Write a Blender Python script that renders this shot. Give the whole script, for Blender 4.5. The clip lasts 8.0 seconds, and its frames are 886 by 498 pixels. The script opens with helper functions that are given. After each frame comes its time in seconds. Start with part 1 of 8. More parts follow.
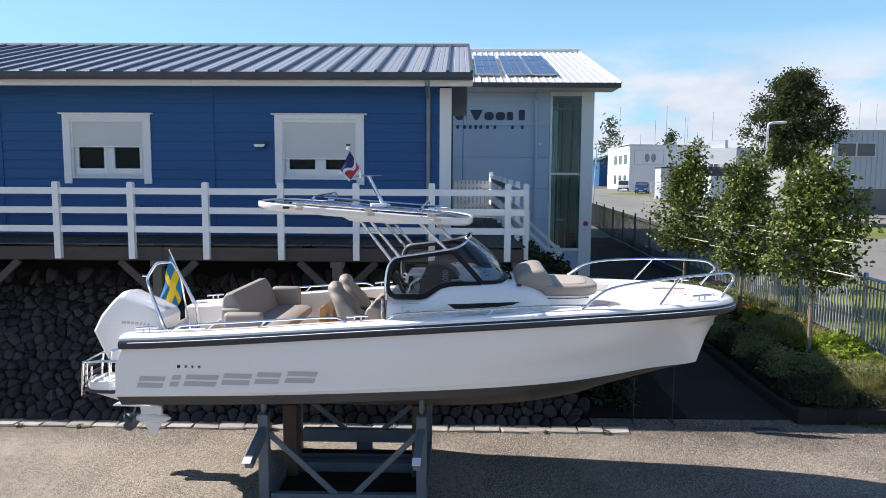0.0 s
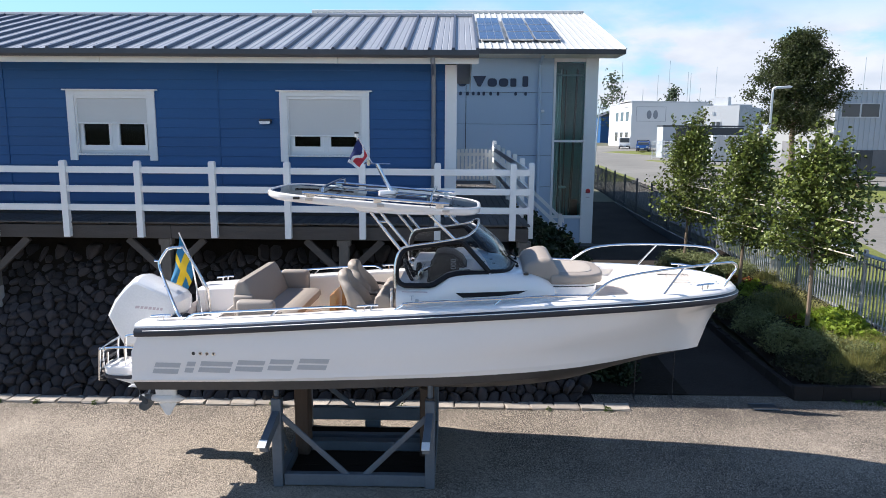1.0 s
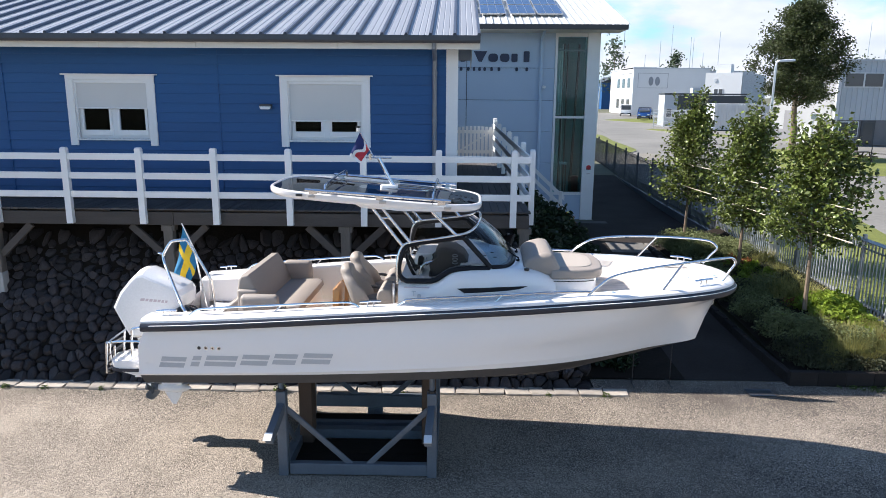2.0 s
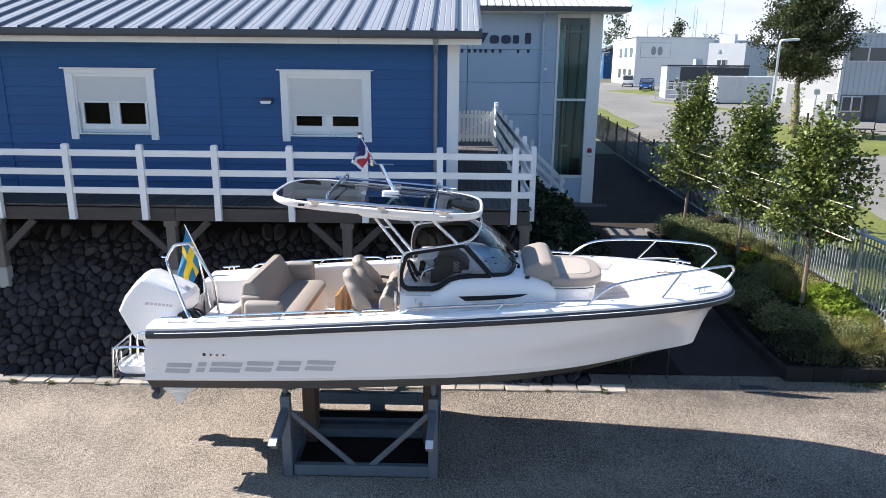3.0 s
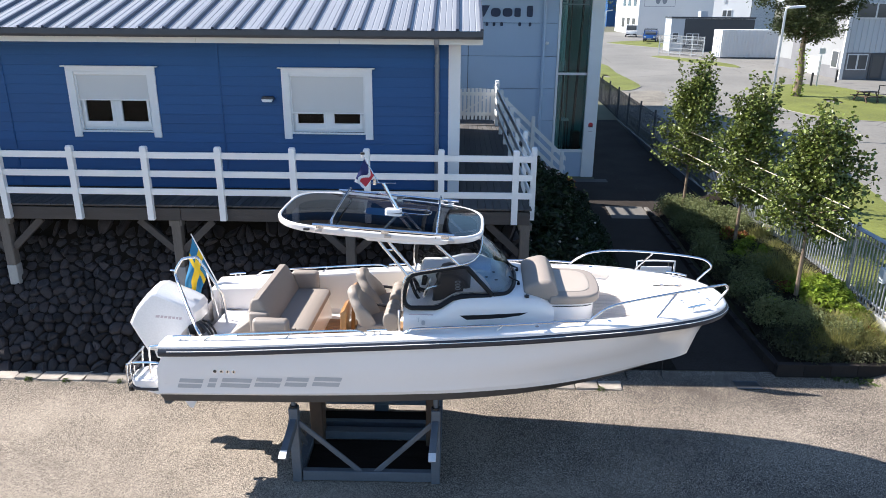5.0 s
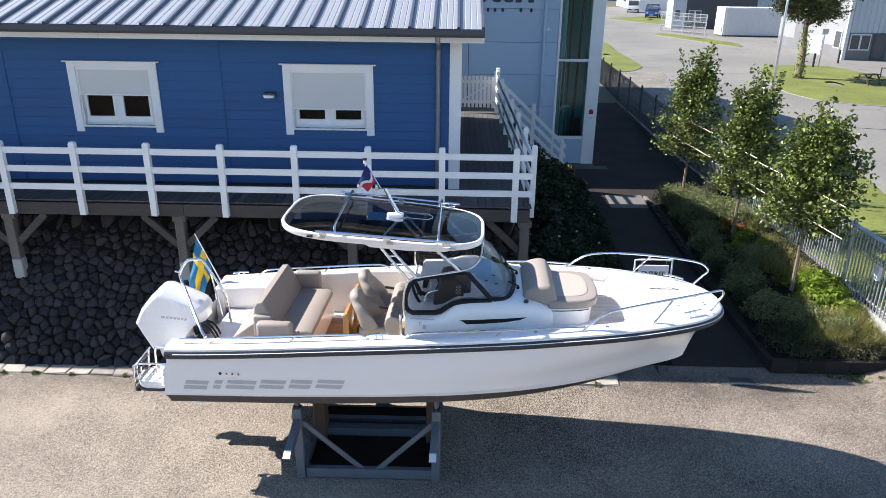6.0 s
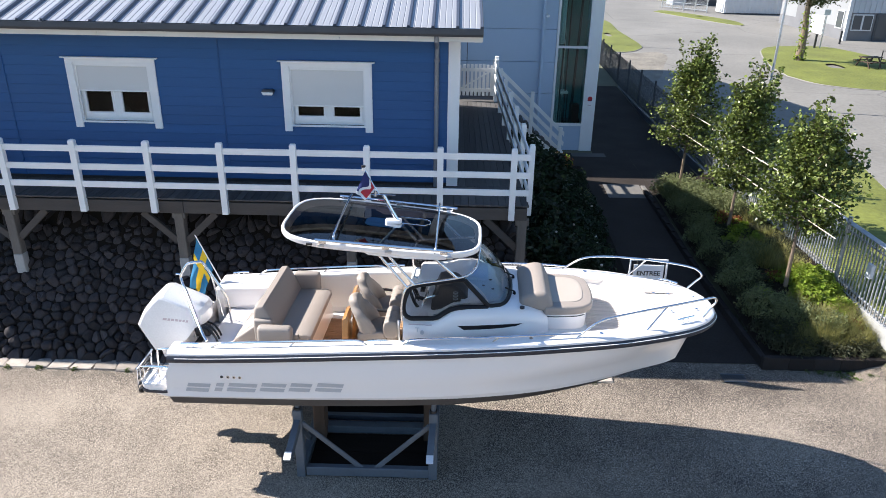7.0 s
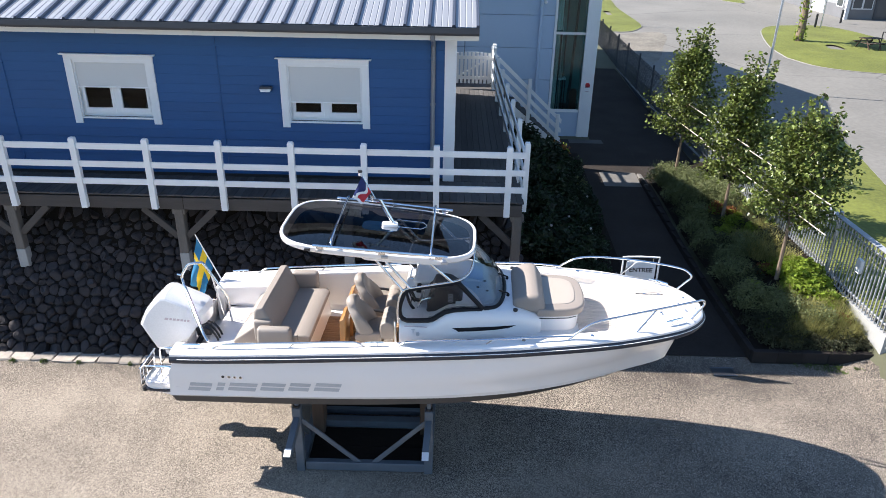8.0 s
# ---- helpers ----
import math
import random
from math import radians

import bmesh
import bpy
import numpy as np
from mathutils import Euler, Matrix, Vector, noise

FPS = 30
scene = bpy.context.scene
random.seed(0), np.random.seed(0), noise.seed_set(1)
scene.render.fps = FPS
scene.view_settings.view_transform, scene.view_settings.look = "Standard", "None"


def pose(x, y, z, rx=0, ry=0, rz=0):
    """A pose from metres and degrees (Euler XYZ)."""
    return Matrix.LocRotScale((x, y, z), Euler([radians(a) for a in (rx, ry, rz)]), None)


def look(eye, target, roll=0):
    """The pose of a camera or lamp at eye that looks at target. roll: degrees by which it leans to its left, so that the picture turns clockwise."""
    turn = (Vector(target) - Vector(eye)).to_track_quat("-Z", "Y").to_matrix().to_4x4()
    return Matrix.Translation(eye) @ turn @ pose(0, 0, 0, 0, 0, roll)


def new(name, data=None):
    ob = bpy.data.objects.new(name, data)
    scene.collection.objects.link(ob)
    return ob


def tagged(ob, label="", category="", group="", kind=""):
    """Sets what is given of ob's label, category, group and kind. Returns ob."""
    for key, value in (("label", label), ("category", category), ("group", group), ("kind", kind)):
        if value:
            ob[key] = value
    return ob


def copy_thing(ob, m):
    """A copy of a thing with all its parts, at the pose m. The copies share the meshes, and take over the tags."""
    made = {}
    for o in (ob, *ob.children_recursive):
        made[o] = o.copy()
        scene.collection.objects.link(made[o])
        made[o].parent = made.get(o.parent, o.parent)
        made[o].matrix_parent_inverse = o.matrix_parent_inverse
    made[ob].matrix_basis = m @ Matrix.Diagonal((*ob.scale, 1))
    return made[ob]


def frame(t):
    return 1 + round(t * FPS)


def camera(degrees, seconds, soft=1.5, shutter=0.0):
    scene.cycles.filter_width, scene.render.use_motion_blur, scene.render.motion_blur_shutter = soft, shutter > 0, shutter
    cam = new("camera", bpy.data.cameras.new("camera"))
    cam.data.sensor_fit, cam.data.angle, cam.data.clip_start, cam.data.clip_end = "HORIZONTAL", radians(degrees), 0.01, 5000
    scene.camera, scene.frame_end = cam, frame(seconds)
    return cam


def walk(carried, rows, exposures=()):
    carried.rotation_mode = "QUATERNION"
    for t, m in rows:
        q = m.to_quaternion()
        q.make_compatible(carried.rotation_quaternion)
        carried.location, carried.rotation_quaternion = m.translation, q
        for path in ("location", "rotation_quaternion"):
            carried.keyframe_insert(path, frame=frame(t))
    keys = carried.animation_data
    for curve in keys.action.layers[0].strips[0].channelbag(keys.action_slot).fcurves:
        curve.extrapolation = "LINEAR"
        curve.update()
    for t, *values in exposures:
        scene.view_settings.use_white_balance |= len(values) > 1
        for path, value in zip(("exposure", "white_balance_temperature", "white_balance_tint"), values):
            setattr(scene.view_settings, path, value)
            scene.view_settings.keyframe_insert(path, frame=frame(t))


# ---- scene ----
cam = camera(64.1, 8.0, 0.55)
PATH = [
    (0, (0.417, 0.038, 4.225), (0.376, 2.027, 4.021), 0.3),
    (0.5, (0.335, -0.007, 4.489), (0.296, 1.974, 4.217), 0.3),
    (1, (0.302, -0.04, 4.679), (0.264, 1.932, 4.349), 0.4),
    (1.5, (0.289, -0.048, 4.856), (0.252, 1.916, 4.478), 0.4),
    (3, (0.25, -0.006, 5.602), (0.215, 1.927, 5.09), 0.5),
    (3.5, (0.282, 0.04, 5.863), (0.247, 1.963, 5.316), 0.5),
    (4, (0.288, -0.003, 6.106), (0.252, 1.909, 5.522), 0.4),
    (4.5, (0.253, 0.04, 6.354), (0.218, 1.942, 5.735), 0.4),
    (6, (0.187, 0.061, 7.057), (0.157, 1.926, 6.335), 0.7),
    (6.5, (0.177, 0.11, 7.269), (0.15, 1.962, 6.514), 0.9),
    (7, (0.19, 0.11, 7.533), (0.166, 1.947, 6.743), 1.0),
    (7.5, (0.213, 0.085, 7.773), (0.192, 1.907, 6.949), 1.1),
    (8, (0.24, 0.084, 8.011), (0.22, 1.892, 7.154), 1.1),
]
walk(cam, [(t, look(eye, target, roll)) for t, eye, target, roll in PATH], exposures=[(0.0, 0.86, 6270, 12), (1.5, 1.04, 6270, 12), (4.0, 1.18, 6270, 12), (8.0, 1.22, 6270, 12)])

# ---- light ----
SUN = Vector((1.17, -0.285, -1.0)).normalized()
world = bpy.data.worlds.new("sky")
scene.world = world
world.use_nodes = True
wn, wl = world.node_tree.nodes, world.node_tree.links
wn.clear()
sky = wn.new("ShaderNodeTexSky")
sky.sky_type, sky.sun_disc = "NISHITA", False
sky.sun_elevation = math.asin(-SUN.z)
sky.sun_rotation = math.atan2(-SUN.x, -SUN.y)
sky.air_density, sky.dust_density, sky.ozone_density = 1.0, 0.1, 2.5
co = wn.new("ShaderNodeTexCoord")
mp = wn.new("ShaderNodeMapping")
mp.inputs["Scale"].default_value = (1.0, 1.0, 2.6)
cl = wn.new("ShaderNodeTexNoise")
cl.inputs["Scale"].default_value, cl.inputs["Detail"].default_value, cl.inputs["Roughness"].default_value = 3.6, 10.0, 0.58
cr = wn.new("ShaderNodeValToRGB")
cr.color_ramp.elements[0].position, cr.color_ramp.elements[1].position = 0.485, 0.61
sep = wn.new("ShaderNodeSeparateXYZ")
low = wn.new("ShaderNodeMapRange")
low.inputs["From Min"].default_value, low.inputs["From Max"].default_value = 0.19, 0.12
mul = wn.new("ShaderNodeMath")
mul.operation = "MULTIPLY"
mixc = wn.new("ShaderNodeMix")
mixc.data_type = "RGBA"
mixc.inputs["B"].default_value = (6.0, 6.25, 6.5, 1)
bg = wn.new("ShaderNodeBackground")
bg.inputs["Strength"].default_value = 0.089
wo = wn.new("ShaderNodeOutputWorld")
wl.new(co.outputs["Generated"], mp.inputs["Vector"])
wl.new(mp.outputs["Vector"], cl.inputs["Vector"])
wl.new(co.outputs["Generated"], sep.inputs["Vector"])
wl.new(sep.outputs["Z"], low.inputs["Value"])
# the cloud bank lies to the east and south; the north-west is clear
east = wn.new("ShaderNodeVectorMath")
east.operation = "DOT_PRODUCT"
east.inputs[1].default_value = (0.8, -0.6, 0.0)
bankr = wn.new("ShaderNodeMapRange")
bankr.inputs["From Min"].default_value, bankr.inputs["From Max"].default_value = -0.78, -0.36
bankr.inputs["To Min"].default_value, bankr.inputs["To Max"].default_value = -0.09, 0.085
thick = wn.new("ShaderNodeMath")
thick.operation = "ADD"
wl.new(co.outputs["Generated"], east.inputs[0])
wl.new(east.outputs["Value"], bankr.inputs["Value"])
wl.new(cl.outputs["Fac"], thick.inputs[0])
wl.new(bankr.outputs["Result"], thick.inputs[1])
wl.new(thick.outputs["Value"], cr.inputs["Fac"])
wl.new(cr.outputs["Color"], mul.inputs[0])
wl.new(low.outputs["Result"], mul.inputs[1])
wl.new(mul.outputs["Value"], mixc.inputs["Factor"])
# the clouds themselves are mottled, grey below and white on top
puff = wn.new("ShaderNodeTexNoise")
puff.inputs["Scale"].default_value, puff.inputs["Detail"].default_value = 7.0, 6.0
puffr = wn.new("ShaderNodeMapRange")
puffr.inputs["From Min"].default_value, puffr.inputs["From Max"].default_value = 0.38, 0.62
puffm = wn.new("ShaderNodeMix")
puffm.data_type = "RGBA"
puffm.inputs["A"].default_value, puffm.inputs["B"].default_value = (3.9, 4.35, 5.0, 1), (5.3, 5.5, 5.8, 1)
wl.new(mp.outputs["Vector"], puff.inputs["Vector"])
wl.new(puff.outputs["Fac"], puffr.inputs["Value"])
wl.new(puffr.outputs["Result"], puffm.inputs["Factor"])
wl.new(puffm.outputs["Result"], mixc.inputs["B"])
haze = wn.new("ShaderNodeMapRange")
haze.interpolation_type = "SMOOTHSTEP"
haze.inputs["From Min"].default_value, haze.inputs["From Max"].default_value = 0.45, 0.0
haze.inputs["To Min"].default_value, haze.inputs["To Max"].default_value = 0.0, 0.75
veil = wn.new("ShaderNodeMix")
veil.data_type = "RGBA"
veil.inputs["B"].default_value = (2.1, 4.75, 6.4, 1)
wl.new(sep.outputs["Z"], haze.inputs["Value"])
wl.new(haze.outputs["Result"], veil.inputs["Factor"])
wl.new(sky.outputs["Color"], veil.inputs["A"])
wl.new(veil.outputs["Result"], mixc.inputs["A"])
wl.new(mixc.outputs["Result"], bg.inputs["Color"])
wl.new(bg.outputs["Background"], wo.inputs["Surface"])
sun = new("sun", bpy.data.lights.new("sun", "SUN"))
sun.data.energy, sun.data.angle, sun.data.color = 5.0, radians(0.53), (1.0, 0.935, 0.85)
sun.matrix_world = look((0, 0, 30), Vector((0, 0, 30)) + SUN)


# ---- materials ----
def mat(name, color, rough=0.6, metal=0.0, scale=3.0, vary=0.12, fine=40.0, grain=0.08, bump=0.0, bump_scale=None,
        rand=0.0, island=False, stretch=(1, 1, 1), coat=0.0, spec=0.5):
    """A plain surface with broad stains, fine grain, relief and variation from piece to piece."""
    m = bpy.data.materials.new(name)
    m.use_nodes = True
    n, l = m.node_tree.nodes, m.node_tree.links
    b = n["Principled BSDF"]
    b.inputs["Roughness"].default_value, b.inputs["Metallic"].default_value = rough, metal
    b.inputs["Coat Weight"].default_value = coat
    b.inputs["Specular IOR Level"].default_value = spec
    tc, mapn = n.new("ShaderNodeTexCoord"), n.new("ShaderNodeMapping")
    mapn.inputs["Scale"].default_value = stretch
    l.new(tc.outputs["Object"], mapn.inputs["Vector"])
    a, f = n.new("ShaderNodeTexNoise"), n.new("ShaderNodeTexNoise")
    a.inputs["Scale"].default_value, a.inputs["Detail"].default_value = scale, 4.0
    f.inputs["Scale"].default_value, f.inputs["Detail"].default_value = fine, 3.0
    for t in (a, f):
        l.new(mapn.outputs["Vector"], t.inputs["Vector"])
    val = n.new("ShaderNodeMath")
    val.operation = "MULTIPLY_ADD"
    val.inputs[1].default_value, val.inputs[2].default_value = 2 * vary, 1.0 - vary - grain
    l.new(a.outputs["Fac"], val.inputs[0])
    val2 = n.new("ShaderNodeMath")
    val2.operation = "MULTIPLY_ADD"
    val2.inputs[1].default_value = 2 * grain
    l.new(f.outputs["Fac"], val2.inputs[0])
    l.new(val.outputs["Value"], val2.inputs[2])
    last = val2.outputs["Value"]
    if rand:
        src = n.new("ShaderNodeNewGeometry").outputs["Random Per Island"] if island else n.new("ShaderNodeObjectInfo").outputs["Random"]
        r = n.new("ShaderNodeMath")
        r.operation = "MULTIPLY_ADD"
        r.inputs[1].default_value, r.inputs[2].default_value = 2 * rand, 1.0 - rand
        l.new(src, r.inputs[0])
        r2 = n.new("ShaderNodeMath")
        r2.operation = "MULTIPLY"
        l.new(r.outputs["Value"], r2.inputs[0])
        l.new(last, r2.inputs[1])
        last = r2.outputs["Value"]
    vm = n.new("ShaderNodeVectorMath")
    vm.operation = "SCALE"
    vm.inputs[0].default_value = color
    l.new(last, vm.inputs["Scale"])
    l.new(vm.outputs["Vector"], b.inputs["Base Color"])
    if bump:
        bp, bt = n.new("ShaderNodeBump"), n.new("ShaderNodeTexNoise")
        bt.inputs["Scale"].default_value, bt.inputs["Detail"].default_value = bump_scale or fine, 4.0
        l.new(mapn.outputs["Vector"], bt.inputs["Vector"])
        bp.inputs["Strength"].default_value, bp.inputs["Distance"].default_value = bump, 0.02
        l.new(bt.outputs["Fac"], bp.inputs["Height"])
        l.new(bp.outputs["Normal"], b.inputs["Normal"])
    return m


def chip_asphalt(name, binder, chip):
    """Surface-dressed asphalt: pale chippings in dark binder; where it is worn, fewer chips are left."""
    m = mat(name, chip, 0.9, scale=0.5, vary=0.14, fine=2.4, grain=0.08, spec=0.15)
    n, l = m.node_tree.nodes, m.node_tree.links
    b = n["Principled BSDF"]
    last = b.inputs["Base Color"].links[0].from_socket
    tc = n.new("ShaderNodeTexCoord")
    v = n.new("ShaderNodeTexVoronoi")
    v.inputs["Scale"].default_value = 108.0
    l.new(tc.outputs["Object"], v.inputs["Vector"])
    sep3 = n.new("ShaderNodeSeparateColor")
    l.new(v.outputs["Color"], sep3.inputs["Color"])
    wear = n.new("ShaderNodeTexNoise")
    wear.inputs["Scale"].default_value, wear.inputs["Detail"].default_value, wear.inputs["Roughness"].default_value = 0.55, 5.0, 0.6
    l.new(tc.outputs["Object"], wear.inputs["Vector"])
    thr = n.new("ShaderNodeMapRange")
    thr.inputs["From Min"].default_value, thr.inputs["From Max"].default_value = 0.3, 0.7
    thr.inputs["To Min"].default_value, thr.inputs["To Max"].default_value = 0.02, 0.46
    l.new(wear.outputs["Fac"], thr.inputs["Value"])
    # barer surfacing towards the drive, which also darkens the boat's shadow there by colour
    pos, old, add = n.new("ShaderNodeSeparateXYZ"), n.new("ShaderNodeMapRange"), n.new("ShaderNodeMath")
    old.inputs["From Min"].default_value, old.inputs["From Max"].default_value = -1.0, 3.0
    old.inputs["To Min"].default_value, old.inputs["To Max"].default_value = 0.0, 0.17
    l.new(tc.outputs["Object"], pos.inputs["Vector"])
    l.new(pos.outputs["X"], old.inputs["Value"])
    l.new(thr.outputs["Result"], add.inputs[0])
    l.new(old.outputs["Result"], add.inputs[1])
    # grit and bare binder along the foot of the kerb
    foot, add2 = n.new("ShaderNodeMapRange"), n.new("ShaderNodeMath")
    foot.inputs["From Min"].default_value, foot.inputs["From Max"].default_value = 10.5, 11.3
    foot.inputs["To Min"].default_value, foot.inputs["To Max"].default_value = 0.0, 0.2
    l.new(pos.outputs["Y"], foot.inputs["Value"])
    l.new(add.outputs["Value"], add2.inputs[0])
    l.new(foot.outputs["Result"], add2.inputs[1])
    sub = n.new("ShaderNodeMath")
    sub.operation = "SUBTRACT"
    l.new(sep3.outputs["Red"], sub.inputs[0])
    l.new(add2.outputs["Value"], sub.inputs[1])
    edge = n.new("ShaderNodeMapRange")
    edge.inputs["From Min"].default_value, edge.inputs["From Max"].default_value = -0.13, 0.25
    l.new(sub.outputs["Value"], edge.inputs["Value"])
    tone = n.new("ShaderNodeMapRange")
    tone.inputs["To Min"].default_value, tone.inputs["To Max"].default_value = 0.66, 1.34
    l.new(sep3.outputs["Green"], tone.inputs["Value"])
    # chips lie in small clusters
    v2, sep4, clus, both = n.new("ShaderNodeTexVoronoi"), n.new("ShaderNodeSeparateColor"), n.new("ShaderNodeMapRange"), n.new("ShaderNodeMath")
    v2.inputs["Scale"].default_value = 46.0
    clus.inputs["To Min"].default_value, clus.inputs["To Max"].default_value = 0.78, 1.27
    both.operation = "MULTIPLY"
    l.new(tc.outputs["Object"], v2.inputs["Vector"])
    l.new(v2.outputs["Color"], sep4.inputs["Color"])
    l.new(sep4.outputs["Blue"], clus.inputs["Value"])
    l.new(tone.outputs["Result"], both.inputs[0])
    l.new(clus.outputs["Result"], both.inputs[1])
    sc = n.new("ShaderNodeVectorMath")
    sc.operation = "SCALE"
    l.new(last, sc.inputs[0])
    l.new(both.outputs["Value"], sc.inputs["Scale"])
    mx = n.new("ShaderNodeMix")
    mx.data_type = "RGBA"
    mx.inputs["A"].default_value = (*binder, 1)
    l.new(edge.outputs["Result"], mx.inputs["Factor"])
    l.new(sc.outputs["Vector"], mx.inputs["B"])
    l.new(mx.outputs["Result"], b.inputs["Base Color"])
    bp = n.new("ShaderNodeBump")
    bp.inputs["Strength"].default_value, bp.inputs["Distance"].default_value = 0.7, 0.012
    bp.invert = True
    l.new(v.outputs["Distance"], bp.inputs["Height"])
    l.new(bp.outputs["Normal"], b.inputs["Normal"])
    return m


def leaf_mat(name, color, rand=0.35, trans=0.35, rough=0.5):
    """Leaves: colour varies leaf by leaf, some light passes through."""
    m = mat(name, color, rough, scale=1.5, vary=0.12, fine=30, grain=0.05, rand=rand, island=True)
    n, l = m.node_tree.nodes, m.node_tree.links
    b, out = n["Principled BSDF"], n["Material Output"]
    t, mx = n.new("ShaderNodeBsdfTranslucent"), n.new("ShaderNodeMixShader")
    mx.inputs["Fac"].default_value = trans
    l.new(b.inputs["Base Color"].links[0].from_socket, t.inputs["Color"])
    l.new(b.outputs["BSDF"], mx.inputs[1])
    l.new(t.outputs["BSDF"], mx.inputs[2])
    l.new(mx.outputs["Shader"], out.inputs["Surface"])
    return m


def pane_mat(name, tint, gloss):
    """Tinted sheet glass: part of the light passes, part is mirrored."""
    m = bpy.data.materials.new(name)
    m.use_nodes = True
    n, l = m.node_tree.nodes, m.node_tree.links
    n.remove(n["Principled BSDF"])
    t, g, mx = n.new("ShaderNodeBsdfTransparent"), n.new("ShaderNodeBsdfGlossy"), n.new("ShaderNodeMixShader")
    t.inputs["Color"].default_value = (*tint, 1)
    g.inputs["Roughness"].default_value = 0.03
    mx.inputs["Fac"].default_value = gloss
    l.new(t.outputs["BSDF"], mx.inputs[1])
    l.new(g.outputs["BSDF"], mx.inputs[2])
    l.new(mx.outputs["Shader"], n["Material Output"].inputs["Surface"])
    return m


def sheet_glass(name, tint, ior, rough=0.02):
    """Sheet glass whose gloss grows at grazing angles."""
    m = pane_mat(name, tint, 0.1)
    n, l = m.node_tree.nodes, m.node_tree.links
    fr = n.new("ShaderNodeFresnel")
    fr.inputs["IOR"].default_value = ior
    mx = [k for k in n if k.bl_idname == "ShaderNodeMixShader"][0]
    l.new(fr.outputs["Fac"], mx.inputs["Fac"])
    for k in n:
        if k.bl_idname == "ShaderNodeBsdfGlossy":
            k.inputs["Roughness"].default_value = rough
    return m


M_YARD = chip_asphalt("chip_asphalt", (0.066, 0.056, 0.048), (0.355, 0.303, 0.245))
M_ROAD = mat("road_concrete", (0.184, 0.175, 0.156), 0.85, scale=0.22, vary=0.34, fine=6, grain=0.22, bump=0.3)
# the path's colour is set very dark to carry the shade lying on it
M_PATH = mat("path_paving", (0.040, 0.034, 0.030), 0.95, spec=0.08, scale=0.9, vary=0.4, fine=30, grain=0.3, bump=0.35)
M_LAWN = mat("lawn", (0.130, 0.146, 0.024), 0.9, scale=0.55, vary=0.5, fine=9, grain=0.45, bump=0.8)


def cracked(m, scale, width, dark):
    """Filled joints and cracks wander over a paved surface."""
    n, l = m.node_tree.nodes, m.node_tree.links
    b = n["Principled BSDF"]
    last = b.inputs["Base Color"].links[0].from_socket
    tc, warp, v = n.new("ShaderNodeTexCoord"), n.new("ShaderNodeTexNoise"), n.new("ShaderNodeTexVoronoi")
    mixv, line, sc = n.new("ShaderNodeMix"), n.new("ShaderNodeMapRange"), n.new("ShaderNodeVectorMath")
    warp.inputs["Scale"].default_value, warp.inputs["Detail"].default_value = 0.6, 5.0
    mixv.data_type, mixv.inputs["Factor"].default_value = "VECTOR", 0.12
    v.feature, v.inputs["Scale"].default_value = "DISTANCE_TO_EDGE", scale
    line.inputs["From Min"].default_value, line.inputs["From Max"].default_value = width * 0.4, width
    line.inputs["To Min"].default_value, line.inputs["To Max"].default_value = dark, 1.0
    sc.operation = "SCALE"
    l.new(tc.outputs["Object"], warp.inputs["Vector"])
    l.new(tc.outputs["Object"], mixv.inputs["A"])
    l.new(warp.outputs["Color"], mixv.inputs["B"])
    l.new(mixv.outputs["Result"], v.inputs["Vector"])
    l.new(v.outputs["Distance"], line.inputs["Value"])
    l.new(last, sc.inputs[0])
    l.new(line.outputs["Result"], sc.inputs["Scale"])
    l.new(sc.outputs["Vector"], b.inputs["Base Color"])


cracked(M_ROAD, 0.09, 0.004, 0.7)
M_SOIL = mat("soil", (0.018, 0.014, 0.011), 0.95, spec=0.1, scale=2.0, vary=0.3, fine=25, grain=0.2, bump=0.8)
M_EARTH = mat("earth", (0.10, 0.10, 0.06), 0.95, scale=0.3, vary=0.3, fine=6, grain=0.15, bump=0.3)
M_KERB = mat("kerb_stone", (0.34, 0.30, 0.255), 0.85, scale=5, vary=0.38, fine=50, grain=0.16, rand=0.2, bump=0.5)
M_BASALT = mat("basalt", (0.042, 0.036, 0.0365), 0.8, spec=0.3, scale=5, vary=0.35, fine=45, grain=0.2, rand=0.5, bump=1.0, bump_scale=38)
M_BASALT_STUFF = mat("basalt_rubble", (0.042, 0.036, 0.0365), 0.8, spec=0.3, scale=5, vary=0.35, fine=45, grain=0.2, rand=0.5, island=True, bump=1.0, bump_scale=38)
M_BOARD = mat("blue_boards", (0.007, 0.075, 0.228), 0.5, scale=0.9, vary=0.13, fine=18, grain=0.07, rand=0.05, bump=0.12, stretch=(0.35, 1, 2.5))
M_WHITE = mat("white_paint", (0.78, 0.79, 0.79), 0.45, scale=2.5, vary=0.05, fine=35, grain=0.025, rand=0.03, bump=0.05)
M_FASCIA = mat("fascia_paint", (0.74, 0.73, 0.68), 0.5, scale=1.5, vary=0.08, fine=25, grain=0.03, bump=0.05)
M_ROOF = mat("roof_sheet", (0.37, 0.38, 0.40), 0.40, metal=0.3, scale=0.8, vary=0.12, fine=20, grain=0.04, rand=0.04, bump=0.04)
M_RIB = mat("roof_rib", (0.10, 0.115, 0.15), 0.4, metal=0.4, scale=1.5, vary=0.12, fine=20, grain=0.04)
M_GUTTER = mat("gutter", (0.055, 0.06, 0.07), 0.45, scale=2, vary=0.2, fine=25, grain=0.08)
M_ZINC = mat("zinc_pipe", (0.24, 0.26, 0.29), 0.45, metal=0.5, scale=3, vary=0.2, fine=30, grain=0.08)
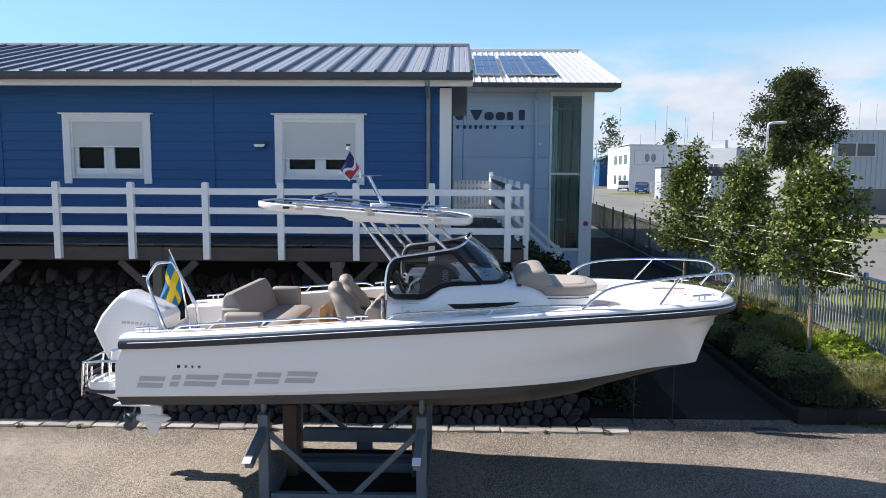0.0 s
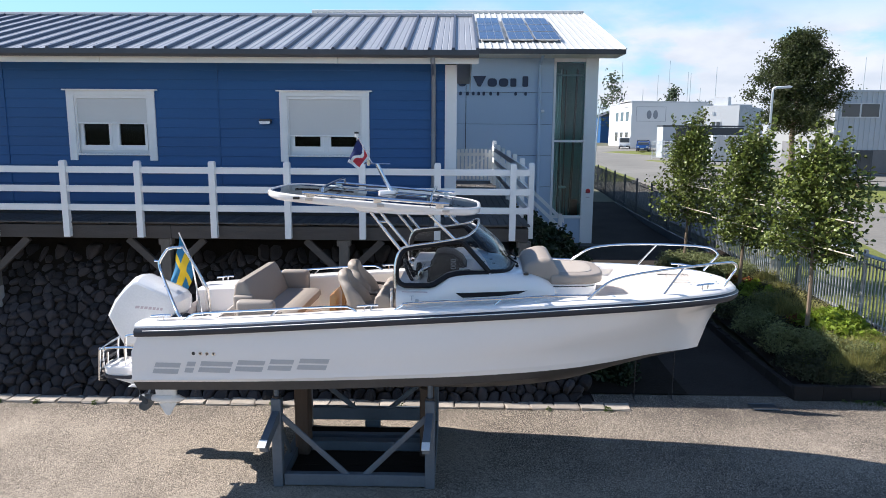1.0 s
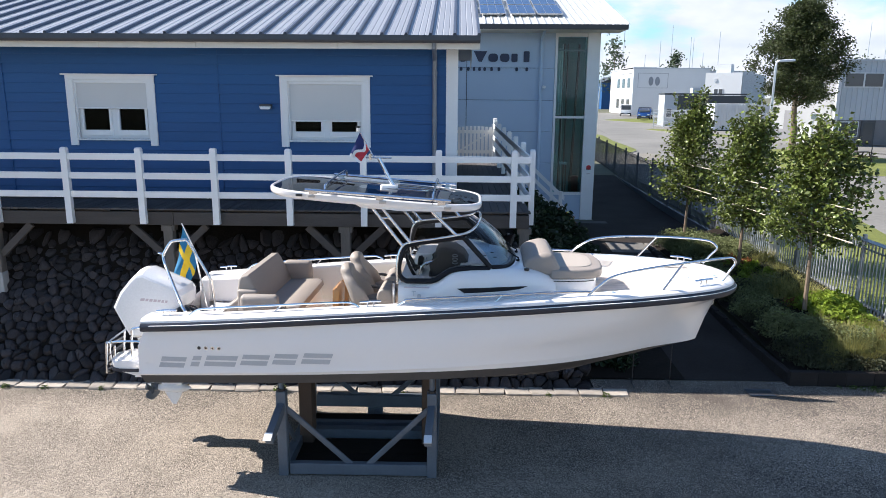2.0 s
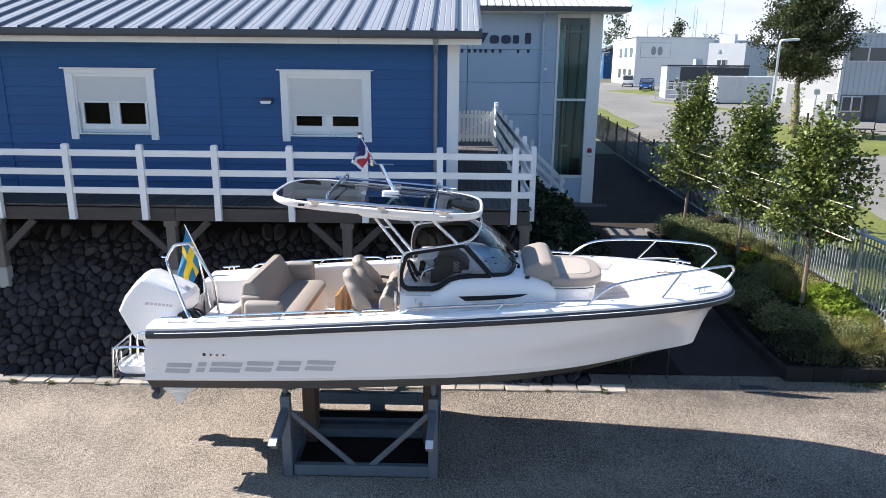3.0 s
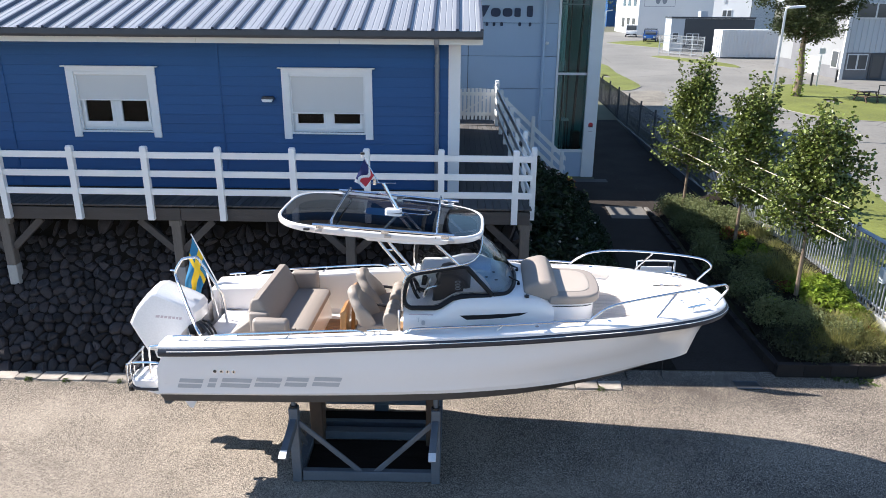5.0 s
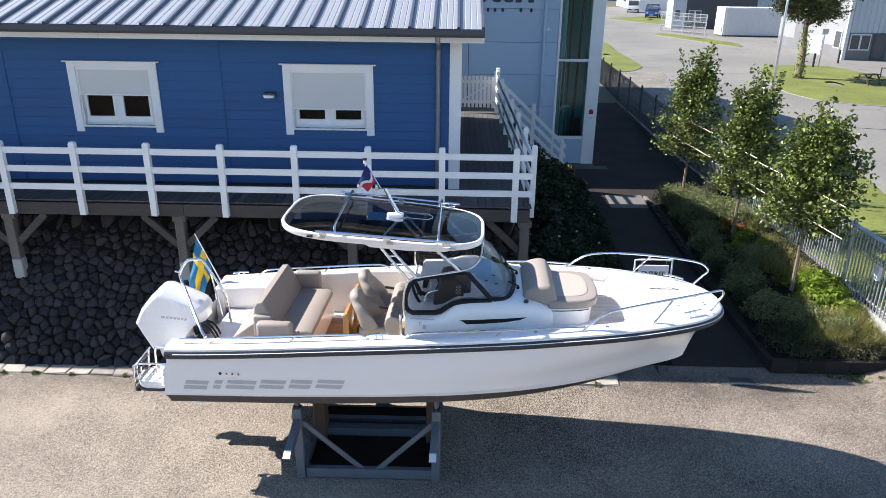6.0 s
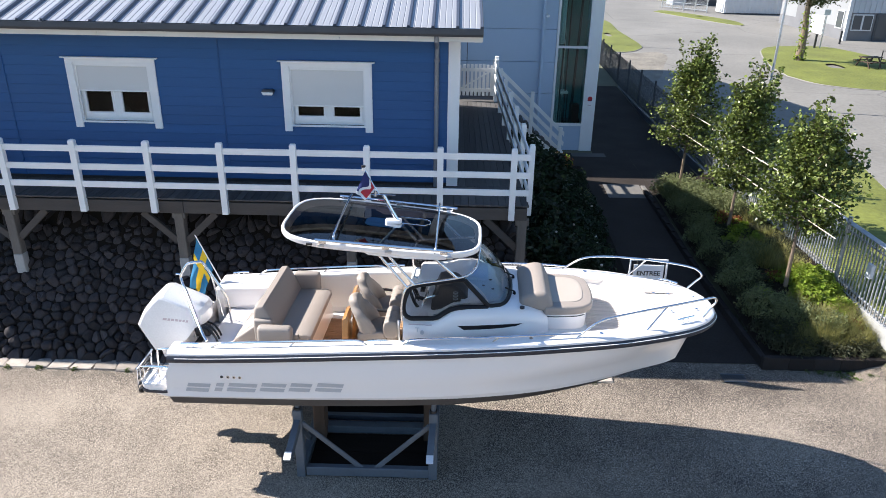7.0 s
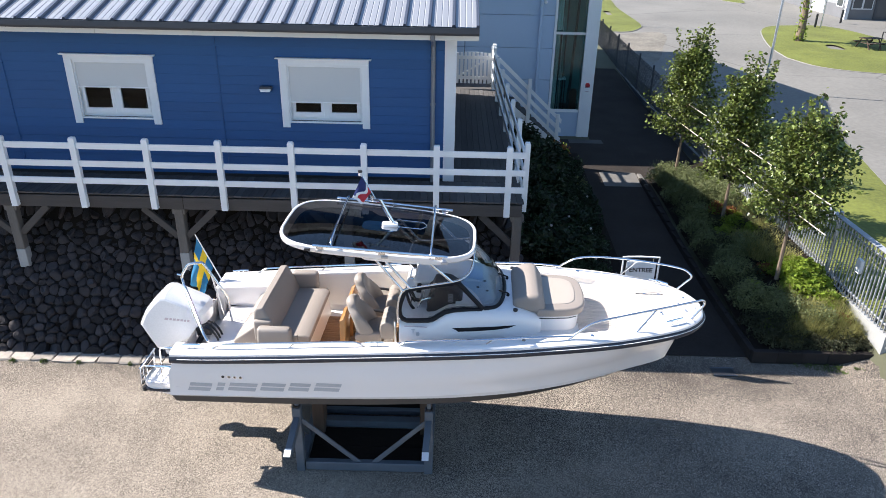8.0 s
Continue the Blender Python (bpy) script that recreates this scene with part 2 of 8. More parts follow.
M_DECK = mat("deck_plank", (0.082, 0.076, 0.072), 0.8, scale=2.5, vary=0.25, fine=25, grain=0.12, rand=0.22, bump=0.4, stretch=(6, 0.6, 1))
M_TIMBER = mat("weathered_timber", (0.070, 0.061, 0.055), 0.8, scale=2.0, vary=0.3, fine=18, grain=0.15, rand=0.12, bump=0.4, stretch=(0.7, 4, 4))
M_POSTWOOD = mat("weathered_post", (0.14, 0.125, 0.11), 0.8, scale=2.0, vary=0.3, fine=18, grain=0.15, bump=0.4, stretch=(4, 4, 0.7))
M_CONC = mat("concrete", (0.36, 0.36, 0.35), 0.85, scale=2, vary=0.2, fine=30, grain=0.1, bump=0.3)
M_PANEL = mat("grey_panel", (0.40, 0.51, 0.65), 0.5, scale=0.6, vary=0.06, fine=15, grain=0.02, rand=0.03)
M_SIGNLETTER = mat("sign_blue", (0.02, 0.035, 0.08), 0.5, scale=4, vary=0.1)
M_DARK = mat("dark_plastic", (0.02, 0.02, 0.022), 0.4, scale=5, vary=0.2)
M_BLIND = mat("blind_fabric", (0.62, 0.63, 0.62), 0.8, scale=0.8, vary=0.05, fine=120, grain=0.03)
M_GLASS = pane_mat("window_glass", (0.55, 0.60, 0.62), 0.012)
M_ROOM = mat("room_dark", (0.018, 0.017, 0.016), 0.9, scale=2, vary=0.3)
M_GEL = mat("gelcoat", (0.87, 0.835, 0.81), 0.16, scale=0.8, vary=0.02, fine=25, grain=0.008, coat=0.5)
M_GELIN = mat("gelcoat_inner", (0.91, 0.855, 0.785), 0.3, scale=1.2, vary=0.03, fine=40, grain=0.01, coat=0.3)
M_NONSLIP = mat("deck_nonslip", (0.78, 0.765, 0.73), 0.55, scale=1.2, vary=0.03, fine=180, grain=0.03, bump=0.15)
M_ANTIFOUL = mat("antifouling", (0.062, 0.054, 0.049), 0.6, scale=1.5, vary=0.3, fine=20, grain=0.15, bump=0.1)
M_RUB = mat("rubber_grey", (0.026, 0.030, 0.044), 0.4, scale=2, vary=0.12, fine=30, grain=0.04)
M_STEEL = mat("stainless", (0.78, 0.79, 0.80), 0.12, metal=1.0, scale=5, vary=0.04, fine=60, grain=0.02)
M_LETTER = mat("hull_lettering", (0.48, 0.485, 0.50), 0.35, scale=2, vary=0.04)
M_CUSHION = mat("cushion_vinyl", (0.305, 0.262, 0.226), 0.55, scale=2, vary=0.06, fine=60, grain=0.03, bump=0.12, bump_scale=90)
M_CUSHLIGHT = mat("cushion_pale", (0.43, 0.375, 0.32), 0.55, scale=2, vary=0.06, fine=60, grain=0.03, bump=0.12, bump_scale=90)
M_TEAK = mat("teak", (0.33, 0.20, 0.105), 0.6, scale=2, vary=0.15, fine=25, grain=0.1, rand=0.15, bump=0.15, stretch=(0.6, 5, 5))
M_TEAKPALE = mat("teak_bleached", (0.60, 0.53, 0.47), 0.65, scale=2, vary=0.1, fine=25, grain=0.06, rand=0.1, bump=0.1, stretch=(0.6, 5, 5))
M_TEAKRED = mat("teak_varnished", (0.40, 0.19, 0.06), 0.3, scale=2, vary=0.2, fine=15, grain=0.1, coat=0.5, stretch=(5, 5, 0.6))
M_CAULK = mat("caulk", (0.035, 0.033, 0.03), 0.7, scale=4, vary=0.1)
M_SMOKE = sheet_glass("smoked_glass", (0.90, 0.89, 0.88), 1.3)
M_TOPGLASS = sheet_glass("tinted_roof_glass", (0.14, 0.143, 0.16), 1.6)
M_CLEAR = sheet_glass("clear_screen", (0.48, 0.65, 0.80), 1.5)
M_BLACK = mat("black_frame", (0.009, 0.009, 0.011), 0.42, scale=3, vary=0.1, spec=0.25)
M_DASH = mat("dash_charcoal", (0.034, 0.033, 0.036), 0.5, scale=4, vary=0.2, fine=60, grain=0.06, spec=0.2)
M_ENGINE = mat("engine_white", (0.80, 0.80, 0.80), 0.18, scale=1, vary=0.02, coat=0.6)
M_ENGLETTER = mat("engine_lettering", (0.5, 0.43, 0.45), 0.4, scale=2, vary=0.03)
M_STANDSTEEL = mat("stand_steel", (0.115, 0.135, 0.16), 0.5, metal=0.15, scale=3, vary=0.25, fine=30, grain=0.12, bump=0.15)
M_CRADLESHADE = mat("cradle_shade", (0.020, 0.015, 0.012), 0.85, spec=0.15, scale=2, vary=0.4, fine=30, grain=0.2, bump=0.3, stretch=(0.7, 4, 4))
M_CUTSTEEL = mat("cut_end", (0.70, 0.71, 0.72), 0.4, scale=3, vary=0.1)
M_BLOCKWOOD = mat("block_wood", (0.075, 0.046, 0.03), 0.75, scale=3, vary=0.3, fine=25, grain=0.15, bump=0.3, stretch=(4, 4, 0.7))
M_FLAGBLUE = mat("flag_blue", (0.02, 0.17, 0.33), 0.8, scale=3, vary=0.1, fine=150, grain=0.04)
M_FLAGYEL = mat("flag_yellow", (0.75, 0.50, 0.02), 0.8, scale=3, vary=0.1, fine=150, grain=0.04)
M_NAVY = mat("pennant_navy", (0.02, 0.03, 0.13), 0.8, scale=3, vary=0.1)
M_RED = mat("red_enamel", (0.50, 0.02, 0.035), 0.5, scale=3, vary=0.1)


# ---- building blocks ----
def part(name, bm, material, parent=None, label="", smooth=False, m=None):
    """Links a bmesh as one mesh object under a thing or a part."""
    me = bpy.data.meshes.new(name)
    bmesh.ops.recalc_face_normals(bm, faces=bm.faces)
    bm.to_mesh(me)
    bm.free()
    return part_mesh(name, me, material, parent, label, smooth, m)


def part_mesh(name, me, material, parent=None, label="", smooth=False, m=None):
    if material is not None and not me.materials:
        me.materials.append(material)
    if smooth:
        me.shade_smooth()
        me.set_sharp_from_angle(angle=radians(38))
    ob = new(name, me)
    if parent is not None:
        ob.parent = parent
    if m is not None:
        ob.matrix_basis = m
    if label:
        tagged(ob, label)
    return ob


def thing(name, m, label, category, group="", kind=""):
    ob = new(name)
    ob.empty_display_size = 0.2
    ob.matrix_basis = m
    return tagged(ob, label, category, group, kind)


def box(bm, x0, x1, y0, y1, z0, z1, bevel=0.0, seg=1, m=None):
    """Adds a box, with its edges rounded if bevel is given."""
    vs = [bm.verts.new(p) for p in ((x0, y0, z0), (x1, y0, z0), (x1, y1, z0), (x0, y1, z0), (x0, y0, z1), (x1, y0, z1), (x1, y1, z1), (x0, y1, z1))]
    fs = [bm.faces.new([vs[i] for i in f]) for f in ((3, 2, 1, 0), (4, 5, 6, 7), (0, 1, 5, 4), (1, 2, 6, 5), (2, 3, 7, 6), (3, 0, 4, 7))]
    if m is not None:
        for v in vs:
            v.co = m @ v.co
    if bevel:
        bmesh.ops.bevel(bm, geom=list({e for f in fs for e in f.edges}), offset=bevel, segments=seg, affect="EDGES", profile=0.5)
    return bm


def cube(x0, x1, y0, y1, z0, z1, bevel=0.0, seg=1, m=None):
    return box(bmesh.new(), x0, x1, y0, y1, z0, z1, bevel, seg, m)


def prism(bm, outline, axis, a, b, bevel=0.0, seg=1):
    """Pushes a flat outline from a to b along an axis. Outline pairs are the other two axes in order."""
    def at(p, c):
        return {"x": (c, p[0], p[1]), "y": (p[0], c, p[1]), "z": (p[0], p[1], c)}[axis]
    lo, hi = [bm.verts.new(at(p, a)) for p in outline], [bm.verts.new(at(p, b)) for p in outline]
    n = len(outline)
    fs = [bm.faces.new(lo[::-1]), bm.faces.new(hi)] + [bm.faces.new((lo[i], lo[(i + 1) % n], hi[(i + 1) % n], hi[i])) for i in range(n)]
    if bevel:
        bmesh.ops.bevel(bm, geom=list({e for f in fs[:2] for e in f.edges}), offset=bevel, segments=seg, affect="EDGES", profile=0.5)
    return bm


def soften(outline, times=2):
    """Cuts the corners of a closed outline into a smooth round."""
    for _ in range(times):
        out = []
        for a, b in zip(outline, outline[1:] + outline[:1]):
            out += [(a[0] * 0.8 + b[0] * 0.2, a[1] * 0.8 + b[1] * 0.2), (a[0] * 0.2 + b[0] * 0.8, a[1] * 0.2 + b[1] * 0.8)]
        outline = out
    return outline


def pillow(outline, axis, a, b, r, crown=0.0, seg=5):
    """A stuffed cushion: a soft outline pushed from a to b, its two ends rounded by r and crowned."""
    o = soften(outline)
    cx, cy = sum(q[0] for q in o) / len(o), sum(q[1] for q in o) / len(o)
    s = 1 if b > a else -1
    rows = []
    def ring(c, scale, inset):
        out = []
        for x, y in o:
            d = math.hypot(x - cx, y - cy)
            f = scale * max(d - inset, 0.0) / d
            u, v = cx + (x - cx) * f, cy + (y - cy) * f
            out.append({"x": (c, u, v), "y": (u, c, v), "z": (u, v, c)}[axis])
        return out
    for k in (0.15, 0.45, 0.75):
        rows.append(ring(a - s * crown * (1 - k * k), k, r))
    for j in range(seg + 1):
        q = math.pi / 2 * j / seg
        rows.append(ring(a + s * r * (1 - math.cos(q)), 1.0, r * (1 - math.sin(q))))
    for j in range(seg, -1, -1):
        q = math.pi / 2 * j / seg
        rows.append(ring(b - s * r * (1 - math.cos(q)), 1.0, r * (1 - math.sin(q))))
    for k in (0.75, 0.45, 0.15):
        rows.append(ring(b + s * crown * (1 - k * k), k, r))
    bm = loft(bmesh.new(), rows, closed=True, cap=True)
    bmesh.ops.recalc_face_normals(bm, faces=bm.faces)
    return bm


def loft(bm, rows, closed=False, cap=False):
    """Skins rows of points; closed joins each row's ends."""
    vr = [[bm.verts.new(p) for p in r] for r in rows]
    for r0, r1 in zip(vr, vr[1:]):
        n = len(r0)
        for i in range(n if closed else n - 1):
            j = (i + 1) % n
            bm.faces.new((r0[i], r0[j], r1[j], r1[i]))
    if cap:
        bm.faces.new(vr[0][::-1])
        bm.faces.new(vr[-1])
    return bm


def smooth_path(pts, per=6):
    """A Catmull-Rom curve through the points."""
    p = [Vector(q) for q in pts]
    p = [2 * p[0] - p[1]] + p + [2 * p[-1] - p[-2]]
    out = []
    for i in range(1, len(p) - 2):
        for k in range(per):
            t = k / per
            out.append(0.5 * ((2 * p[i]) + (p[i + 1] - p[i - 1]) * t + (2 * p[i - 1] - 5 * p[i] + 4 * p[i + 1] - p[i + 2]) * t * t
                              + (3 * p[i] - p[i - 1] - 3 * p[i + 1] + p[i + 2]) * t ** 3))
    return out + [p[-2]]


def tube(bm, pts, r, sides=8, closed=False, r_end=None):
    """A round bar along a line of points."""
    pts = [Vector(p) for p in pts]
    n = len(pts)
    rows, up = [], None
    for i, p in enumerate(pts):
        d = (pts[(i + 1) % n] - pts[i - 1]) if closed else (pts[min(i + 1, n - 1)] - pts[max(i - 1, 0)])
        d.normalize()
        if up is None:
            up = d.orthogonal().normalized()
        up = (up - d * up.dot(d)).normalized()
        side = d.cross(up)
        rr = r if r_end is None else r + (r_end - r) * i / (n - 1)
        rows.append([p + rr * (math.cos(a) * up + math.sin(a) * side) for a in (2 * math.pi * k / sides for k in range(sides))])
    if closed:
        rows.append(rows[0])
    return loft(bm, rows, closed=True, cap=not closed)


def rod(pts, r, sides=8, closed=False, per=0, r_end=None):
    return tube(bmesh.new(), smooth_path(pts, per) if per else pts, r, sides, closed, r_end)


def curve(xs, ys):
    """A smooth function through table values (monotone cubic)."""
    xs, ys = np.array(xs, float), np.array(ys, float)
    d = np.diff(ys) / np.diff(xs)
    s = np.concatenate([[d[0]], np.where(d[:-1] * d[1:] > 0, 2 * d[:-1] * d[1:] / (d[:-1] + d[1:] + 1e-12), 0), [d[-1]]])
    def f(x):
        x = min(max(x, xs[0]), xs[-1])
        i = min(int(np.searchsorted(xs, x, side="right")) - 1, len(xs) - 2)
        h = xs[i + 1] - xs[i]
        t = (x - xs[i]) / h
        return float(ys[i] * (1 + 2 * t) * (1 - t) ** 2 + h * s[i] * t * (1 - t) ** 2 + ys[i + 1] * t * t * (3 - 2 * t) + h * s[i + 1] * t * t * (t - 1))
    return f


def rounded(w, h, r, seg=4, cx=0.0, cy=0.0):
    """The outline of a rectangle with round corners."""
    out = []
    for sx, sy, a0 in ((1, 1, 0), (-1, 1, 90), (-1, -1, 180), (1, -1, 270)):
        for k in range(seg + 1):
            a = radians(a0 + 90 * k / seg)
            out.append((cx + sx * (w / 2 - r) + r * math.cos(a), cy + sy * (h / 2 - r) + r * math.sin(a)))
    return out


# ---- ground ----
def ramp(v, a, b):
    t = min(max((v - a) / (b - a), 0.0), 1.0)
    return t * t * (3 - 2 * t)


def ground_z(x, y):
    """The yard is level; the garden rises to the street behind the fence."""
    street = 0.85 + 1.45 * (1 - math.exp(-max(y - 12, 0) / 75))
    path = 0.7 * ramp(y, 12.0, 25.0)
    k = ramp(x, 8.3, 9.0) * ramp(y, 10.0, 13.5)
    far = ramp(y, 24, 40)
    return path * (1 - k) * (1 - far) + street * max(k, far)


def sheet(xs, ys, lift=0.0):
    """A grid that follows the ground."""
    bm = bmesh.new()
    return loft(bm, [[(x, y, ground_z(x, y) + lift) for x in xs] for y in ys])


gx = [-2500, -800, -300, -120, -60, -30, -20, -15, -12, -10, -8, -6, -4, -2, 0, 2, 3, 4, 5, 6, 7, 8, 8.3, 8.5, 8.7, 9, 9.5, 10, 12, 15, 20, 30, 45, 60, 90, 140, 300, 800, 2500]
gy = [-2500, -600, -150, -50, -20, -10, -5, 0, 3, 6, 8, 9, 10, 10.7, 11.4, 12, 12.7, 13.5, 15, 17, 19, 21, 23, 25, 27, 30, 33, 36, 40, 46, 55, 65, 80, 100, 130, 180, 300, 700, 2500]
tagged(part("ground", sheet(gx, gy, -0.03), M_EARTH, smooth=True), "earth and asphalt ground reaching the horizon", "ground", kind="structure")
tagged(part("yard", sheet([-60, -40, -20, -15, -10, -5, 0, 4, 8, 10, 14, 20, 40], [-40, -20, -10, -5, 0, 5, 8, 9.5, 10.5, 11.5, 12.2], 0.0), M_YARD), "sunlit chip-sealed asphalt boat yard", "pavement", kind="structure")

# ---- blue office house on the bank ----
WALL_Y, DECK_Z, EAVE_Z = 14.05, 2.97, 5.93
HOUSE_L, HOUSE_R = -14.8, 0.25
house = thing("office_house", pose(0, WALL_Y, DECK_Z), "long blue boarded office house with a grey metal roof", "house")
WINDOWS = [(-7.25, -5.80, 4.18, 5.32, 4.79), (-3.04, -1.58, 4.18, 5.32, 4.57), (-11.45, -10.0, 4.19, 5.33, 4.8)]


def holes(x0, x1, z0, z1):
    """Splits a band of wall into the spans that no window takes."""
    spans = [(x0, x1)]
    for a, b, c, d, _ in WINDOWS:
        if z1 > c - 0.01 and z0 < d + 0.01:
            spans = [s for u, v in spans for s in ((u, min(v, a)), (max(u, b), v)) if s[1] - s[0] > 0.02]
    return spans


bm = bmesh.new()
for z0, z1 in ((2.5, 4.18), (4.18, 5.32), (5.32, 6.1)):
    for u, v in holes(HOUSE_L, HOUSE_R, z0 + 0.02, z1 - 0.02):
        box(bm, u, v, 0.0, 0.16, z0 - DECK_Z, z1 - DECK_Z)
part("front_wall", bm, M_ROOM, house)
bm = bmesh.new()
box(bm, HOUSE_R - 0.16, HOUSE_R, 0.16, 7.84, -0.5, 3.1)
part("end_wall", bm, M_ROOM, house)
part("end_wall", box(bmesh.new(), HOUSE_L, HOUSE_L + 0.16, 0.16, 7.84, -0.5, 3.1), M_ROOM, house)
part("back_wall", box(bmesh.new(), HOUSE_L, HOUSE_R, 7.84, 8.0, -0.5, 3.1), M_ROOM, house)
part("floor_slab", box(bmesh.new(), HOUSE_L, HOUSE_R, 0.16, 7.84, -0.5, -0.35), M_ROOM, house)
for x in (HOUSE_R - 0.2, HOUSE_L + 0.2):
    part("gable", prism(bmesh.new(), [(0.0, 3.1), (8.0, 3.1), (4.0, 4.2)], "x", x - 0.05, x + 0.05), M_BOARD, house)

# roof of ribbed sheets, ridge 4.0 m behind the eave
ROOF_Y0, ROOF_Z0, RIDGE_Y, RIDGE_Z, PITCH = 13.46, 6.15, 18.0, 7.43, 0.4455
slope = math.hypot(RIDGE_Y - ROOF_Y0, RIDGE_Z - ROOF_Z0)
tilt = math.degrees(math.atan2(RIDGE_Z - ROOF_Z0, RIDGE_Y - ROOF_Y0))
prof = [(0.0, 0.0), (0.10, 0.0), (0.112, -0.008), (0.124, 0.0), (0.215, 0.0), (0.227, -0.008), (0.239, 0.0), (0.33, 0.0), (0.342, -0.008), (0.354, 0.0), (PITCH, 0.0)]
bm = loft(bmesh.new(), [[(x, y, z) for x, z in prof] for y in (0.0, slope)])
sheet_mesh = bpy.data.meshes.new("roof_sheet")
bm.to_mesh(sheet_mesh)
bm.free()
sheet_mesh.materials.append(M_ROOF)
bm = loft(bmesh.new(), [[(-0.035, y, 0.0), (-0.022, y, 0.048), (0.022, y, 0.048), (0.035, y, 0.0)] for y in (-0.03, slope)], cap=True)
rib_mesh = bpy.data.meshes.new("roof_rib")
bm.to_mesh(rib_mesh)
bm.free()
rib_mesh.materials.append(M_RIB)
N_SHEETS = 35
for i in range(N_SHEETS):
    x = 0.655 - PITCH * (i + 1)
    m = pose(x, ROOF_Y0 - WALL_Y, ROOF_Z0 - DECK_Z, tilt, 0, 0)
    part_mesh("roof_sheet", sheet_mesh, None, house, m=m)
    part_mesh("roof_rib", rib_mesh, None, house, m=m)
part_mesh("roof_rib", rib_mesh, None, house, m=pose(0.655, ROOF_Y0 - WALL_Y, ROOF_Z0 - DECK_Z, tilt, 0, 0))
rl = 0.655 - PITCH * N_SHEETS
part("roof_back", loft(bmesh.new(), [[(rl, RIDGE_Y - WALL_Y, RIDGE_Z - DECK_Z), (0.655, RIDGE_Y - WALL_Y, RIDGE_Z - DECK_Z)], [(rl, 8.5, 3.15), (0.655, 8.5, 3.15)]]), M_ROOF, house)
part("ridge_cap", rod([(rl, RIDGE_Y - WALL_Y, RIDGE_Z - DECK_Z + 0.02), (0.665, RIDGE_Y - WALL_Y, RIDGE_Z - DECK_Z + 0.02)], 0.06, 8), M_ROOF, house)
# gutter, fascia and soffit
g = [(-0.07, 0.06), (-0.075, -0.03), (-0.045, -0.075), (0.03, -0.075), (0.06, -0.04), (0.06, 0.06), (0.05, 0.06), (0.05, -0.03), (0.02, -0.062), (-0.035, -0.062), (-0.06, -0.02), (-0.058, 0.06)]
part("gutter", prism(bmesh.new(), [(y - 0.64, z + 3.11) for y, z in g], "x", rl, 0.68), M_GUTTER, house)
for a, b in ((rl, -9.9), (-9.895, -6.42), (-6.415, -4.6), (-4.595, -1.95), (-1.945, 0.67)):
    part("fascia_board", cube(a, b, -0.565, -0.54, EAVE_Z - DECK_Z - 0.03, 3.12, 0.004), M_FASCIA, house)
part("soffit", cube(rl, 0.65, -0.54, 0.0, EAVE_Z - DECK_Z + 0.03, EAVE_Z - DECK_Z + 0.05), M_FASCIA, house)
part("verge_board", prism(bmesh.new(), [(-0.56, 2.94), (RIDGE_Y - WALL_Y, 4.22), (8.5, 2.9), (8.5, 3.15), (RIDGE_Y - WALL_Y, 4.44), (-0.56, 3.16)], "x", 0.66, 0.68), M_FASCIA, house)
part("corner_board", cube(0.05, HOUSE_R + 0.03, -0.045, -0.02, 0.0, EAVE_Z - DECK_Z, 0.004), M_WHITE, house)
part("corner_board", cube(HOUSE_R + 0.002, HOUSE_R + 0.03, -0.02, 0.2, 0.0, EAVE_Z - DECK_Z, 0.004), M_WHITE, house)
part("skirting_board", cube(HOUSE_L, 0.05, -0.035, -0.012, 0.0, 0.06), M_DARK, house)
# downpipe with an offset bend under the gutter
dp = thing("downpipe", pose(-0.17, WALL_Y - 0.07, DECK_Z), "grey zinc downpipe fixed to the blue boards", "downpipe")
part("pipe", rod([(0, -0.56, 3.06), (0, -0.55, 2.96), (0, -0.05, 2.80), (0, 0, 2.72), (0, 0, 0.0)], 0.045, 12), M_ZINC, dp, smooth=True)
for z in (2.5, 1.6, 0.6):
    part("bracket", rod([(0, 0, z), (0, 0, z + 0.04)], 0.054, 12), M_ZINC, dp)
# lamp on the wall
wl_ = thing("wall_lamp", pose(-3.465, WALL_Y - 0.03, 4.83), "small white wall lamp with a dark top", "lamp")
part("housing", prism(bmesh.new(), [(-0.12, 0.02), (-0.10, -0.035), (0.10, -0.035), (0.12, 0.02), (0.10, 0.05), (-0.10, 0.05)], "y", -0.11, 0.02, 0.01), M_GUTTER, wl_)
part("lens", prism(bmesh.new(), [(-0.115, 0.005), (-0.09, -0.05), (0.09, -0.05), (0.115, 0.005)], "y", -0.125, -0.112, 0.004), M_WHITE, wl_)


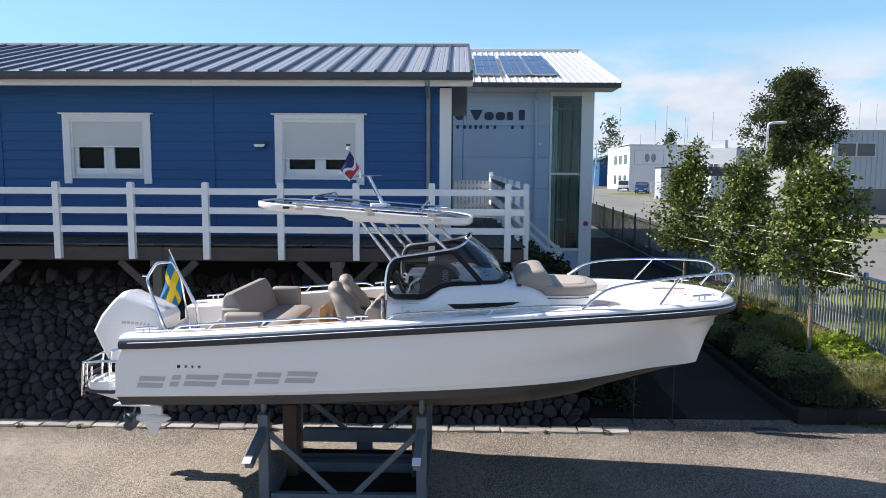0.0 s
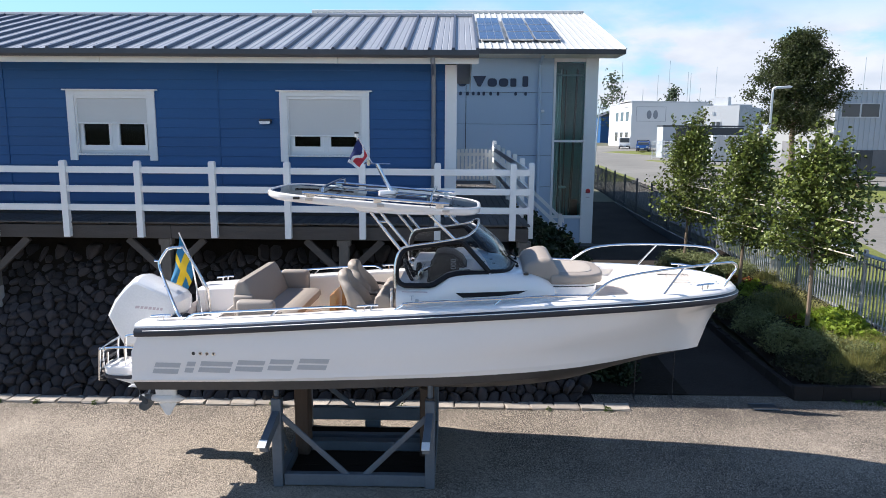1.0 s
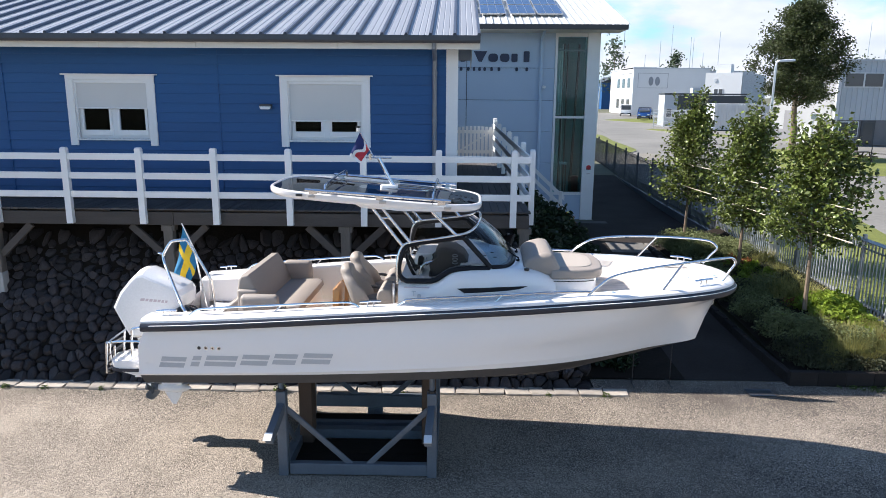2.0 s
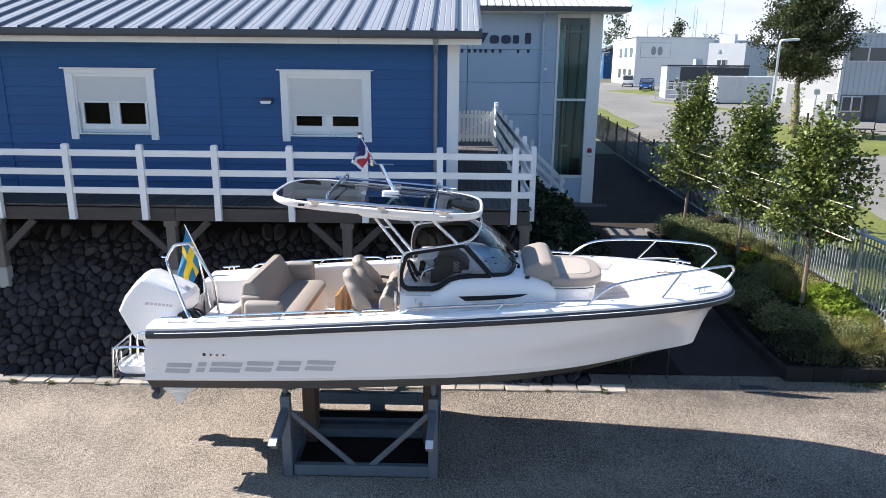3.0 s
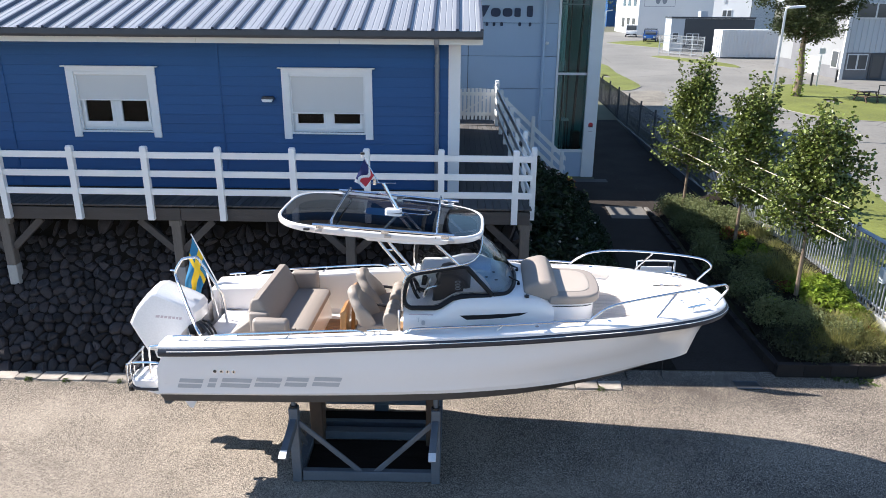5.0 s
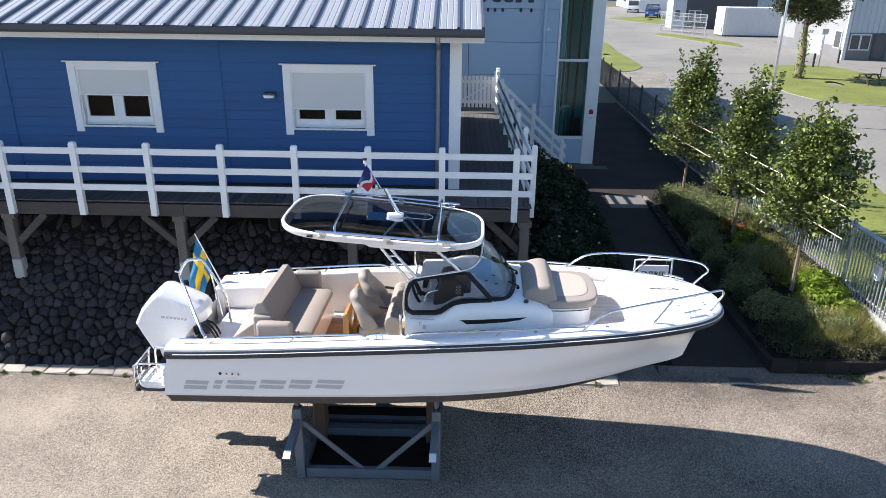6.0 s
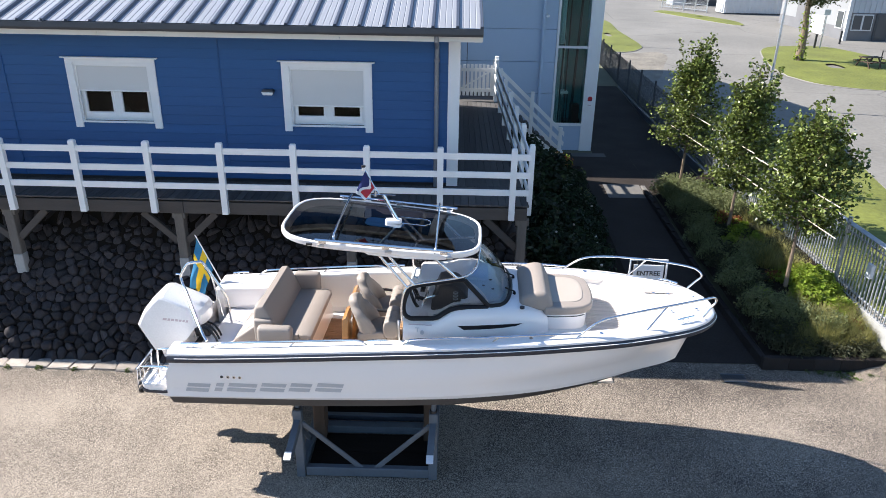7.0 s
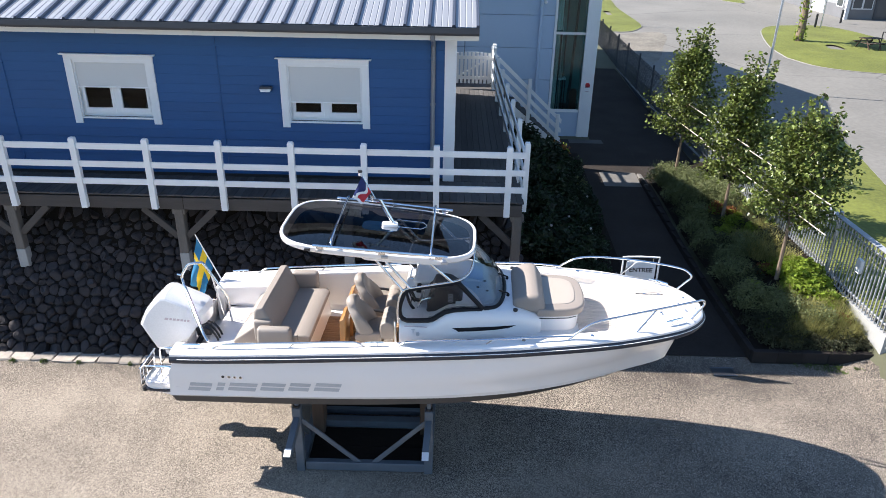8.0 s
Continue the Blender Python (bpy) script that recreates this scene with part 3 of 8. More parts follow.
def window(k, x0, x1, z0, z1, blind_z):
    """A white double casement in the boarded wall, its outside roller blind partly down."""
    w = thing("window_%d" % k, pose(x0, WALL_Y, z0), "white double window with an outside roller blind partly lowered", "window", kind="structure")
    W, H, t = x1 - x0, z1 - z0, 0.06
    for a, b in ((-0.15, 0.0), (W, W + 0.15)):
        part("casing", cube(a, b, -0.05, 0.0, -0.13, H, 0.004), M_WHITE, w)
    part("casing", cube(-0.15, W + 0.15, -0.05, 0.0, H, H + 0.09, 0.004), M_WHITE, w)
    part("drip_cap", cube(-0.21, W + 0.21, -0.10, 0.0, H + 0.09, H + 0.115, 0.004), M_WHITE, w)
    part("window_sill", cube(0.0, W, -0.06, 0.05, -0.03, 0.0, 0.006), M_WHITE, w)
    bm = bmesh.new()
    for a, b, c, d in ((0, W, 0, t), (0, W, H - t, H), (0, t, t, H - t), (W - t, W, t, H - t), (W / 2 - 0.05, W / 2 + 0.05, t, H - t)):
        box(bm, a, b, 0.05, 0.12, c, d)
    part("window_frame", bm, M_WHITE, w)
    for a, b in ((t, W / 2 - 0.05), (W / 2 + 0.05, W - t)):
        bm = bmesh.new()
        s = 0.055
        for p, q, c, d in ((a, b, t, t + 2 * s), (a, b, H - t - s, H - t), (a, a + s, t + 2 * s, H - t - s), (b - s, b, t + 2 * s, H - t - s)):
            box(bm, p, q, 0.035, 0.10, c, d, 0.004)
        sash = part("sash", bm, M_WHITE, w)
        part("pane", cube(a + s, b - s, 0.07, 0.078, t + 2 * s, H - t - s), M_GLASS, sash).visible_shadow = False
    bh = blind_z - z0
    part("blind_box", cube(0.0, W, -0.03, 0.03, H - 0.06, H, 0.006), M_WHITE, w)
    part("roller_blind", cube(0.02, W - 0.02, 0.004, 0.01, bh, H - 0.06), M_BLIND, w, "grey fabric blind")
    part("blind_bar", cube(0.02, W - 0.02, -0.006, 0.018, bh - 0.025, bh, 0.004), M_WHITE, w)
    for a in (0.0, W - 0.03):
        part("blind_guide", cube(a, a + 0.03, -0.012, 0.025, 0.0, H - 0.06), M_WHITE, w)


for k, (a, b, c, d, e) in enumerate(WINDOWS):
    window(k + 1, a, b, c, d, e)

def office_chair(x):
    c = thing("office_chair", pose(x, WALL_Y + 0.95, DECK_Z - 0.35), "grey office chair at the desk behind the window", "chair", "chairs in the office")
    part("backrest", prism(bmesh.new(), rounded(0.44, 0.52, 0.16, 4, 0.0, 1.42), "y", -0.04, 0.04, 0.02, 2), M_CHAIR, c, smooth=True)
    part("seat", prism(bmesh.new(), rounded(0.48, 0.46, 0.12, 4, 0.0, 0.22), "z", 0.86, 0.94, 0.03, 2), M_CHAIR, c, smooth=True)
    part("column", rod([(0, 0.2, 0.08), (0, 0.2, 0.86)], 0.03, 8), M_DARK, c)
    for k in range(5):
        a = 2 * math.pi * k / 5
        part("foot", rod([(0, 0.2, 0.09), (0.28 * math.cos(a), 0.2 + 0.28 * math.sin(a), 0.04)], 0.02, 6), M_DARK, c)


M_CHAIR = mat("chair_fabric", (0.16, 0.165, 0.17), 0.8, scale=4, vary=0.1, fine=80, grain=0.08)
office_chair(-6.92)
office_chair(-6.15)
desk = thing("office_desk", pose(-6.52, WALL_Y + 0.50, DECK_Z - 0.35), "pale office desk under the window", "desk")
part("top", cube(-0.78, 0.78, -0.30, 0.28, 1.30, 1.335, 0.006), M_CONC, desk)
for x in (-0.72, 0.72):
    part("panel_leg", cube(x - 0.02, x + 0.02, -0.28, 0.26, 0.0, 1.30), M_CONC, desk)

# ---- timber walkway in front of and beside the house ----
deck = thing("walkway_deck", pose(0, 12.9, DECK_Z), "weathered timber walkway on posts round the house", "deck", kind="structure")
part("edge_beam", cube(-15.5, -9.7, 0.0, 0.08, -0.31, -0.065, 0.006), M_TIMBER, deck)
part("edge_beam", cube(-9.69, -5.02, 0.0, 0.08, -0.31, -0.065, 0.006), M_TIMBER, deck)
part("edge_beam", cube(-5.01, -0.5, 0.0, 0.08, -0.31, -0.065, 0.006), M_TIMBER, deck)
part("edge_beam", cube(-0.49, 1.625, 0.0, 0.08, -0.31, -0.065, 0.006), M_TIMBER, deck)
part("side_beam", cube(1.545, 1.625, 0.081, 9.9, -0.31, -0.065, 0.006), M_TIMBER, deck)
# added unseen board; stops bright streaks showing through the gaps between planks
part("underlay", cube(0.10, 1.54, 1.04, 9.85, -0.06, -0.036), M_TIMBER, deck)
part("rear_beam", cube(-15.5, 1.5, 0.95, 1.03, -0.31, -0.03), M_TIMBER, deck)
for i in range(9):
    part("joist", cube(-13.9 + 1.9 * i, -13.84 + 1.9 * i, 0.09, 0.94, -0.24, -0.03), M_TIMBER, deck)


def pier(x, y, z0, z1, sides=(-1, 1)):
    """A timber post on a concrete foot, with a cap block and two braces along the beam."""
    p = thing("deck_pier", pose(x, y, z0), "weathered timber pier with diagonal braces on a concrete foot", "pier", "piers under the walkway")
    H = z1 - z0
    part("post", cube(-0.09, 0.09, -0.09, 0.09, 0.16, H, 0.012), M_POSTWOOD, p)
    part("foot", cube(-0.095, 0.095, -0.095, 0.095, -0.25, 0.16, 0.01), M_CONC, p)
    for s in sides:
        a, b = Vector((s * 0.09, 0, H - 0.62)), Vector((s * 0.72, 0, H - 0.02))
        d = (b - a).normalized() * 0.065
        n = Vector((-d.z, 0, d.x))
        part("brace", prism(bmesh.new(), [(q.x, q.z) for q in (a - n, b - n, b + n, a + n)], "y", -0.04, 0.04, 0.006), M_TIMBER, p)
    part("cap_block", cube(-0.13, 0.13, -0.08, 0.08, H - 0.12, H - 0.001, 0.01), M_POSTWOOD, p)
    return p


for x in (-11.85, -8.5, -5.15, -1.80, 1.55):
    pier(x, 13.02, 1.53, 2.655, (-1,) if x > 1 else (-1, 1))

# white railing: posts outside the beam, three rails behind them
RAIL_Y = 12.80
fence = thing("walkway_railing", pose(0, RAIL_Y, DECK_Z), "white painted three-rail timber railing along the walkway", "railing")
post_mesh = bpy.data.meshes.new("post")
bm = bmesh.new()
loft(bm, [[(sx * 0.057 * k, sy * 0.05 * k, z) for sx, sy in ((-1, -1), (1, -1), (1, 1), (-1, 1))] for z, k in ((-0.28, 1), (1.10, 1), (1.13, 0.75))], closed=True, cap=True)
bmesh.ops.recalc_face_normals(bm, faces=bm.faces)
bm.to_mesh(post_mesh)
bm.free()
post_mesh.materials.append(M_WHITE)
POSTS = [1.32 - 1.3735 * i for i in range(12)]
for x in POSTS:
    part_mesh("post", post_mesh, None, fence, m=pose(x, 0.05, 0))
for z in (0.962, 0.612, 0.268):
    for a, b in ((-15.2, -9.70), (-9.695, -4.19), (-4.185, 1.32), (1.325, 1.63)):
        part("rail", cube(a, b, 0.036, 0.070, z - 0.060, z + 0.060, 0.006), M_WHITE, fence)
side = thing("walkway_side_railing", pose(1.635, 13.17, DECK_Z), "white painted timber railing along the side walkway", "railing")
for i in range(7):
    y = 1.58 * i
    part_mesh("post", post_mesh, None, side, m=pose(-0.020 * y + 0.045, y, 0.021 * y, 0, 0, 90))
for z in (0.962, 0.612, 0.268):
    part("rail", cube(-0.035, 0.0, 0.0, 9.6, z - 0.060, z + 0.060, 0.006, m=pose(0, 0, 0, 1.2, 0, 1.15)), M_WHITE, side)
# picket gate across the end of the side walkway
gate = thing("picket_gate", pose(0.28, 22.75, DECK_Z + 0.12), "small white picket gate closed across the walkway", "gate")
for z in (0.22, 0.85):
    part("gate_rail", cube(0, 1.12, 0.0, 0.03, z - 0.05, z + 0.05), M_WHITE, gate)
for i in range(9):
    part("picket", cube(0.02 + 0.124 * i, 0.10 + 0.124 * i, -0.02, 0.0, 0.05, 1.0 + 0.03 * math.sin(i * 0.4)), M_WHITE, gate)
part("gate_brace", prism(bmesh.new(), [(0.05, 0.26), (0.13, 0.26), (1.06, 0.82), (0.98, 0.82)], "y", 0.002, 0.03), M_WHITE, gate)
part("gate_post", cube(1.14, 1.26, -0.06, 0.06, -0.1, 1.28, 0.01), M_WHITE, gate)
# stair down to the garden, with its sloping railing
stair = thing("garden_stair", pose(1.42, 23.8, 0), "white railed timber stair from the walkway to the garden", "stair")
for i in range(12):
    part("tread", cube(0.1 + 0.2 * i, 0.32 + 0.2 * i, 0.0, 1.0, 2.76 - 0.178 * i, 2.80 - 0.178 * i), M_DECK, stair)
for y in (-0.02, 1.0):
    part("stringer", prism(bmesh.new(), [(0.0, 2.6), (0.0, 2.86), (2.55, 0.82), (2.55, 0.5), (2.45, 0.5)], "y", y, y + 0.05), M_WHITE, stair)
part("landing", cube(-1.15, 0.1, -1.2, 1.0, 2.90, 2.96), M_DECK, stair)
for o in (1.05, 0.72, 0.39):
    part("stair_rail", prism(bmesh.new(), [(0.0, 2.86 + o), (0.0, 3.02 + o), (2.5, 0.72 + o), (2.5, 0.56 + o)], "y", -0.06, -0.025, 0.005), M_WHITE, stair)
for x, z in ((0.05, 4.15), (1.34, 3.12), (2.36, 1.95)):
    part("stair_post", cube(x - 0.06, x + 0.06, -0.15, -0.061, max(z - 1.5, 0.5), z, 0.01), M_WHITE, stair)

# ---- motor boat on its cradle ----
boat = thing("motor_boat", pose(0, 9.68, 0, 0, 0, -2.05), "white open motor boat with taupe cushions, propped on a cradle", "boat")
SHEER = curve([-3.8, -3.4, -2.4, -1.0, 0.36, 1.7, 2.36, 3.0, 3.85, 4.25], [2.235, 2.255, 2.32, 2.425, 2.52, 2.60, 2.63, 2.65, 2.665, 2.66])
BEAM = curve([-4.1, -3.0, -1.0, 0.0, 1.0, 2.0, 2.6, 3.2, 3.6, 3.86, 4.0, 4.08, 4.11], [1.255, 1.285, 1.29, 1.28, 1.235, 1.12, 1.01, 0.83, 0.665, 0.49, 0.33, 0.18, 0.0])
BOW = 4.11
# levels of the hull's side: first and last x, half breadth, height
L1B = curve([-4.1, -1, 0, 1, 2, 2.6, 3.2, 3.6, 3.85, 3.92], [1.25, 1.275, 1.262, 1.19, 1.01, 0.85, 0.58, 0.33, 0.12, 0.0])
L1Z = curve([-4.1, 0, 2, 3, 3.92], [1.86, 2.0, 2.15, 2.26, 2.36])
L2B = curve([-4.1, -1, 0, 1, 2, 2.6, 3.2, 3.6, 3.77], [1.22, 1.235, 1.21, 1.10, 0.86, 0.68, 0.40, 0.15, 0.0])
L2Z = curve([-3.82, -2, 0, 0.84, 1.76, 2.75, 3.77], [1.48, 1.56, 1.70, 1.78, 1.86, 1.95, 2.03])
L3B = curve([-4.1, -1, 0, 1, 2, 2.6, 3.2, 3.55, 3.68], [1.21, 1.22, 1.19, 1.07, 0.81, 0.60, 0.31, 0.11, 0.0])
L3Z = curve([-3.82, -2.0, -0.05, 1.2, 1.83, 2.3, 3.0, 3.68], [1.45, 1.51, 1.60, 1.645, 1.665, 1.70, 1.75, 1.735])
L4B = curve([-4.1, -1, 0, 1, 2, 2.6, 3.2, 3.66], [1.19, 1.20, 1.17, 1.03, 0.74, 0.50, 0.22, 0.0])
L4Z = curve([-3.8, -2.0, 0, 1.05, 1.66, 2.2, 3.0, 3.66], [1.34, 1.39, 1.49, 1.53, 1.56, 1.60, 1.68, 1.725])
KEEL = curve([-4.1, -1, 0.5, 1.2, 1.9, 2.6, 3.3, 3.64], [1.02, 1.02, 1.05, 1.10, 1.22, 1.44, 1.64, 1.72])
NS = 56
stations = [1 - (1 - i / (NS - 1)) ** 1.7 for i in range(NS)]


def level(s, a, b, half, height, side):
    x = a + s * (b - a)
    return (x, side * half(x), height(x))


side_rows, bottom_rows = [], []
for s in stations:
    for_side = []
    for side in (-1, 1):
        xt = -3.70 + s * (BOW - 0.10 + 3.70)
        top = (xt, side * max(BEAM(min(xt + 0.10 * s, BOW)) - 0.035, 0.0), SHEER(xt) - 0.17)
        for_side.append([top] + [level(s, a, b, h, z, side) for a, b, h, z in ((-3.79, 3.91, L1B, L1Z), (-3.82, 3.77, L2B, L2Z), (-3.81, 3.68, L3B, L3Z))])
    side_rows.append(for_side)
    pts = [level(s, -3.81, 3.68, L3B, L3Z, -1), level(s, -3.76, 3.66, L4B, L4Z, -1), (-3.74 + s * 7.38, 0.0, KEEL(-3.74 + s * 7.38)),
           level(s, -3.76, 3.66, L4B, L4Z, 1), level(s, -3.81, 3.68, L3B, L3Z, 1)]
    bottom_rows.append(pts)
bm = bmesh.new()
for k in (0, 1):
    rows = [r[k] for r in side_rows]
    topside, flange = [], []
    for s, r in zip(stations, rows):
        t, a, b, c = [Vector(p) for p in r]
        # the chine starts at the knuckle aft and runs down to the keel line at the stem
        chine = b.lerp(c, 0.85 * s ** 1.1) + Vector((0, (-1, 1)[k] * 0.014 * (1 - s ** 6), 0))
        topside.append([t, t.lerp(a, 0.33), t.lerp(a, 0.66), a, a.lerp(b, 0.5), b.lerp(a, 0.12), chine])
        flange.append([chine, c])
    loft(bm, topside)
    loft(bm, flange)
end = side_rows[0][0] + side_rows[0][1][::-1]
bm.faces.new([bm.verts.new(p) for p in end])
part("hull", bm, M_GEL, boat, "glossy white hull", smooth=True)
bm = loft(bmesh.new(), bottom_rows)
bm.faces.new([bm.verts.new(p) for p in bottom_rows[0]])
part("hull_bottom", bm, M_ANTIFOUL, boat, "dark antifouled bottom", smooth=True)

def rim(inset, dz, x0=-3.72, n=72):
    """The sheer line round the bow from one quarter to the other."""
    xs = [x0 + (BOW - x0) * (1 - (1 - i / n) ** 2.2) for i in range(n + 1)]
    near = []
    for x in xs:
        near.append(Vector((x, -BEAM(x), SHEER(x) + dz)))
    line = near + [Vector((p.x, -p.y, p.z)) for p in near[-2::-1]]
    out = []
    for i, p in enumerate(line):
        d = line[min(i + 1, len(line) - 1)] - line[max(i - 1, 0)]
        nrm = Vector((d.y, -d.x, 0)).normalized()
        out.append(p - nrm * inset)
    return out


def band(profile, x0=-3.72):
    """Sweeps a profile of (inset, height) round the sheer line."""
    lines = [rim(i, z, x0) for i, z in profile]
    return loft(bmesh.new(), [list(r) for r in zip(*lines)])


part("rub_rail", band([(0.04, -0.175), (-0.012, -0.165), (-0.034, -0.135), (-0.034, -0.090), (-0.012, -0.058), (0.03, -0.052)]), M_RUB, boat, "dark grey rubber fender strip", smooth=True)
# the steel strip's bright reflection is painted on as plain white gelcoat
part("rub_strip", band([(-0.033, -0.090), (-0.0375, -0.087), (-0.0375, -0.083), (-0.031, -0.079)], -3.60), M_GEL, boat, "thin steel strip, coloured white for its glint", smooth=True)
part("gunwale", band([(0.03, -0.075), (-0.004, -0.055), (0.0, -0.03), (0.03, -0.004), (0.08, 0.004), (0.20, 0.010), (0.235, 0.0), (0.245, -0.04)]), M_GEL, boat, smooth=True)


# inner liner: walls from the side decks down to the floor
FLOOR = 1.78
BOW_FLOOR = 2.470


def inner(x):
    return max(BEAM(x) - 0.245, 0.02)


bm = bmesh.new()
for sd in (-1, 1):
    rows = []
    for i in range(41):
        x = -3.05 + 5.84 * i / 40
        zf = FLOOR if x < 1.1 else BOW_FLOOR
        rows.append([(x, sd * inner(x), SHEER(x) - 0.03), (x, sd * (inner(x) + 0.01), max(SHEER(x) - 0.2, zf + 0.07)), (x, sd * (inner(x) - 0.02), zf + 0.05), (x, sd * (inner(x) - 0.08), zf)])
    loft(bm, rows)
part("liner", bm, M_GELIN, boat, "cream inner moulding", smooth=True)
part("cockpit_floor", loft(bmesh.new(), [[(x, -inner(x), FLOOR - 0.004), (x, inner(x), FLOOR - 0.004)] for x in (-3.1, -2, -1, 0, 1.15)]), M_NONSLIP, boat)
part("bow_floor", loft(bmesh.new(), [[(x, -inner(x), BOW_FLOOR - 0.004), (x, inner(x), BOW_FLOOR - 0.004)] for x in (1.1, 1.5, 2.0, 2.5, 2.75, 2.98)]), M_NONSLIP, boat)
part("floor_step", cube(1.09, 1.1, -0.99, 0.99, FLOOR, BOW_FLOOR), M_GELIN, boat)
# foredeck; the bow well ends in a wide round wall that sweeps up to it
KS = [math.sin(math.pi / 2 * k / 10) for k in range(-10, 11)]


def well_end(k):
    """Where the well ends, by the share of its half breadth."""
    return 3.00 - 0.50 * (1 - math.sqrt(max(1 - abs(k) ** 2.6, 0.0)))


rows = []
for i in range(29):
    row = []
    for k in KS:
        f = i / 28
        x = well_end(k) * (1 - f) + 3.97 * f
        w = max(BEAM(x) - 0.21, 0.03)
        row.append((x, w * k, SHEER(x) + 0.006 + 0.02 * (1 - k * k)))
    rows.append(row)
part("foredeck", loft(bmesh.new(), rows), M_NONSLIP, boat, smooth=True)
rows = []
for dx, up in ((-0.24, None), (-0.17, 0.012), (-0.115, 0.06), (-0.08, 0.15), (-0.05, 0.45), (-0.03, 0.80), (-0.012, 0.96), (0.004, 1.0)):
    row = []
    for k in KS:
        x = well_end(k)
        w = BEAM(x) - 0.21
        top_z = SHEER(x) + 0.007 + 0.02 * (1 - k * k)
        row.append((x + dx, w * k * (1 + 0.18 * dx), BOW_FLOOR - 0.006 if up is None else BOW_FLOOR - 0.004 + (top_z - BOW_FLOOR + 0.004) * up))
    rows.append(row)
part("bow_bulkhead", loft(bmesh.new(), rows), M_GELIN, boat, smooth=True)


def planks(parent, x0, x1, y0, y1, z, n, material, along="x", gap=0.012, thick=0.012, joint=None):
    """Narrow teak planks laid side by side in dark caulking, as parts of the floor panel."""
    base = part("teak_panel", cube(x0, x1, y0, y1, z - 0.004, z), joint or M_CAULK, parent)
    for i in range(n):
        if along == "x":
            w = (y1 - y0) / n
            b = cube(x0, x1, y0 + w * i + gap / 2, y0 + w * (i + 1) - gap / 2, z, z + thick)
        else:
            w = (x1 - x0) / n
            b = cube(x0 + w * i + gap / 2, x0 + w * (i + 1) - gap / 2, y0, y1, z, z + thick)
        part("plank", b, material, base)
    return base


planks(boat, -1.85, -0.05, -0.78, 0.69, FLOOR + 0.004, 27, M_TEAK, "x", 0.011)
# teak in the bow well, its forward end cut to the round of the wall
sole = part("teak_panel", prism(bmesh.new(), [(2.20, -0.64), (2.20, 0.64)] + [(well_end(k) - 0.172, 0.635 * k) for k in KS[::-1]], "z", BOW_FLOOR, BOW_FLOOR + 0.004), M_CAULK, boat)
for i in range(20):
    y0, y1 = -0.62 + 0.062 * i + 0.0045, -0.62 + 0.062 * (i + 1) - 0.0045
    e0, e1 = well_end(y0 / 0.66) - 0.17, well_end(y1 / 0.66) - 0.17
    part("plank", prism(bmesh.new(), [(2.20, y0), (e0, y0), (e1, y1), (2.20, y1)], "z", BOW_FLOOR + 0.004, BOW_FLOOR + 0.010), M_TEAKPALE, sole)
planks(boat, 3.20, 3.62, -0.24, 0.27, SHEER(3.4) + 0.0245, 10, M_TEAKPALE, "x", 0.008, 0.004, M_NONSLIP)
planks(boat, 3.15, 3.58, 0.29, 0.47, SHEER(3.4) + 0.028, 4, M_TEAKPALE, "x", 0.008, 0.006)

# stern: side boxes, motor well and after deck
for sd in (-1, 1):
    qi = 0.72 if sd > 0 else 0.97
    rows = [[(x, sd * qi, z0), (x, sd * (qi + 0.02), SHEER(x) - 0.02), (x, sd * (qi + 0.06), SHEER(x) + 0.012), (x, sd * (BEAM(x) - 0.15), SHEER(x) + 0.012)] for x, z0 in ((-3.60, 1.9), (-3.3, 1.9), (-2.95, 1.78), (-2.7, 1.78))]
    part("quarter_box", loft(bmesh.new(), rows), M_GEL, boat, smooth=True)
    part("quarter_end", prism(bmesh.new(), [(-2.72, FLOOR), (-2.70, SHEER(-2.7) - 0.02), (-2.64, FLOOR)], "y", sd * qi, sd * 1.05), M_GEL, boat)
    part("quarter_back", cube(-3.74, -3.59, min(sd * (qi - 0.02), sd * 1.235), max(sd * (qi - 0.02), sd * 1.235), 1.6, SHEER(-3.7) + 0.002, 0.03, 2), M_GEL, boat, smooth=True)
part("after_deck", cube(-3.50, -2.72, -0.98, 0.72, 1.81, 1.90, 0.03, 2), M_GEL, boat, smooth=True)
part("motor_well", cube(-3.80, -3.46, -0.97, 0.72, 1.50, 1.62, 0.03, 2), M_GEL, boat, smooth=True)
part("well_bulkhead", cube(-3.50, -3.46, -0.97, 0.72, 1.62, 1.85), M_GEL, boat)
for sd in (-1, 1):
    o = rounded(0.52, 0.46, 0.16, 5, -4.02, sd * 0.92)
    part("swim_platform", prism(bmesh.new(), o, "z", 1.50, 1.62, 0.03, 2), M_GEL, boat, smooth=True)
    part("platform_fender", prism(bmesh.new(), rounded(0.54, 0.48, 0.17, 5, -4.02, sd * 0.92), "z", 1.47, 1.51), M_RUB, boat)
    part("platform_bracket", prism(bmesh.new(), [(-3.8, 1.36), (-4.2, 1.47), (-3.8, 1.47)], "y", sd * 0.92 - 0.2, sd * 0.92 + 0.2, 0.02, 2), M_GEL, boat)


def hull_y(x, z):
    """Half breadth of the hull's side at a height."""
    pts = [(L3Z(x), L3B(x)), (L2Z(x), L2B(x)), (L1Z(x), L1B(x)), (SHEER(x) - 0.17, BEAM(x) - 0.035)]
    return float(np.interp(z, [p[0] for p in pts], [p[1] for p in pts]))


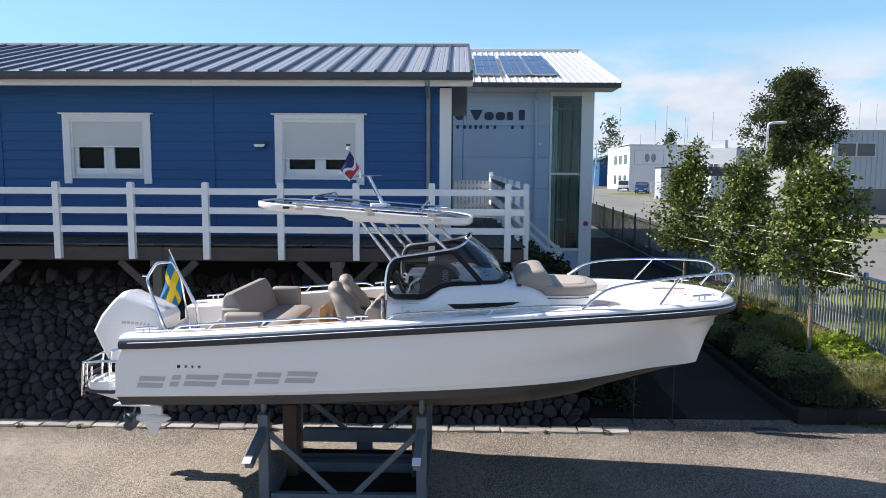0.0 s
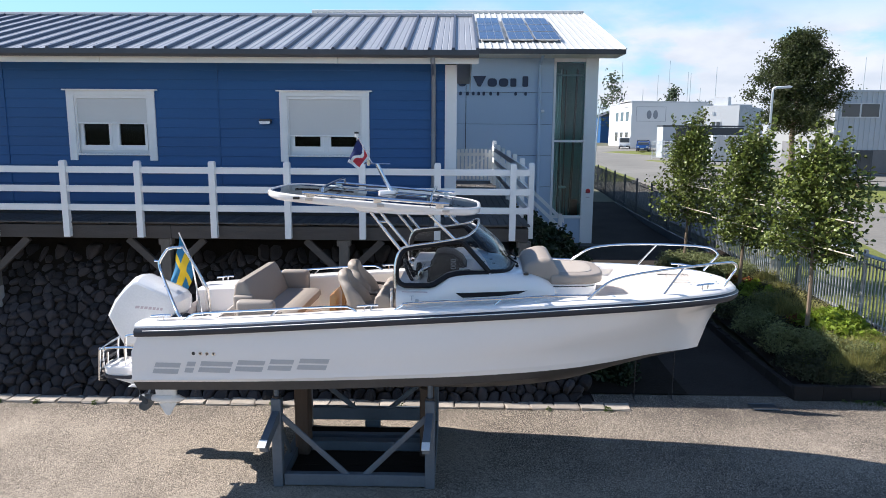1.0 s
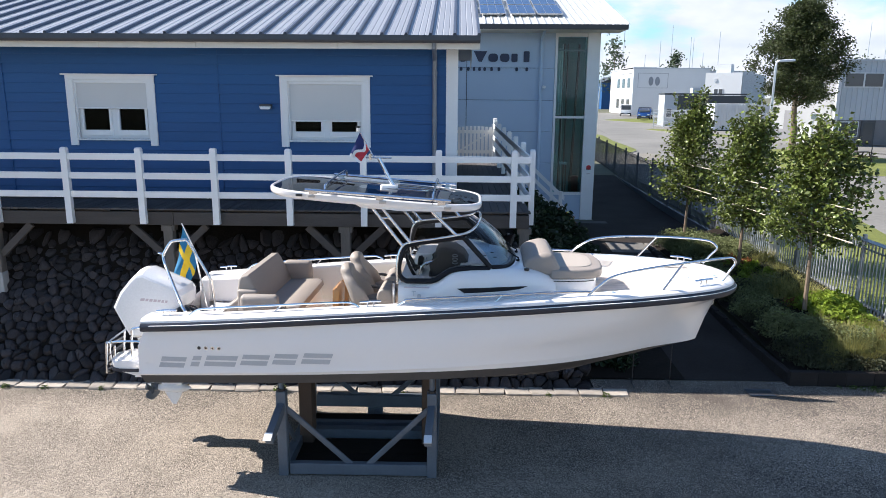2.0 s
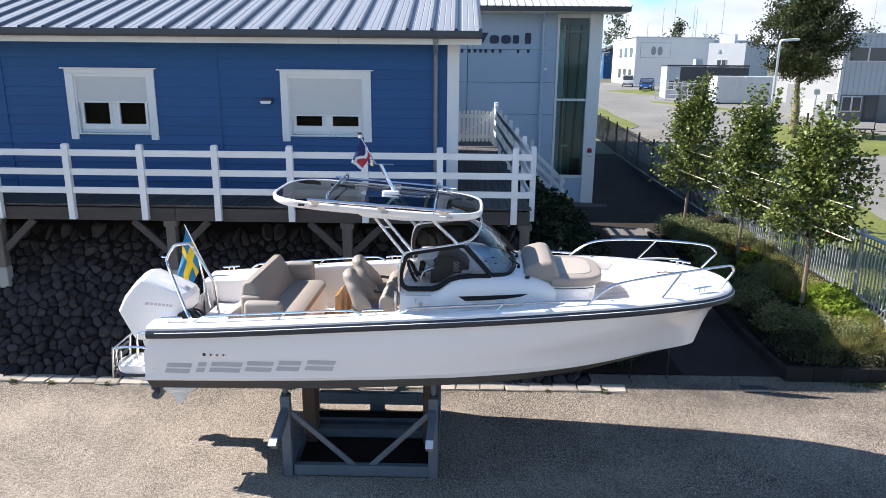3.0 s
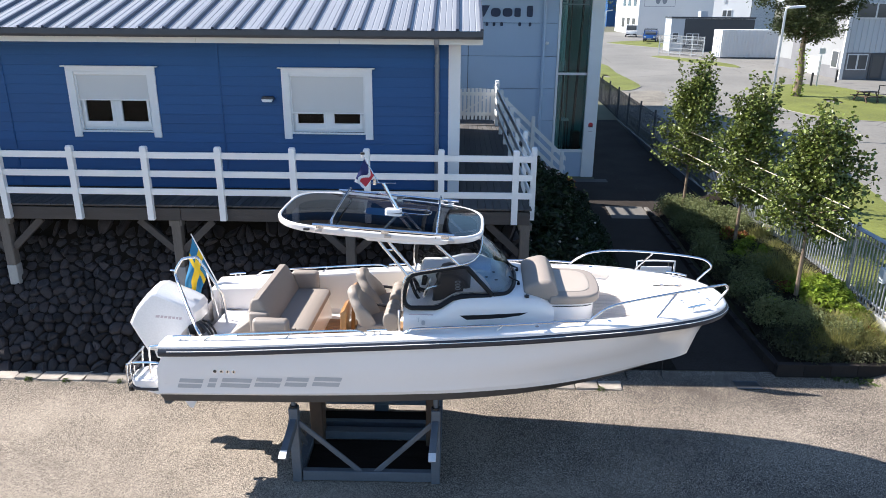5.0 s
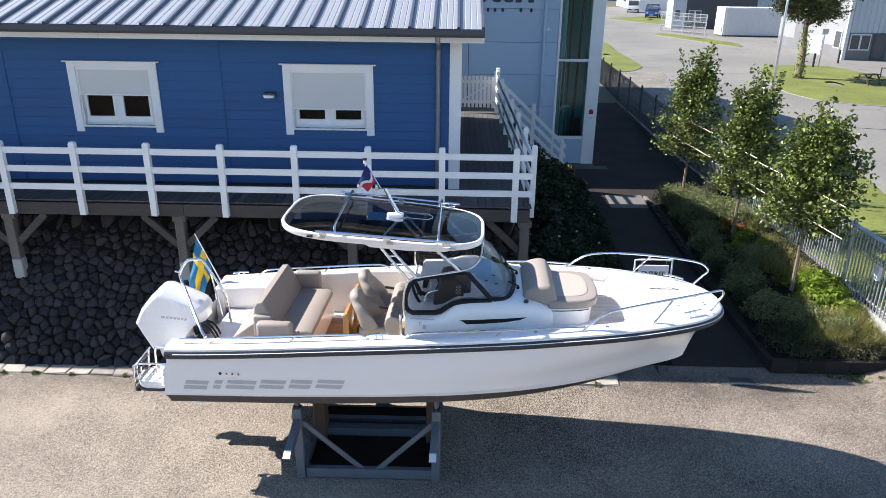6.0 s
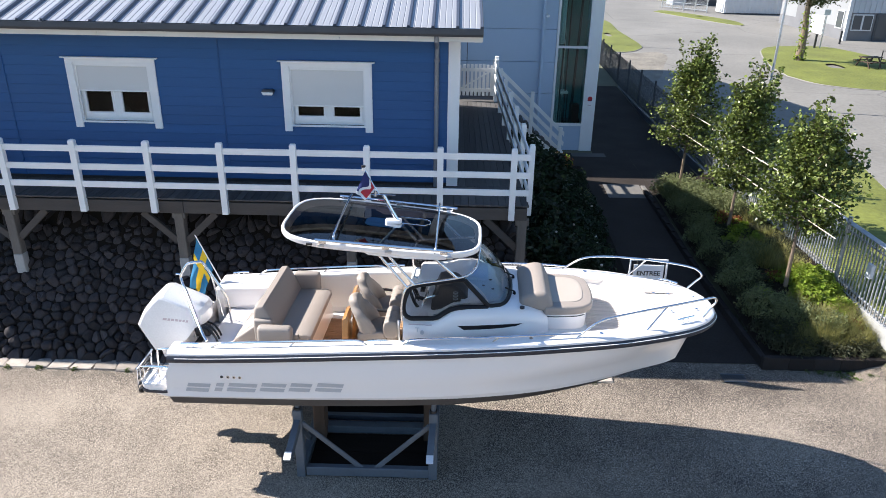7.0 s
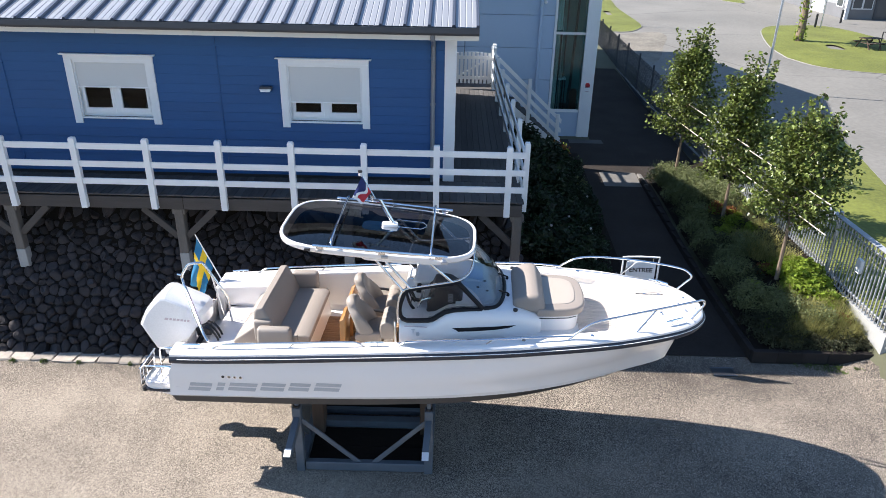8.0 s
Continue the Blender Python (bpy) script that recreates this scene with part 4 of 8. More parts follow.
# plain slanted blocks where the maker's name stands, and four round drains above them
for a, b in ((-3.54, -3.21), (-3.12, -3.01), (-2.94, -2.53), (-2.46, -2.11), (-2.04, -1.74), (-1.66, -1.29)):
    k = 0.056 * (a + 3.6)
    for z0, z1, l0, l1 in ((1.580, 1.645, 0.0, 0.026), (1.668, 1.730, 0.035, 0.06)):
        rows = []
        for z, lean in ((z0, l0), (z1, l1)):
            rows.append([(x + lean, -hull_y(x + lean, z + k) - 0.004, z + k) for x in np.linspace(a, b, 5)])
        part("name_block", loft(bmesh.new(), rows), M_LETTER, boat, "grey plain bar on the hull")
for i, x in enumerate((-2.975, -2.885, -2.80, -2.715)):
    y = -hull_y(x, 1.872)
    bm = rod([(x, y + 0.01, 1.872), (x, y - 0.008, 1.872)], 0.024, 14)
    fit = part("drain_fitting", bm, M_STEEL, boat, smooth=True)
    part("drain_hole", rod([(x, y - 0.004, 1.872), (x, y - 0.0095, 1.872)], 0.021 if i == 0 else 0.013, 12), M_DARK, fit)

# console with its nose: wide behind the screen, narrower towards the bow seat
CW = curve([-0.44, 0.0, 0.33, 0.8, 1.25, 1.45, 1.62], [0.885, 0.880, 0.868, 0.825, 0.755, 0.70, 0.62])
CT = curve([-0.44, -0.06, 0.06, 0.17, 0.28, 0.55, 0.85, 1.10, 1.30, 1.48, 1.62], [2.685, 2.690, 2.715, 2.785, 2.845, 2.868, 2.872, 2.862, 2.835, 2.775, 2.70])
rows = []
for i in range(36):
    x = -0.44 + 2.06 * i / 35
    w, zt = CW(x), CT(x)
    half = [(w + 0.02, FLOOR), (w + 0.015, 2.40), (w + 0.004, zt - 0.17), (w - 0.012, zt - 0.10), (w - 0.04, zt - 0.045), (w - 0.085, zt - 0.010), (w - 0.14, zt), (w * 0.5, zt + 0.018), (0.0, zt + 0.025)]
    rows.append([(x, -y, z) for y, z in half] + [(x, y, z) for y, z in half[-2::-1]])
part("console", loft(bmesh.new(), rows, cap=True), M_GEL, boat, "white moulded console", smooth=True)
for sd in (-1, 1):
    # slit window, a recessed dark wedge along the flank
    top_l = [(0.325, 2.632), (0.60, 2.640), (0.95, 2.650), (1.25, 2.657)]
    low_l = [(0.43, 2.566), (0.64, 2.572), (0.95, 2.590), (1.12, 2.612)]
    part("console_slit", loft(bmesh.new(), [[(x, sd * (CW(x) + 0.012), z) for x, z in top_l], [(x, sd * (CW(x) + 0.017), z) for x, z in low_l]]), M_BLACK, boat, "dark slit window")
    part("slit_lip", rod([(x, sd * (CW(x) + 0.015), z) for x, z in low_l], 0.006, 6), M_GEL, boat)
    y = sd * 0.905
    part("model_mark", cube(-0.36, -0.03, y - 0.004, y + 0.004, 2.635, 2.648), M_ENGLETTER, boat)
    part("model_mark", cube(-0.26, -0.205, y - 0.004, y + 0.004, 2.585, 2.593), M_LETTER, boat)
    part("model_mark", cube(-0.238, -0.228, y - 0.004, y + 0.004, 2.53, 2.585), M_LETTER, boat)
    part("model_mark", prism(bmesh.new(), rounded(0.05, 0.066, 0.02, 3, -0.165, 2.52), "y", y - 0.004, y + 0.004), M_LETTER, boat)
    part("deck_cap", rod([(1.23, sd * 0.672, CT(1.23) - 0.005), (1.23, sd * 0.672, CT(1.23) + 0.022)], 0.034, 14), M_DARK, boat, "dark round filler cap")
part("helm_bulkhead", cube(-0.46, -0.442, 0.14, 0.80, FLOOR, 2.66, 0.006), M_GELIN, boat)
# dashboard: black instrument pod before the helm, white moulding before the mate
dash = part("dashboard", prism(bmesh.new(), [(-0.07, 2.68), (-0.07, 2.72), (0.00, 2.87), (0.005, 2.99), (0.045, 3.075), (0.14, 3.10), (0.28, 3.08), (0.40, 3.00), (0.46, 2.90), (0.46, 2.68)], "y", -0.58, -0.02, 0.06, 4), M_DASH, boat, "black instrument pod", smooth=True)
screen = part("chart_screen", prism(bmesh.new(), [(-0.175, 2.71), (-0.115, 2.855), (-0.128, 2.860), (-0.188, 2.715)], "y", -0.44, -0.16, 0.003), M_DARK, dash, "dark glass screen")
part("screen_frame", rod([(-0.182, -0.455, 2.705), (-0.122, -0.455, 2.865), (-0.122, -0.145, 2.865), (-0.182, -0.145, 2.705)], 0.009, 6, closed=True), M_STEEL, screen, smooth=True)
part("screen_arm", rod([(-0.12, -0.40, 2.82), (-0.05, -0.40, 2.86), (0.01, -0.40, 2.96)], 0.011, 6, per=3), M_BLACK, screen, smooth=True)
for k in range(3):
    part("gauge", rod([(-0.01 + 0.010 * k, -0.50 + 0.02 * k, 2.81 + 0.055 * k), (-0.034 + 0.014 * k, -0.50 + 0.02 * k, 2.818 + 0.055 * k)], 0.030, 14), M_DARK, dash)
    part("air_vent", rod([(0.285 + 0.034 * math.cos(q), -0.585, 2.905 + 0.048 * k + 0.016 * math.sin(q)) for q in (2 * math.pi * j / 14 for j in range(14))], 0.006, 5, closed=True), M_ZINC, dash)
part("wheel_column", rod([(-0.15, -0.36, 2.76), (-0.30, -0.36, 2.80)], 0.03, 10), M_BLACK, dash, smooth=True)
wheel = part("steering_wheel", rod([(-0.31 - 0.07 * math.cos(a), -0.36 + 0.165 * math.sin(a), 2.80 + 0.15 * math.cos(a)) for a in (2 * math.pi * k / 24 for k in range(24))], 0.023, 8, closed=True), M_BLACK, dash, smooth=True)
for k in range(3):
    a = 2 * math.pi * k / 3 + 0.5
    part("wheel_spoke", rod([(-0.30, -0.36, 2.80), (-0.31 - 0.068 * math.cos(a), -0.36 + 0.16 * math.sin(a), 2.80 + 0.145 * math.cos(a))], 0.011, 6), M_BLACK, wheel)
part("throttle_lever", prism(bmesh.new(), [(-0.27, 2.70), (-0.20, 2.70), (-0.17, 2.82), (-0.20, 2.86), (-0.25, 2.85)], "y", -0.02, 0.04, 0.012, 2), M_BLACK, dash, smooth=True)
part("grab_loop", rod([(-0.20, -0.50, 2.72), (-0.16, -0.50, 2.84), (-0.06, -0.50, 2.89), (0.02, -0.50, 2.90)], 0.013, 8, per=4), M_STEEL, dash, smooth=True)
part("helm_shelf", cube(-0.43, -0.10, -0.78, 0.12, 2.655, 2.70, 0.02, 2), M_GEL, boat, "white helm shelf", smooth=True)
part("mate_moulding", prism(bmesh.new(), [(-0.30, 2.66), (-0.31, 2.84), (-0.27, 2.88), (0.0, 2.885), (0.14, 2.91), (0.30, 2.965), (0.46, 2.975), (0.62, 2.945), (0.80, 2.89), (0.80, 2.66)], "y", 0.06, 0.74, 0.035, 3), M_GEL, boat, "white moulding before the mate's seat", smooth=True)
part("mate_grip", rod([(-0.33, 0.26, 2.80), (-0.38, 0.30, 2.81), (-0.38, 0.58, 2.81), (-0.33, 0.62, 2.80)], 0.014, 8, per=3), M_STEEL, boat, smooth=True)
part("dash_top", prism(bmesh.new(), [(0.36, -0.70), (0.72, -0.66), (0.90, -0.56), (0.98, -0.38), (1.03, 0.0), (0.98, 0.38), (0.90, 0.56), (0.72, 0.66), (0.36, 0.70)], "z", 2.888, 2.905, 0.006), M_NONSLIP, boat, "pale dash top under the screen")
part("chart_sheet", cube(-0.10, 0.10, -0.07, 0.07, 0.0, 0.004, m=pose(0.80, -0.46, 2.908, 0, 0, 35)), M_WHITE, boat, "sheet of white paper on the dash")
for x, y in ((0.57, 0.15), (0.68, -0.12), (0.785, 0.085), (0.82, -0.22)):
    part("dash_vent", rod([(x, y, 2.90), (x, y, 2.909)], 0.024, 12), M_DARK, boat)


def flank(x, z):
    """Half breadth of the screen's side, which leans in towards the top and the bow."""
    return 0.857 - 0.11 * (x + 0.34) - 0.11 * (z - 2.72)


# windscreen: side lights in black frames, curved front pane, steel hoop
side_out = [(-0.425, 2.86), (-0.418, 2.80), (-0.385, 2.75), (-0.33, 2.722), (-0.02, 2.718), (0.05, 2.735), (0.13, 2.79), (0.22, 2.845), (0.34, 2.872), (0.50, 2.880), (0.745, 2.880),
            (0.57, 3.075), (0.40, 3.262), (0.34, 3.268), (0.05, 3.232), (-0.22, 3.195), (-0.31, 3.17), (-0.365, 3.12), (-0.40, 3.02), (-0.42, 2.94)]
for sd in (-1, 1):
    rim_pts = [Vector((x, sd * flank(x, z), z)) for x, z in side_out]
    bm = bmesh.new()
    bm.faces.new([bm.verts.new(q) for q in rim_pts])
    pane = part("side_light", bm, M_SMOKE, boat, "smoked side window")
    pane.visible_shadow = False
    if pane.data.polygons[0].normal.y > 0:
        pane.data.flip_normals()
    part("side_frame", rod(rim_pts, 0.026, 8, closed=True), M_BLACK, boat, "black rubber frame", smooth=True)
    # the frame is broad along the sill and up the front pillar
    part("sill_frame", rod([Vector((x, sd * (flank(x, z) + 0.004), z - 0.012)) for x, z in side_out[1:11]], 0.032, 8), M_BLACK, boat, smooth=True)
    part("front_pillar", rod([Vector((x, sd * (flank(x, z) - 0.002), z)) for x, z in ((0.76, 2.875), (0.58, 3.075), (0.41, 3.265))], 0.034, 8), M_BLACK, boat, smooth=True)
    part("pane_edge", rod([Vector((x, sd * (flank(x, z) - 0.018), z + 0.03)) for x, z in side_out[4:10]], 0.007, 6), M_ZINC, boat, smooth=True)
top = [(0.42, -0.70, 3.285), (0.53, -0.60, 3.362), (0.575, -0.36, 3.405), (0.59, 0, 3.42), (0.575, 0.36, 3.405), (0.53, 0.60, 3.362), (0.42, 0.70, 3.285)]
base = [(0.775, -0.718, 2.885), (0.955, -0.635, 2.880), (1.05, -0.39, 2.885), (1.085, 0, 2.89), (1.05, 0.39, 2.885), (0.955, 0.635, 2.880), (0.775, 0.718, 2.885)]
st, sb = smooth_path(top), smooth_path(base)
part("front_pane", loft(bmesh.new(), [[a.lerp(b, k) + Vector((0.05 * math.sin(math.pi * k), 0, 0.03 * math.sin(math.pi * k))) for a, b in zip(st, sb)] for k in (0, 0.16, 0.33, 0.5, 0.66, 0.83, 1)]), M_CLEAR, boat, "curved clear front pane", smooth=True).visible_shadow = False
part("screen_base", rod(sb, 0.03, 8), M_BLACK, boat, smooth=True)
hoop = [(-0.445, -0.880, 2.68), (-0.456, -0.866, 2.86), (-0.438, -0.842, 3.04), (-0.388, -0.824, 3.16), (-0.30, -0.810, 3.212), (0.05, -0.762, 3.262), (0.36, -0.722, 3.312), (0.48, -0.668, 3.350), (0.55, -0.585, 3.395), (0.585, -0.45, 3.425), (0.605, -0.22, 3.445)]
hoop = hoop + [(0.61, 0, 3.45)] + [(x, -y, z) for x, y, z in hoop[::-1]]
part("screen_hoop", rod(hoop, 0.0175, 10, per=6), M_STEEL, boat, "polished steel hoop", smooth=True)
for y in (-0.30, 0.24):
    part("wiper", rod([(1.13, y, 2.885), (1.135, y - 0.02, 2.93), (1.06, y - 0.08, 2.985), (0.99, y - 0.18, 3.06)], 0.011, 6), M_BLACK, boat)
    part("wiper_motor", rod([(1.13, y, 2.87), (1.13, y, 2.905)], 0.024, 10), M_BLACK, boat, smooth=True)
# helm seats: bucket backs with wings, a flat pan, a scalloped flip-up roll in front
SXB = curve([2.18, 2.40, 2.60, 2.70, 2.735], [-1.12, -1.16, -1.225, -1.275, -1.285])
SW = curve([2.18, 2.30, 2.50, 2.58, 2.65, 2.70, 2.735], [0.225, 0.245, 0.25, 0.248, 0.222, 0.172, 0.160])
SWING = curve([2.18, 2.34, 2.50, 2.60, 2.70, 2.735], [0.17, 0.15, 0.11, 0.05, 0.012, 0.0])
STH = curve([2.18, 2.5, 2.66, 2.735], [0.15, 0.155, 0.165, 0.175])
for y in (-0.42, 0.29):
    seat = part("helm_seat", pillow([(-1.13, 2.17), (-1.14, 2.31), (-1.00, 2.335), (-0.78, 2.365), (-0.71, 2.33), (-0.73, 2.17)], "y", y - 0.25, y + 0.25, 0.045), M_CUSHION, boat, "taupe helm seat with a flip-up front", smooth=True)
    rows = []
    for k in range(25):
        z = 2.18 + 0.655 * (1 - (1 - k / 24) ** 1.8)
        zc = min(z, 2.735)
        xb, w, wing, th = SXB(zc), SW(zc), SWING(zc), STH(zc)
        dome_k = math.sqrt(max(1 - ((z - zc) / 0.1005) ** 2, 0.0))
        cx = xb + th / 2
        half = [(xb, 0.0), (xb + 0.010, w * 0.38), (xb + 0.030, w * 0.70), (xb + 0.062, w * 0.90), (xb + 0.105, w), (xb + th * 0.75 + wing * 0.62, w), (xb + th * 0.9 + wing * 0.92, w * 0.965), (xb + th + wing, w * 0.87), (xb + th + wing * 0.86, w * 0.74), (xb + th + wing * 0.35, w * 0.58), (xb + th, w * 0.36), (xb + th - 0.004, 0.0)]
        half = [(cx + (x - cx) * dome_k, d * dome_k) for x, d in half]
        rows.append([(x, y + d, z) for x, d in half] + [(x, y - d, z) for x, d in half[-2:0:-1]])
    bm = loft(bmesh.new(), rows, closed=True, cap=True)
    bmesh.ops.recalc_face_normals(bm, faces=bm.faces)
    part("seat_back", bm, M_CUSHION, seat, "winged bucket back", smooth=True)
    for k in range(3):
        v = y - 0.25 + 0.168 * k
        part("bolster", pillow([(-0.735, 2.25), (-0.60, 2.235), (-0.535, 2.30), (-0.525, 2.43), (-0.565, 2.53), (-0.655, 2.555), (-0.74, 2.51), (-0.765, 2.40)], "y", v - 0.004, v + 0.172, 0.032), M_CUSHION, seat, "flip-up front roll", smooth=True)
    part("bolster_foot", cube(-0.70, -0.56, y - 0.24, y + 0.24, 2.14, 2.25, 0.02, 2), M_CUSHLIGHT, seat)
    part("arm_rest", rod([(-1.10, y + 0.28, 2.43), (-0.86, y + 0.28, 2.43), (-0.72, y + 0.28, 2.41)], 0.022, 8), M_DASH, seat, "dark arm rest", smooth=True)
    part("pedestal", cube(-1.08, -0.78, y - 0.17, y + 0.17, FLOOR + 0.03, 2.17, 0.03, 2), M_DASH, seat, "dark pedestal")
for y0, y1 in ((-0.62, -0.20), (0.08, 0.50)):
    part("seat_cabinet", prism(bmesh.new(), [(-1.38, FLOOR + 0.012), (-1.30, FLOOR + 0.012), (-1.27, 2.46), (-1.30, 2.54), (-1.36, 2.50)], "y", y0, y1, 0.015, 2), M_TEAKRED, boat, "varnished teak panel behind the seat", smooth=True)
part("foot_rail", rod([(-0.70, -0.6, 1.95), (-0.66, -0.6, 2.1), (-0.66, 0.56, 2.1), (-0.70, 0.56, 1.95)], 0.018, 8, per=4), M_STEEL, boat, smooth=True)
part("grab_pole", rod([(-0.50, -0.86, FLOOR), (-0.50, -0.86, 2.68)], 0.017, 8), M_STEEL, boat)
# aft sofa: the backrest is a broad slab, the seat runs forward to a pale rolled edge
sofa = part("sofa_base", prism(bmesh.new(), [(-2.62, FLOOR), (-2.58, 2.16), (-1.86, 2.16), (-1.80, FLOOR)], "y", -0.74, 0.86, 0.02, 2), M_GELIN, boat, "cream sofa base")
part("seat_cushion", prism(bmesh.new(), [(-2.40, 2.15), (-2.40, 2.275), (-1.98, 2.295), (-1.97, 2.15)], "y", -0.74, 0.78, 0.03, 3), M_CUSHION, sofa, "taupe vinyl seat cushion", smooth=True)
part("seat_edge", prism(bmesh.new(), [(-1.975, 2.15), (-1.98, 2.295), (-1.86, 2.300), (-1.80, 2.27), (-1.79, 2.20), (-1.83, 2.14)], "y", -0.74, 0.78, 0.03, 3), M_CUSHION, sofa, smooth=True)
part("back_cushion", prism(bmesh.new(), [(-2.60, 2.12), (-2.66, 2.44), (-2.635, 2.62), (-2.59, 2.682), (-2.50, 2.688), (-2.455, 2.635), (-2.375, 2.46), (-2.305, 2.29), (-2.31, 2.12)], "y", -0.66, 0.80, 0.04, 4), M_CUSHION, sofa, "taupe back cushion", smooth=True)
part("back_foot", cube(-2.64, -2.36, -0.72, -0.62, 2.14, 2.50, 0.035, 3), M_CUSHION, sofa, smooth=True)
pad = part("sun_pad", prism(bmesh.new(), [(-2.98, 2.02), (-3.00, 2.08), (-2.96, 2.13), (-2.66, 2.36), (-2.60, 2.36), (-2.60, 2.02)], "y", -0.66, 0.74, 0.03, 3), M_CUSHION, sofa, "taupe aft pad", smooth=True)
part("pad_panel", loft(bmesh.new(), [[(-2.93, -0.54, 2.157), (-2.93, 0.62, 2.157)], [(-2.70, -0.54, 2.333), (-2.70, 0.62, 2.333)]]), M_CUSHLIGHT, sofa, "pale inset panel")
part("arm_cushion", cube(-2.55, -2.04, -0.90, -0.74, 2.10, 2.475, 0.06, 4), M_CUSHION, sofa, smooth=True)
part("arm_cushion", cube(-2.42, -1.99, 0.78, 0.93, 2.20, 2.555, 0.055, 4), M_CUSHION, sofa, smooth=True)
# bow lounge
LOUNGE = [(1.50, -0.60), (1.72, -0.60), (2.10, -0.545), (2.26, -0.40), (2.30, 0.0), (2.26, 0.40), (2.10, 0.545), (1.72, 0.56), (1.50, 0.56)]
part("lounge_base", prism(bmesh.new(), soften([(1.46, -0.56), (1.72, -0.57), (2.06, -0.52), (2.19, -0.40), (2.22, 0.0), (2.19, 0.40), (2.06, 0.52), (1.72, 0.53), (1.46, 0.53)]), "z", BOW_FLOOR - 0.01, 2.70, 0.015, 2), M_GEL, boat, "white moulded base under the bow seat", smooth=True)
part("base_seam", rod([(1.58, -0.578, 2.675), (1.72, -0.577, 2.675), (2.02, -0.532, 2.675), (2.14, -0.47, 2.675)], 0.006, 6), M_DARK, boat)
bench = part("lounge_cushion", pillow(LOUNGE, "z", 2.705, 2.835, 0.038, 0.006), M_CUSHION, boat, "taupe bow seat cushion", smooth=True)
part("cushion_panel", pillow([(1.52, -0.42), (1.74, -0.43), (2.02, -0.40), (2.13, -0.28), (2.155, 0.0), (2.13, 0.28), (2.02, 0.40), (1.74, 0.42), (1.52, 0.42)], "z", 2.82, 2.845, 0.008, 0.003, 3), M_CUSHLIGHT, bench, "pale quilted centre", smooth=True)
rest = part("lounge_back", pillow([(1.19, 2.80), (1.205, 2.94), (1.30, 3.005), (1.46, 3.050), (1.57, 3.035), (1.625, 2.95), (1.69, 2.83), (1.64, 2.735), (1.28, 2.765)], "y", -0.58, 0.54, 0.07, 0.01), M_CUSHION, boat, "taupe bow backrest", smooth=True)
part("back_foot", cube(1.30, 1.60, -0.40, 0.38, 2.66, 2.80, 0.02, 2), M_DARK, rest)
# hardtop: white ring, tinted glass, roof rack
HC, HW, HX = -0.045, 1.83, -0.785
ztop = lambda x: 3.880 - 0.0765 * (x + 2.12)


def ring_line(inset, dz, seg=12):
    """The hardtop's outline: long, with broad round ends, a little narrower forward."""
    a, b, out = 1.415 - inset, HW / 2 - inset, []
    for k in range(4 * seg):
        q = 2 * math.pi * k / (4 * seg)
        c, d = math.cos(q), math.sin(q)
        x, y = a * math.copysign(abs(c) ** 0.52, c), b * math.copysign(abs(d) ** 0.52, d)
        out.append((x + HX, y * (1 - 0.04 * (x + 0.7)) + HC, ztop(x + HX) + dz))
    return out


def dome(x, y):
    """How much the roof glass bulges above its rim."""
    return 0.032 * max(1 - ((x - HX) / 1.33) ** 4, 0) * max(1 - ((y - HC) / 0.88) ** 2, 0)


RIM = ((0.035, -0.078), (0.006, -0.054), (0.0, -0.032), (0.0, 0.006), (0.012, 0.020), (0.034, 0.022), (0.046, 0.012), (0.056, -0.02), (0.10, -0.072), (0.035, -0.078))
lines = [list(r) for r in zip(*[ring_line(i, z) for i, z in RIM])]
hard = part("hardtop", loft(bmesh.new(), lines + [lines[0]]), M_GEL, boat, "white hardtop rim", smooth=True)
bm = bmesh.new()
shells = []
for k in (1.0, 0.94, 0.82, 0.64, 0.42, 0.2):
    ring = [(HX + (x - HX) * k, HC + (y - HC) * k) for x, y, z in ring_line(0.040, 0.0)]
    shells.append([(x, y, ztop(x) + 0.010 + dome(x, y)) for x, y in ring])
loft(bm, shells, closed=True)
bm.faces.new([bm.verts.new(p) for p in shells[-1]])
part("roof_glass", bm, M_TOPGLASS, hard, "dark tinted roof glass", smooth=True)
def on_top(x, y, dz=0.0):
    return (x, y, ztop(x) + 0.010 + dome(x, y) + dz)


part("roof_hatch", rod([on_top(x - 0.39, y + HC + 0.17, 0.006) for x, y in ((-0.25, -0.07), (-0.17, -0.135), (0.19, -0.135), (0.26, -0.04), (0.26, 0.05), (0.20, 0.125), (-0.17, 0.125), (-0.25, 0.06))], 0.007, 6, closed=True), M_STEEL, hard, "steel-rimmed roof hatch", smooth=True)
for xa in (-1.44, 0.0):
    part("glass_joint", rod([on_top(xa, HC + 0.86 * k, 0.002) for k in (-1, -0.5, 0, 0.5, 1)], 0.006, 5), M_BLACK, hard)
for sd in (-1, 1):
    ya, yb = -0.065 + sd * 0.90, -0.055 + sd * 0.845
    part("rack_rail", rod([(-1.60, ya, ztop(-1.60) + 0.060), (-0.68, (ya + yb) / 2, ztop(-0.68) + 0.066), (0.24, yb, ztop(0.24) + 0.072)], 0.019, 8), M_STEEL, hard, "polished rack rail", smooth=True)
    for k, x in enumerate((-1.50, -0.66, 0.12)):
        y = ya + (yb - ya) * (x + 1.60) / 1.84
        part("rack_foot", cube(x - 0.05, x + 0.05, y - 0.016, y + 0.016, ztop(x) + 0.012, ztop(x) + 0.060, 0.006), M_STEEL, hard)
